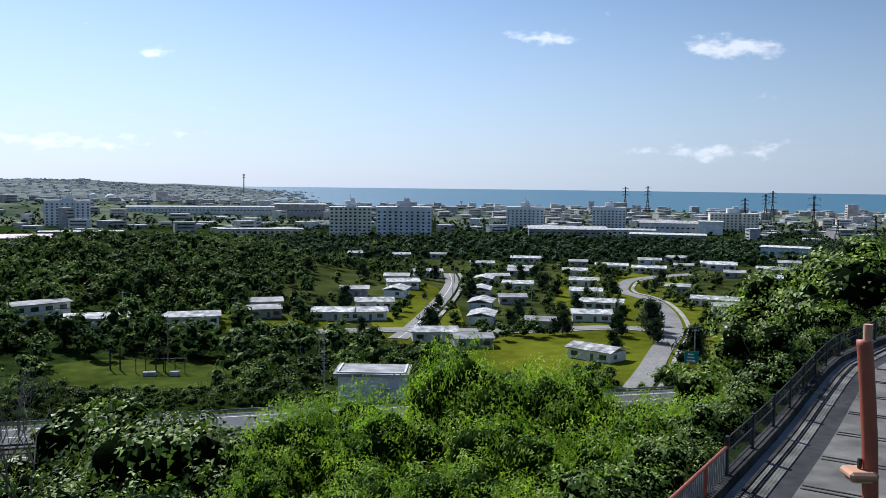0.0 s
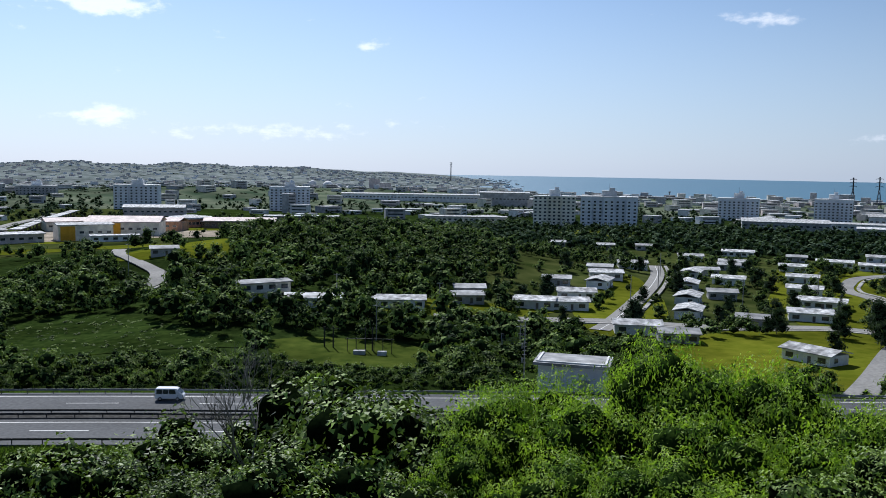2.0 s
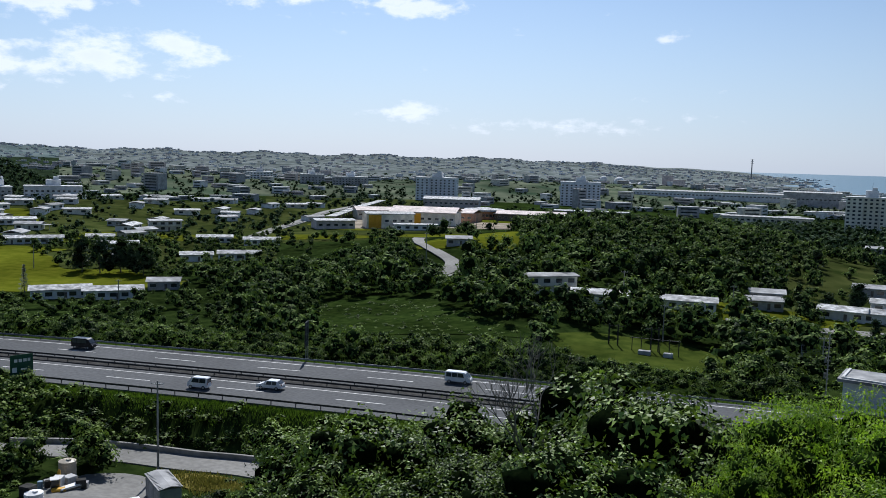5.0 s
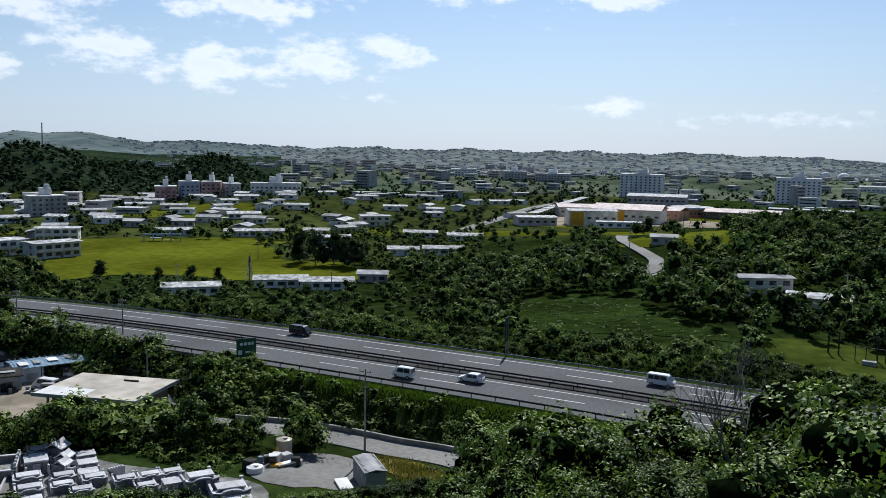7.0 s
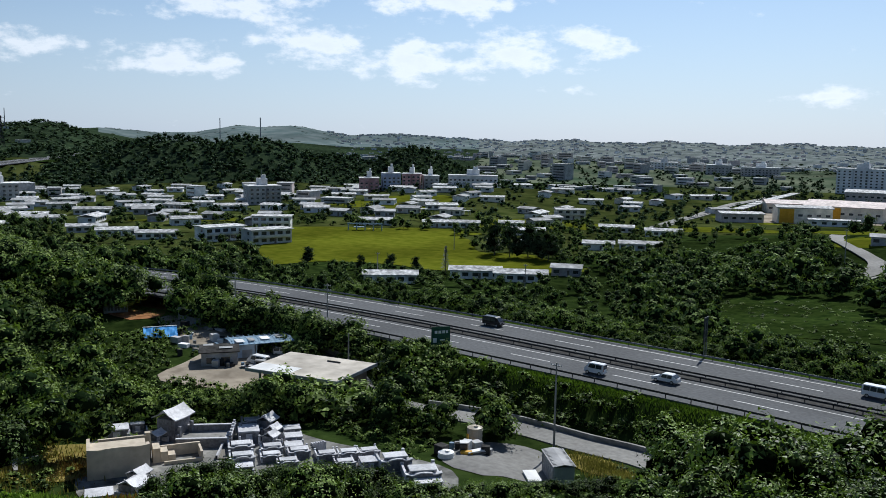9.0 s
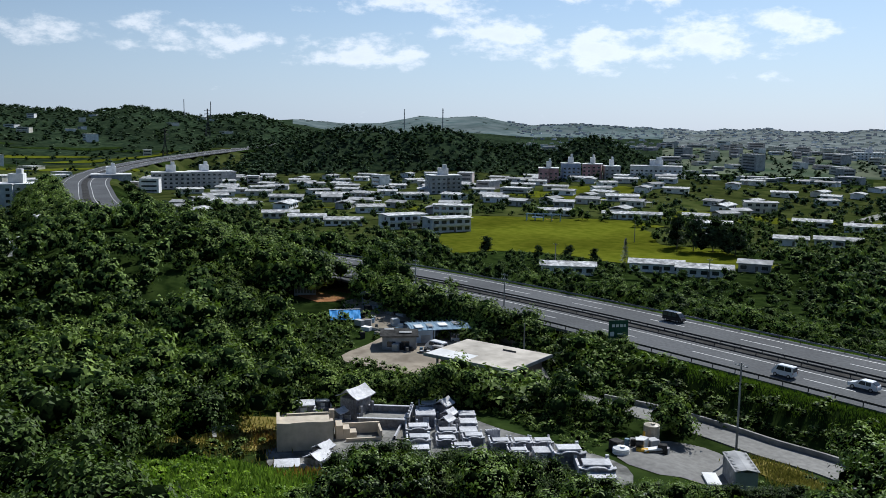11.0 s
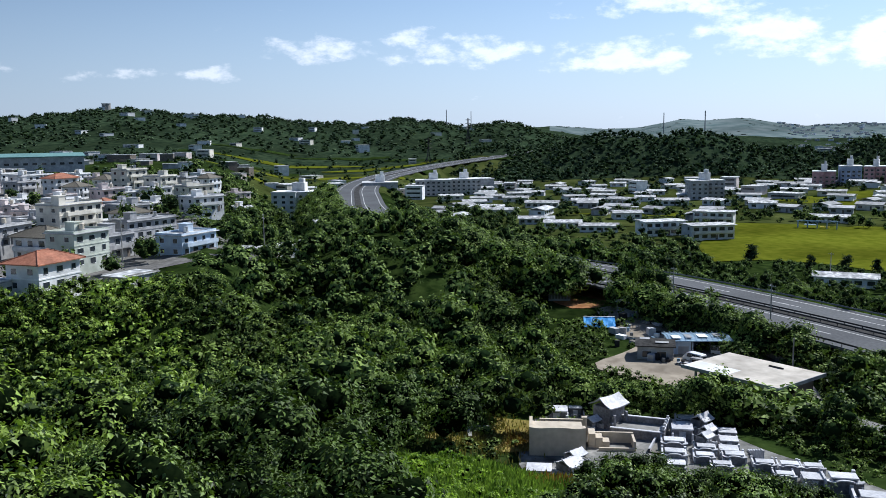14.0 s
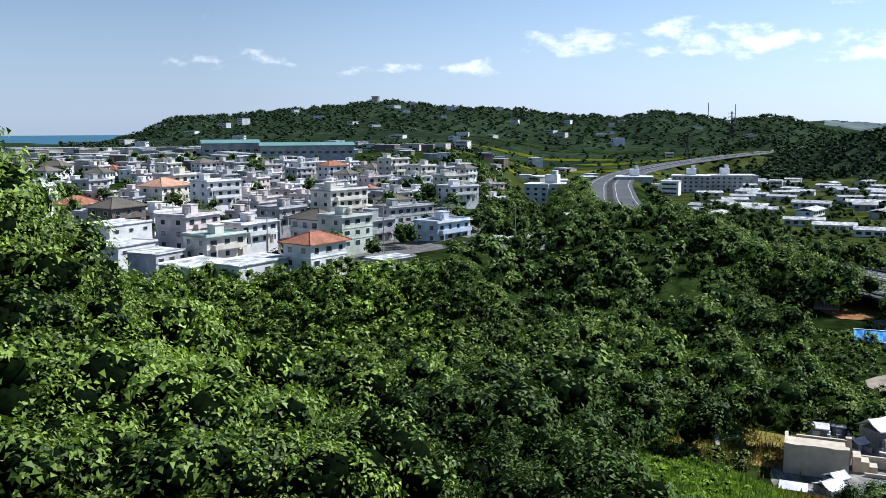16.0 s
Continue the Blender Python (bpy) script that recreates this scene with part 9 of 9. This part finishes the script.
# ---- long grass on the banks ----
def grass(name, label, seed, spots, mat, L):
    rg_ = np.random.default_rng(seed)
    V, F = [], []
    p = np.array(spots)
    n = len(p)
    a = rg_.uniform(0, 2 * np.pi, n)
    l = L * rg_.uniform(0.6, 1.3, n)
    tilt = rg_.uniform(0.05, 0.5, n)
    s = np.stack([-np.sin(a), np.cos(a), np.zeros(n)], -1) * 0.09 * (L / 0.8)
    tip = p + np.stack([np.cos(a) * tilt * l, np.sin(a) * tilt * l, l], -1)
    mid = p + np.stack([np.cos(a) * tilt * l * 0.35, np.sin(a) * tilt * l * 0.35, l * 0.6], -1)
    v = np.stack([p - s, p + s, mid + s * 0.8, tip, mid - s * 0.8], 1).reshape(-1, 3)
    return tagged(mesh_object(name, v, np.arange(5 * n).reshape(-1, 5), mat), label, "grass", kind="stuff")


rg = np.random.default_rng(8)
k0 = np.flatnonzero((HIGHWAY[:, 0] > -232) & (HIGHWAY[:, 0] < -55))
sp = []
for _ in range(24000):
    i = rg.choice(k0)
    t = HIGHWAY[i + 1] - HIGHWAY[i]
    nrm_ = np.array([t[1], -t[0]]) / np.linalg.norm(t)
    q = HIGHWAY[i] + t * rg.random() - nrm_ * (13.2 + abs(rg.normal()) * 2.2)
    sp.append((q[0], q[1]))
sp = np.array(sp)
sp = sp[nearest(SIDE_ROAD, sp[:, 0], sp[:, 1])[0] > 3.4]
grass("bank_grass", "long green grass on the highway bank", 9, np.c_[sp, land(sp[:, 0], sp[:, 1]) - 0.05], GRASS_LONG, 0.42)
sp = []
for _ in range(9000):
    i = rg.choice(np.flatnonzero((HIGHWAY[:, 0] > -215) & (HIGHWAY[:, 0] < 20)))
    t = HIGHWAY[i + 1] - HIGHWAY[i]
    nrm_ = np.array([t[1], -t[0]]) / np.linalg.norm(t)
    q = HIGHWAY[i] + t * rg.random() + nrm_ * (13.8 + abs(rg.normal()) * 1.6)
    sp.append((q[0], q[1]))
sp = np.array(sp)
grass("verge_grass", "yellow-green grass on the far verge", 10, np.c_[sp, land(sp[:, 0], sp[:, 1]) - 0.05], GRASS_LONG, 0.5)
q = np.c_[rg.normal(-82, 3.2, 1600), rg.normal(75, 1.4, 1600)]
q = q[nearest(SIDE_ROAD, q[:, 0], q[:, 1])[0] > 3.0]
grass("dry_grass", "tall dry yellow grass by the side road", 11, np.c_[q, land(q[:, 0], q[:, 1]) - 0.05], GRASS_DRY, 0.6)
q = np.c_[rg.normal(-113, 6, 1800), rg.normal(9, 3.5, 1800)]
grass("grave_grass", "rough grass round the old tombs", 12, np.c_[q, land(q[:, 0], q[:, 1]) - 0.05], GRASS_DRY, 0.8)
q = np.c_[rg.normal(-110, 2.2, 900), rg.normal(15.4, 1.6, 900)]
grass("dry_grave_grass", "dry rust-brown grass beside the crypt", 15, np.c_[q, land(q[:, 0], q[:, 1]) - 0.05], GRASS_RUST, 0.5)
q = np.c_[rg.normal(-88.5, 2.2, 1500), rg.normal(20.5, 2.4, 1500)]
grass("rust_reeds", "rust-brown reeds below the small tombs", 16, np.c_[q, land(q[:, 0], q[:, 1]) - 0.05], GRASS_RUST, 1.5)
q = np.c_[rg.uniform(-100, -44, 34000), rg.uniform(-6, 26, 34000)]
qa, qr = np.degrees(np.arctan2(-q[:, 0], q[:, 1])), np.hypot(q[:, 0], q[:, 1])
q = q[(qa > 76.5 - (qr < 70) * 3) & (qa < 92) & (qr > 46) & (qr < 96 - 6 * (qa < 80))]
grass("reed_slope", "tall light-green grass on the slope above the tombs", 13, np.c_[q, land(q[:, 0], q[:, 1]) - 0.05], GRASS_REED, 1.3)
tuft = Wood(SHRUB_T)
for x, y in q[::22]:
    k = rg.uniform(0.12, 0.36)
    tuft.add(x, y, land1(x, y) - 0.3, k, rg.uniform(0, 6.28), int(rg.integers(9)), k * 1.1)
tuft.done("slope_bushes", LEAF_LIGHT, "light-green bushes in the tall grass", "shrubs")
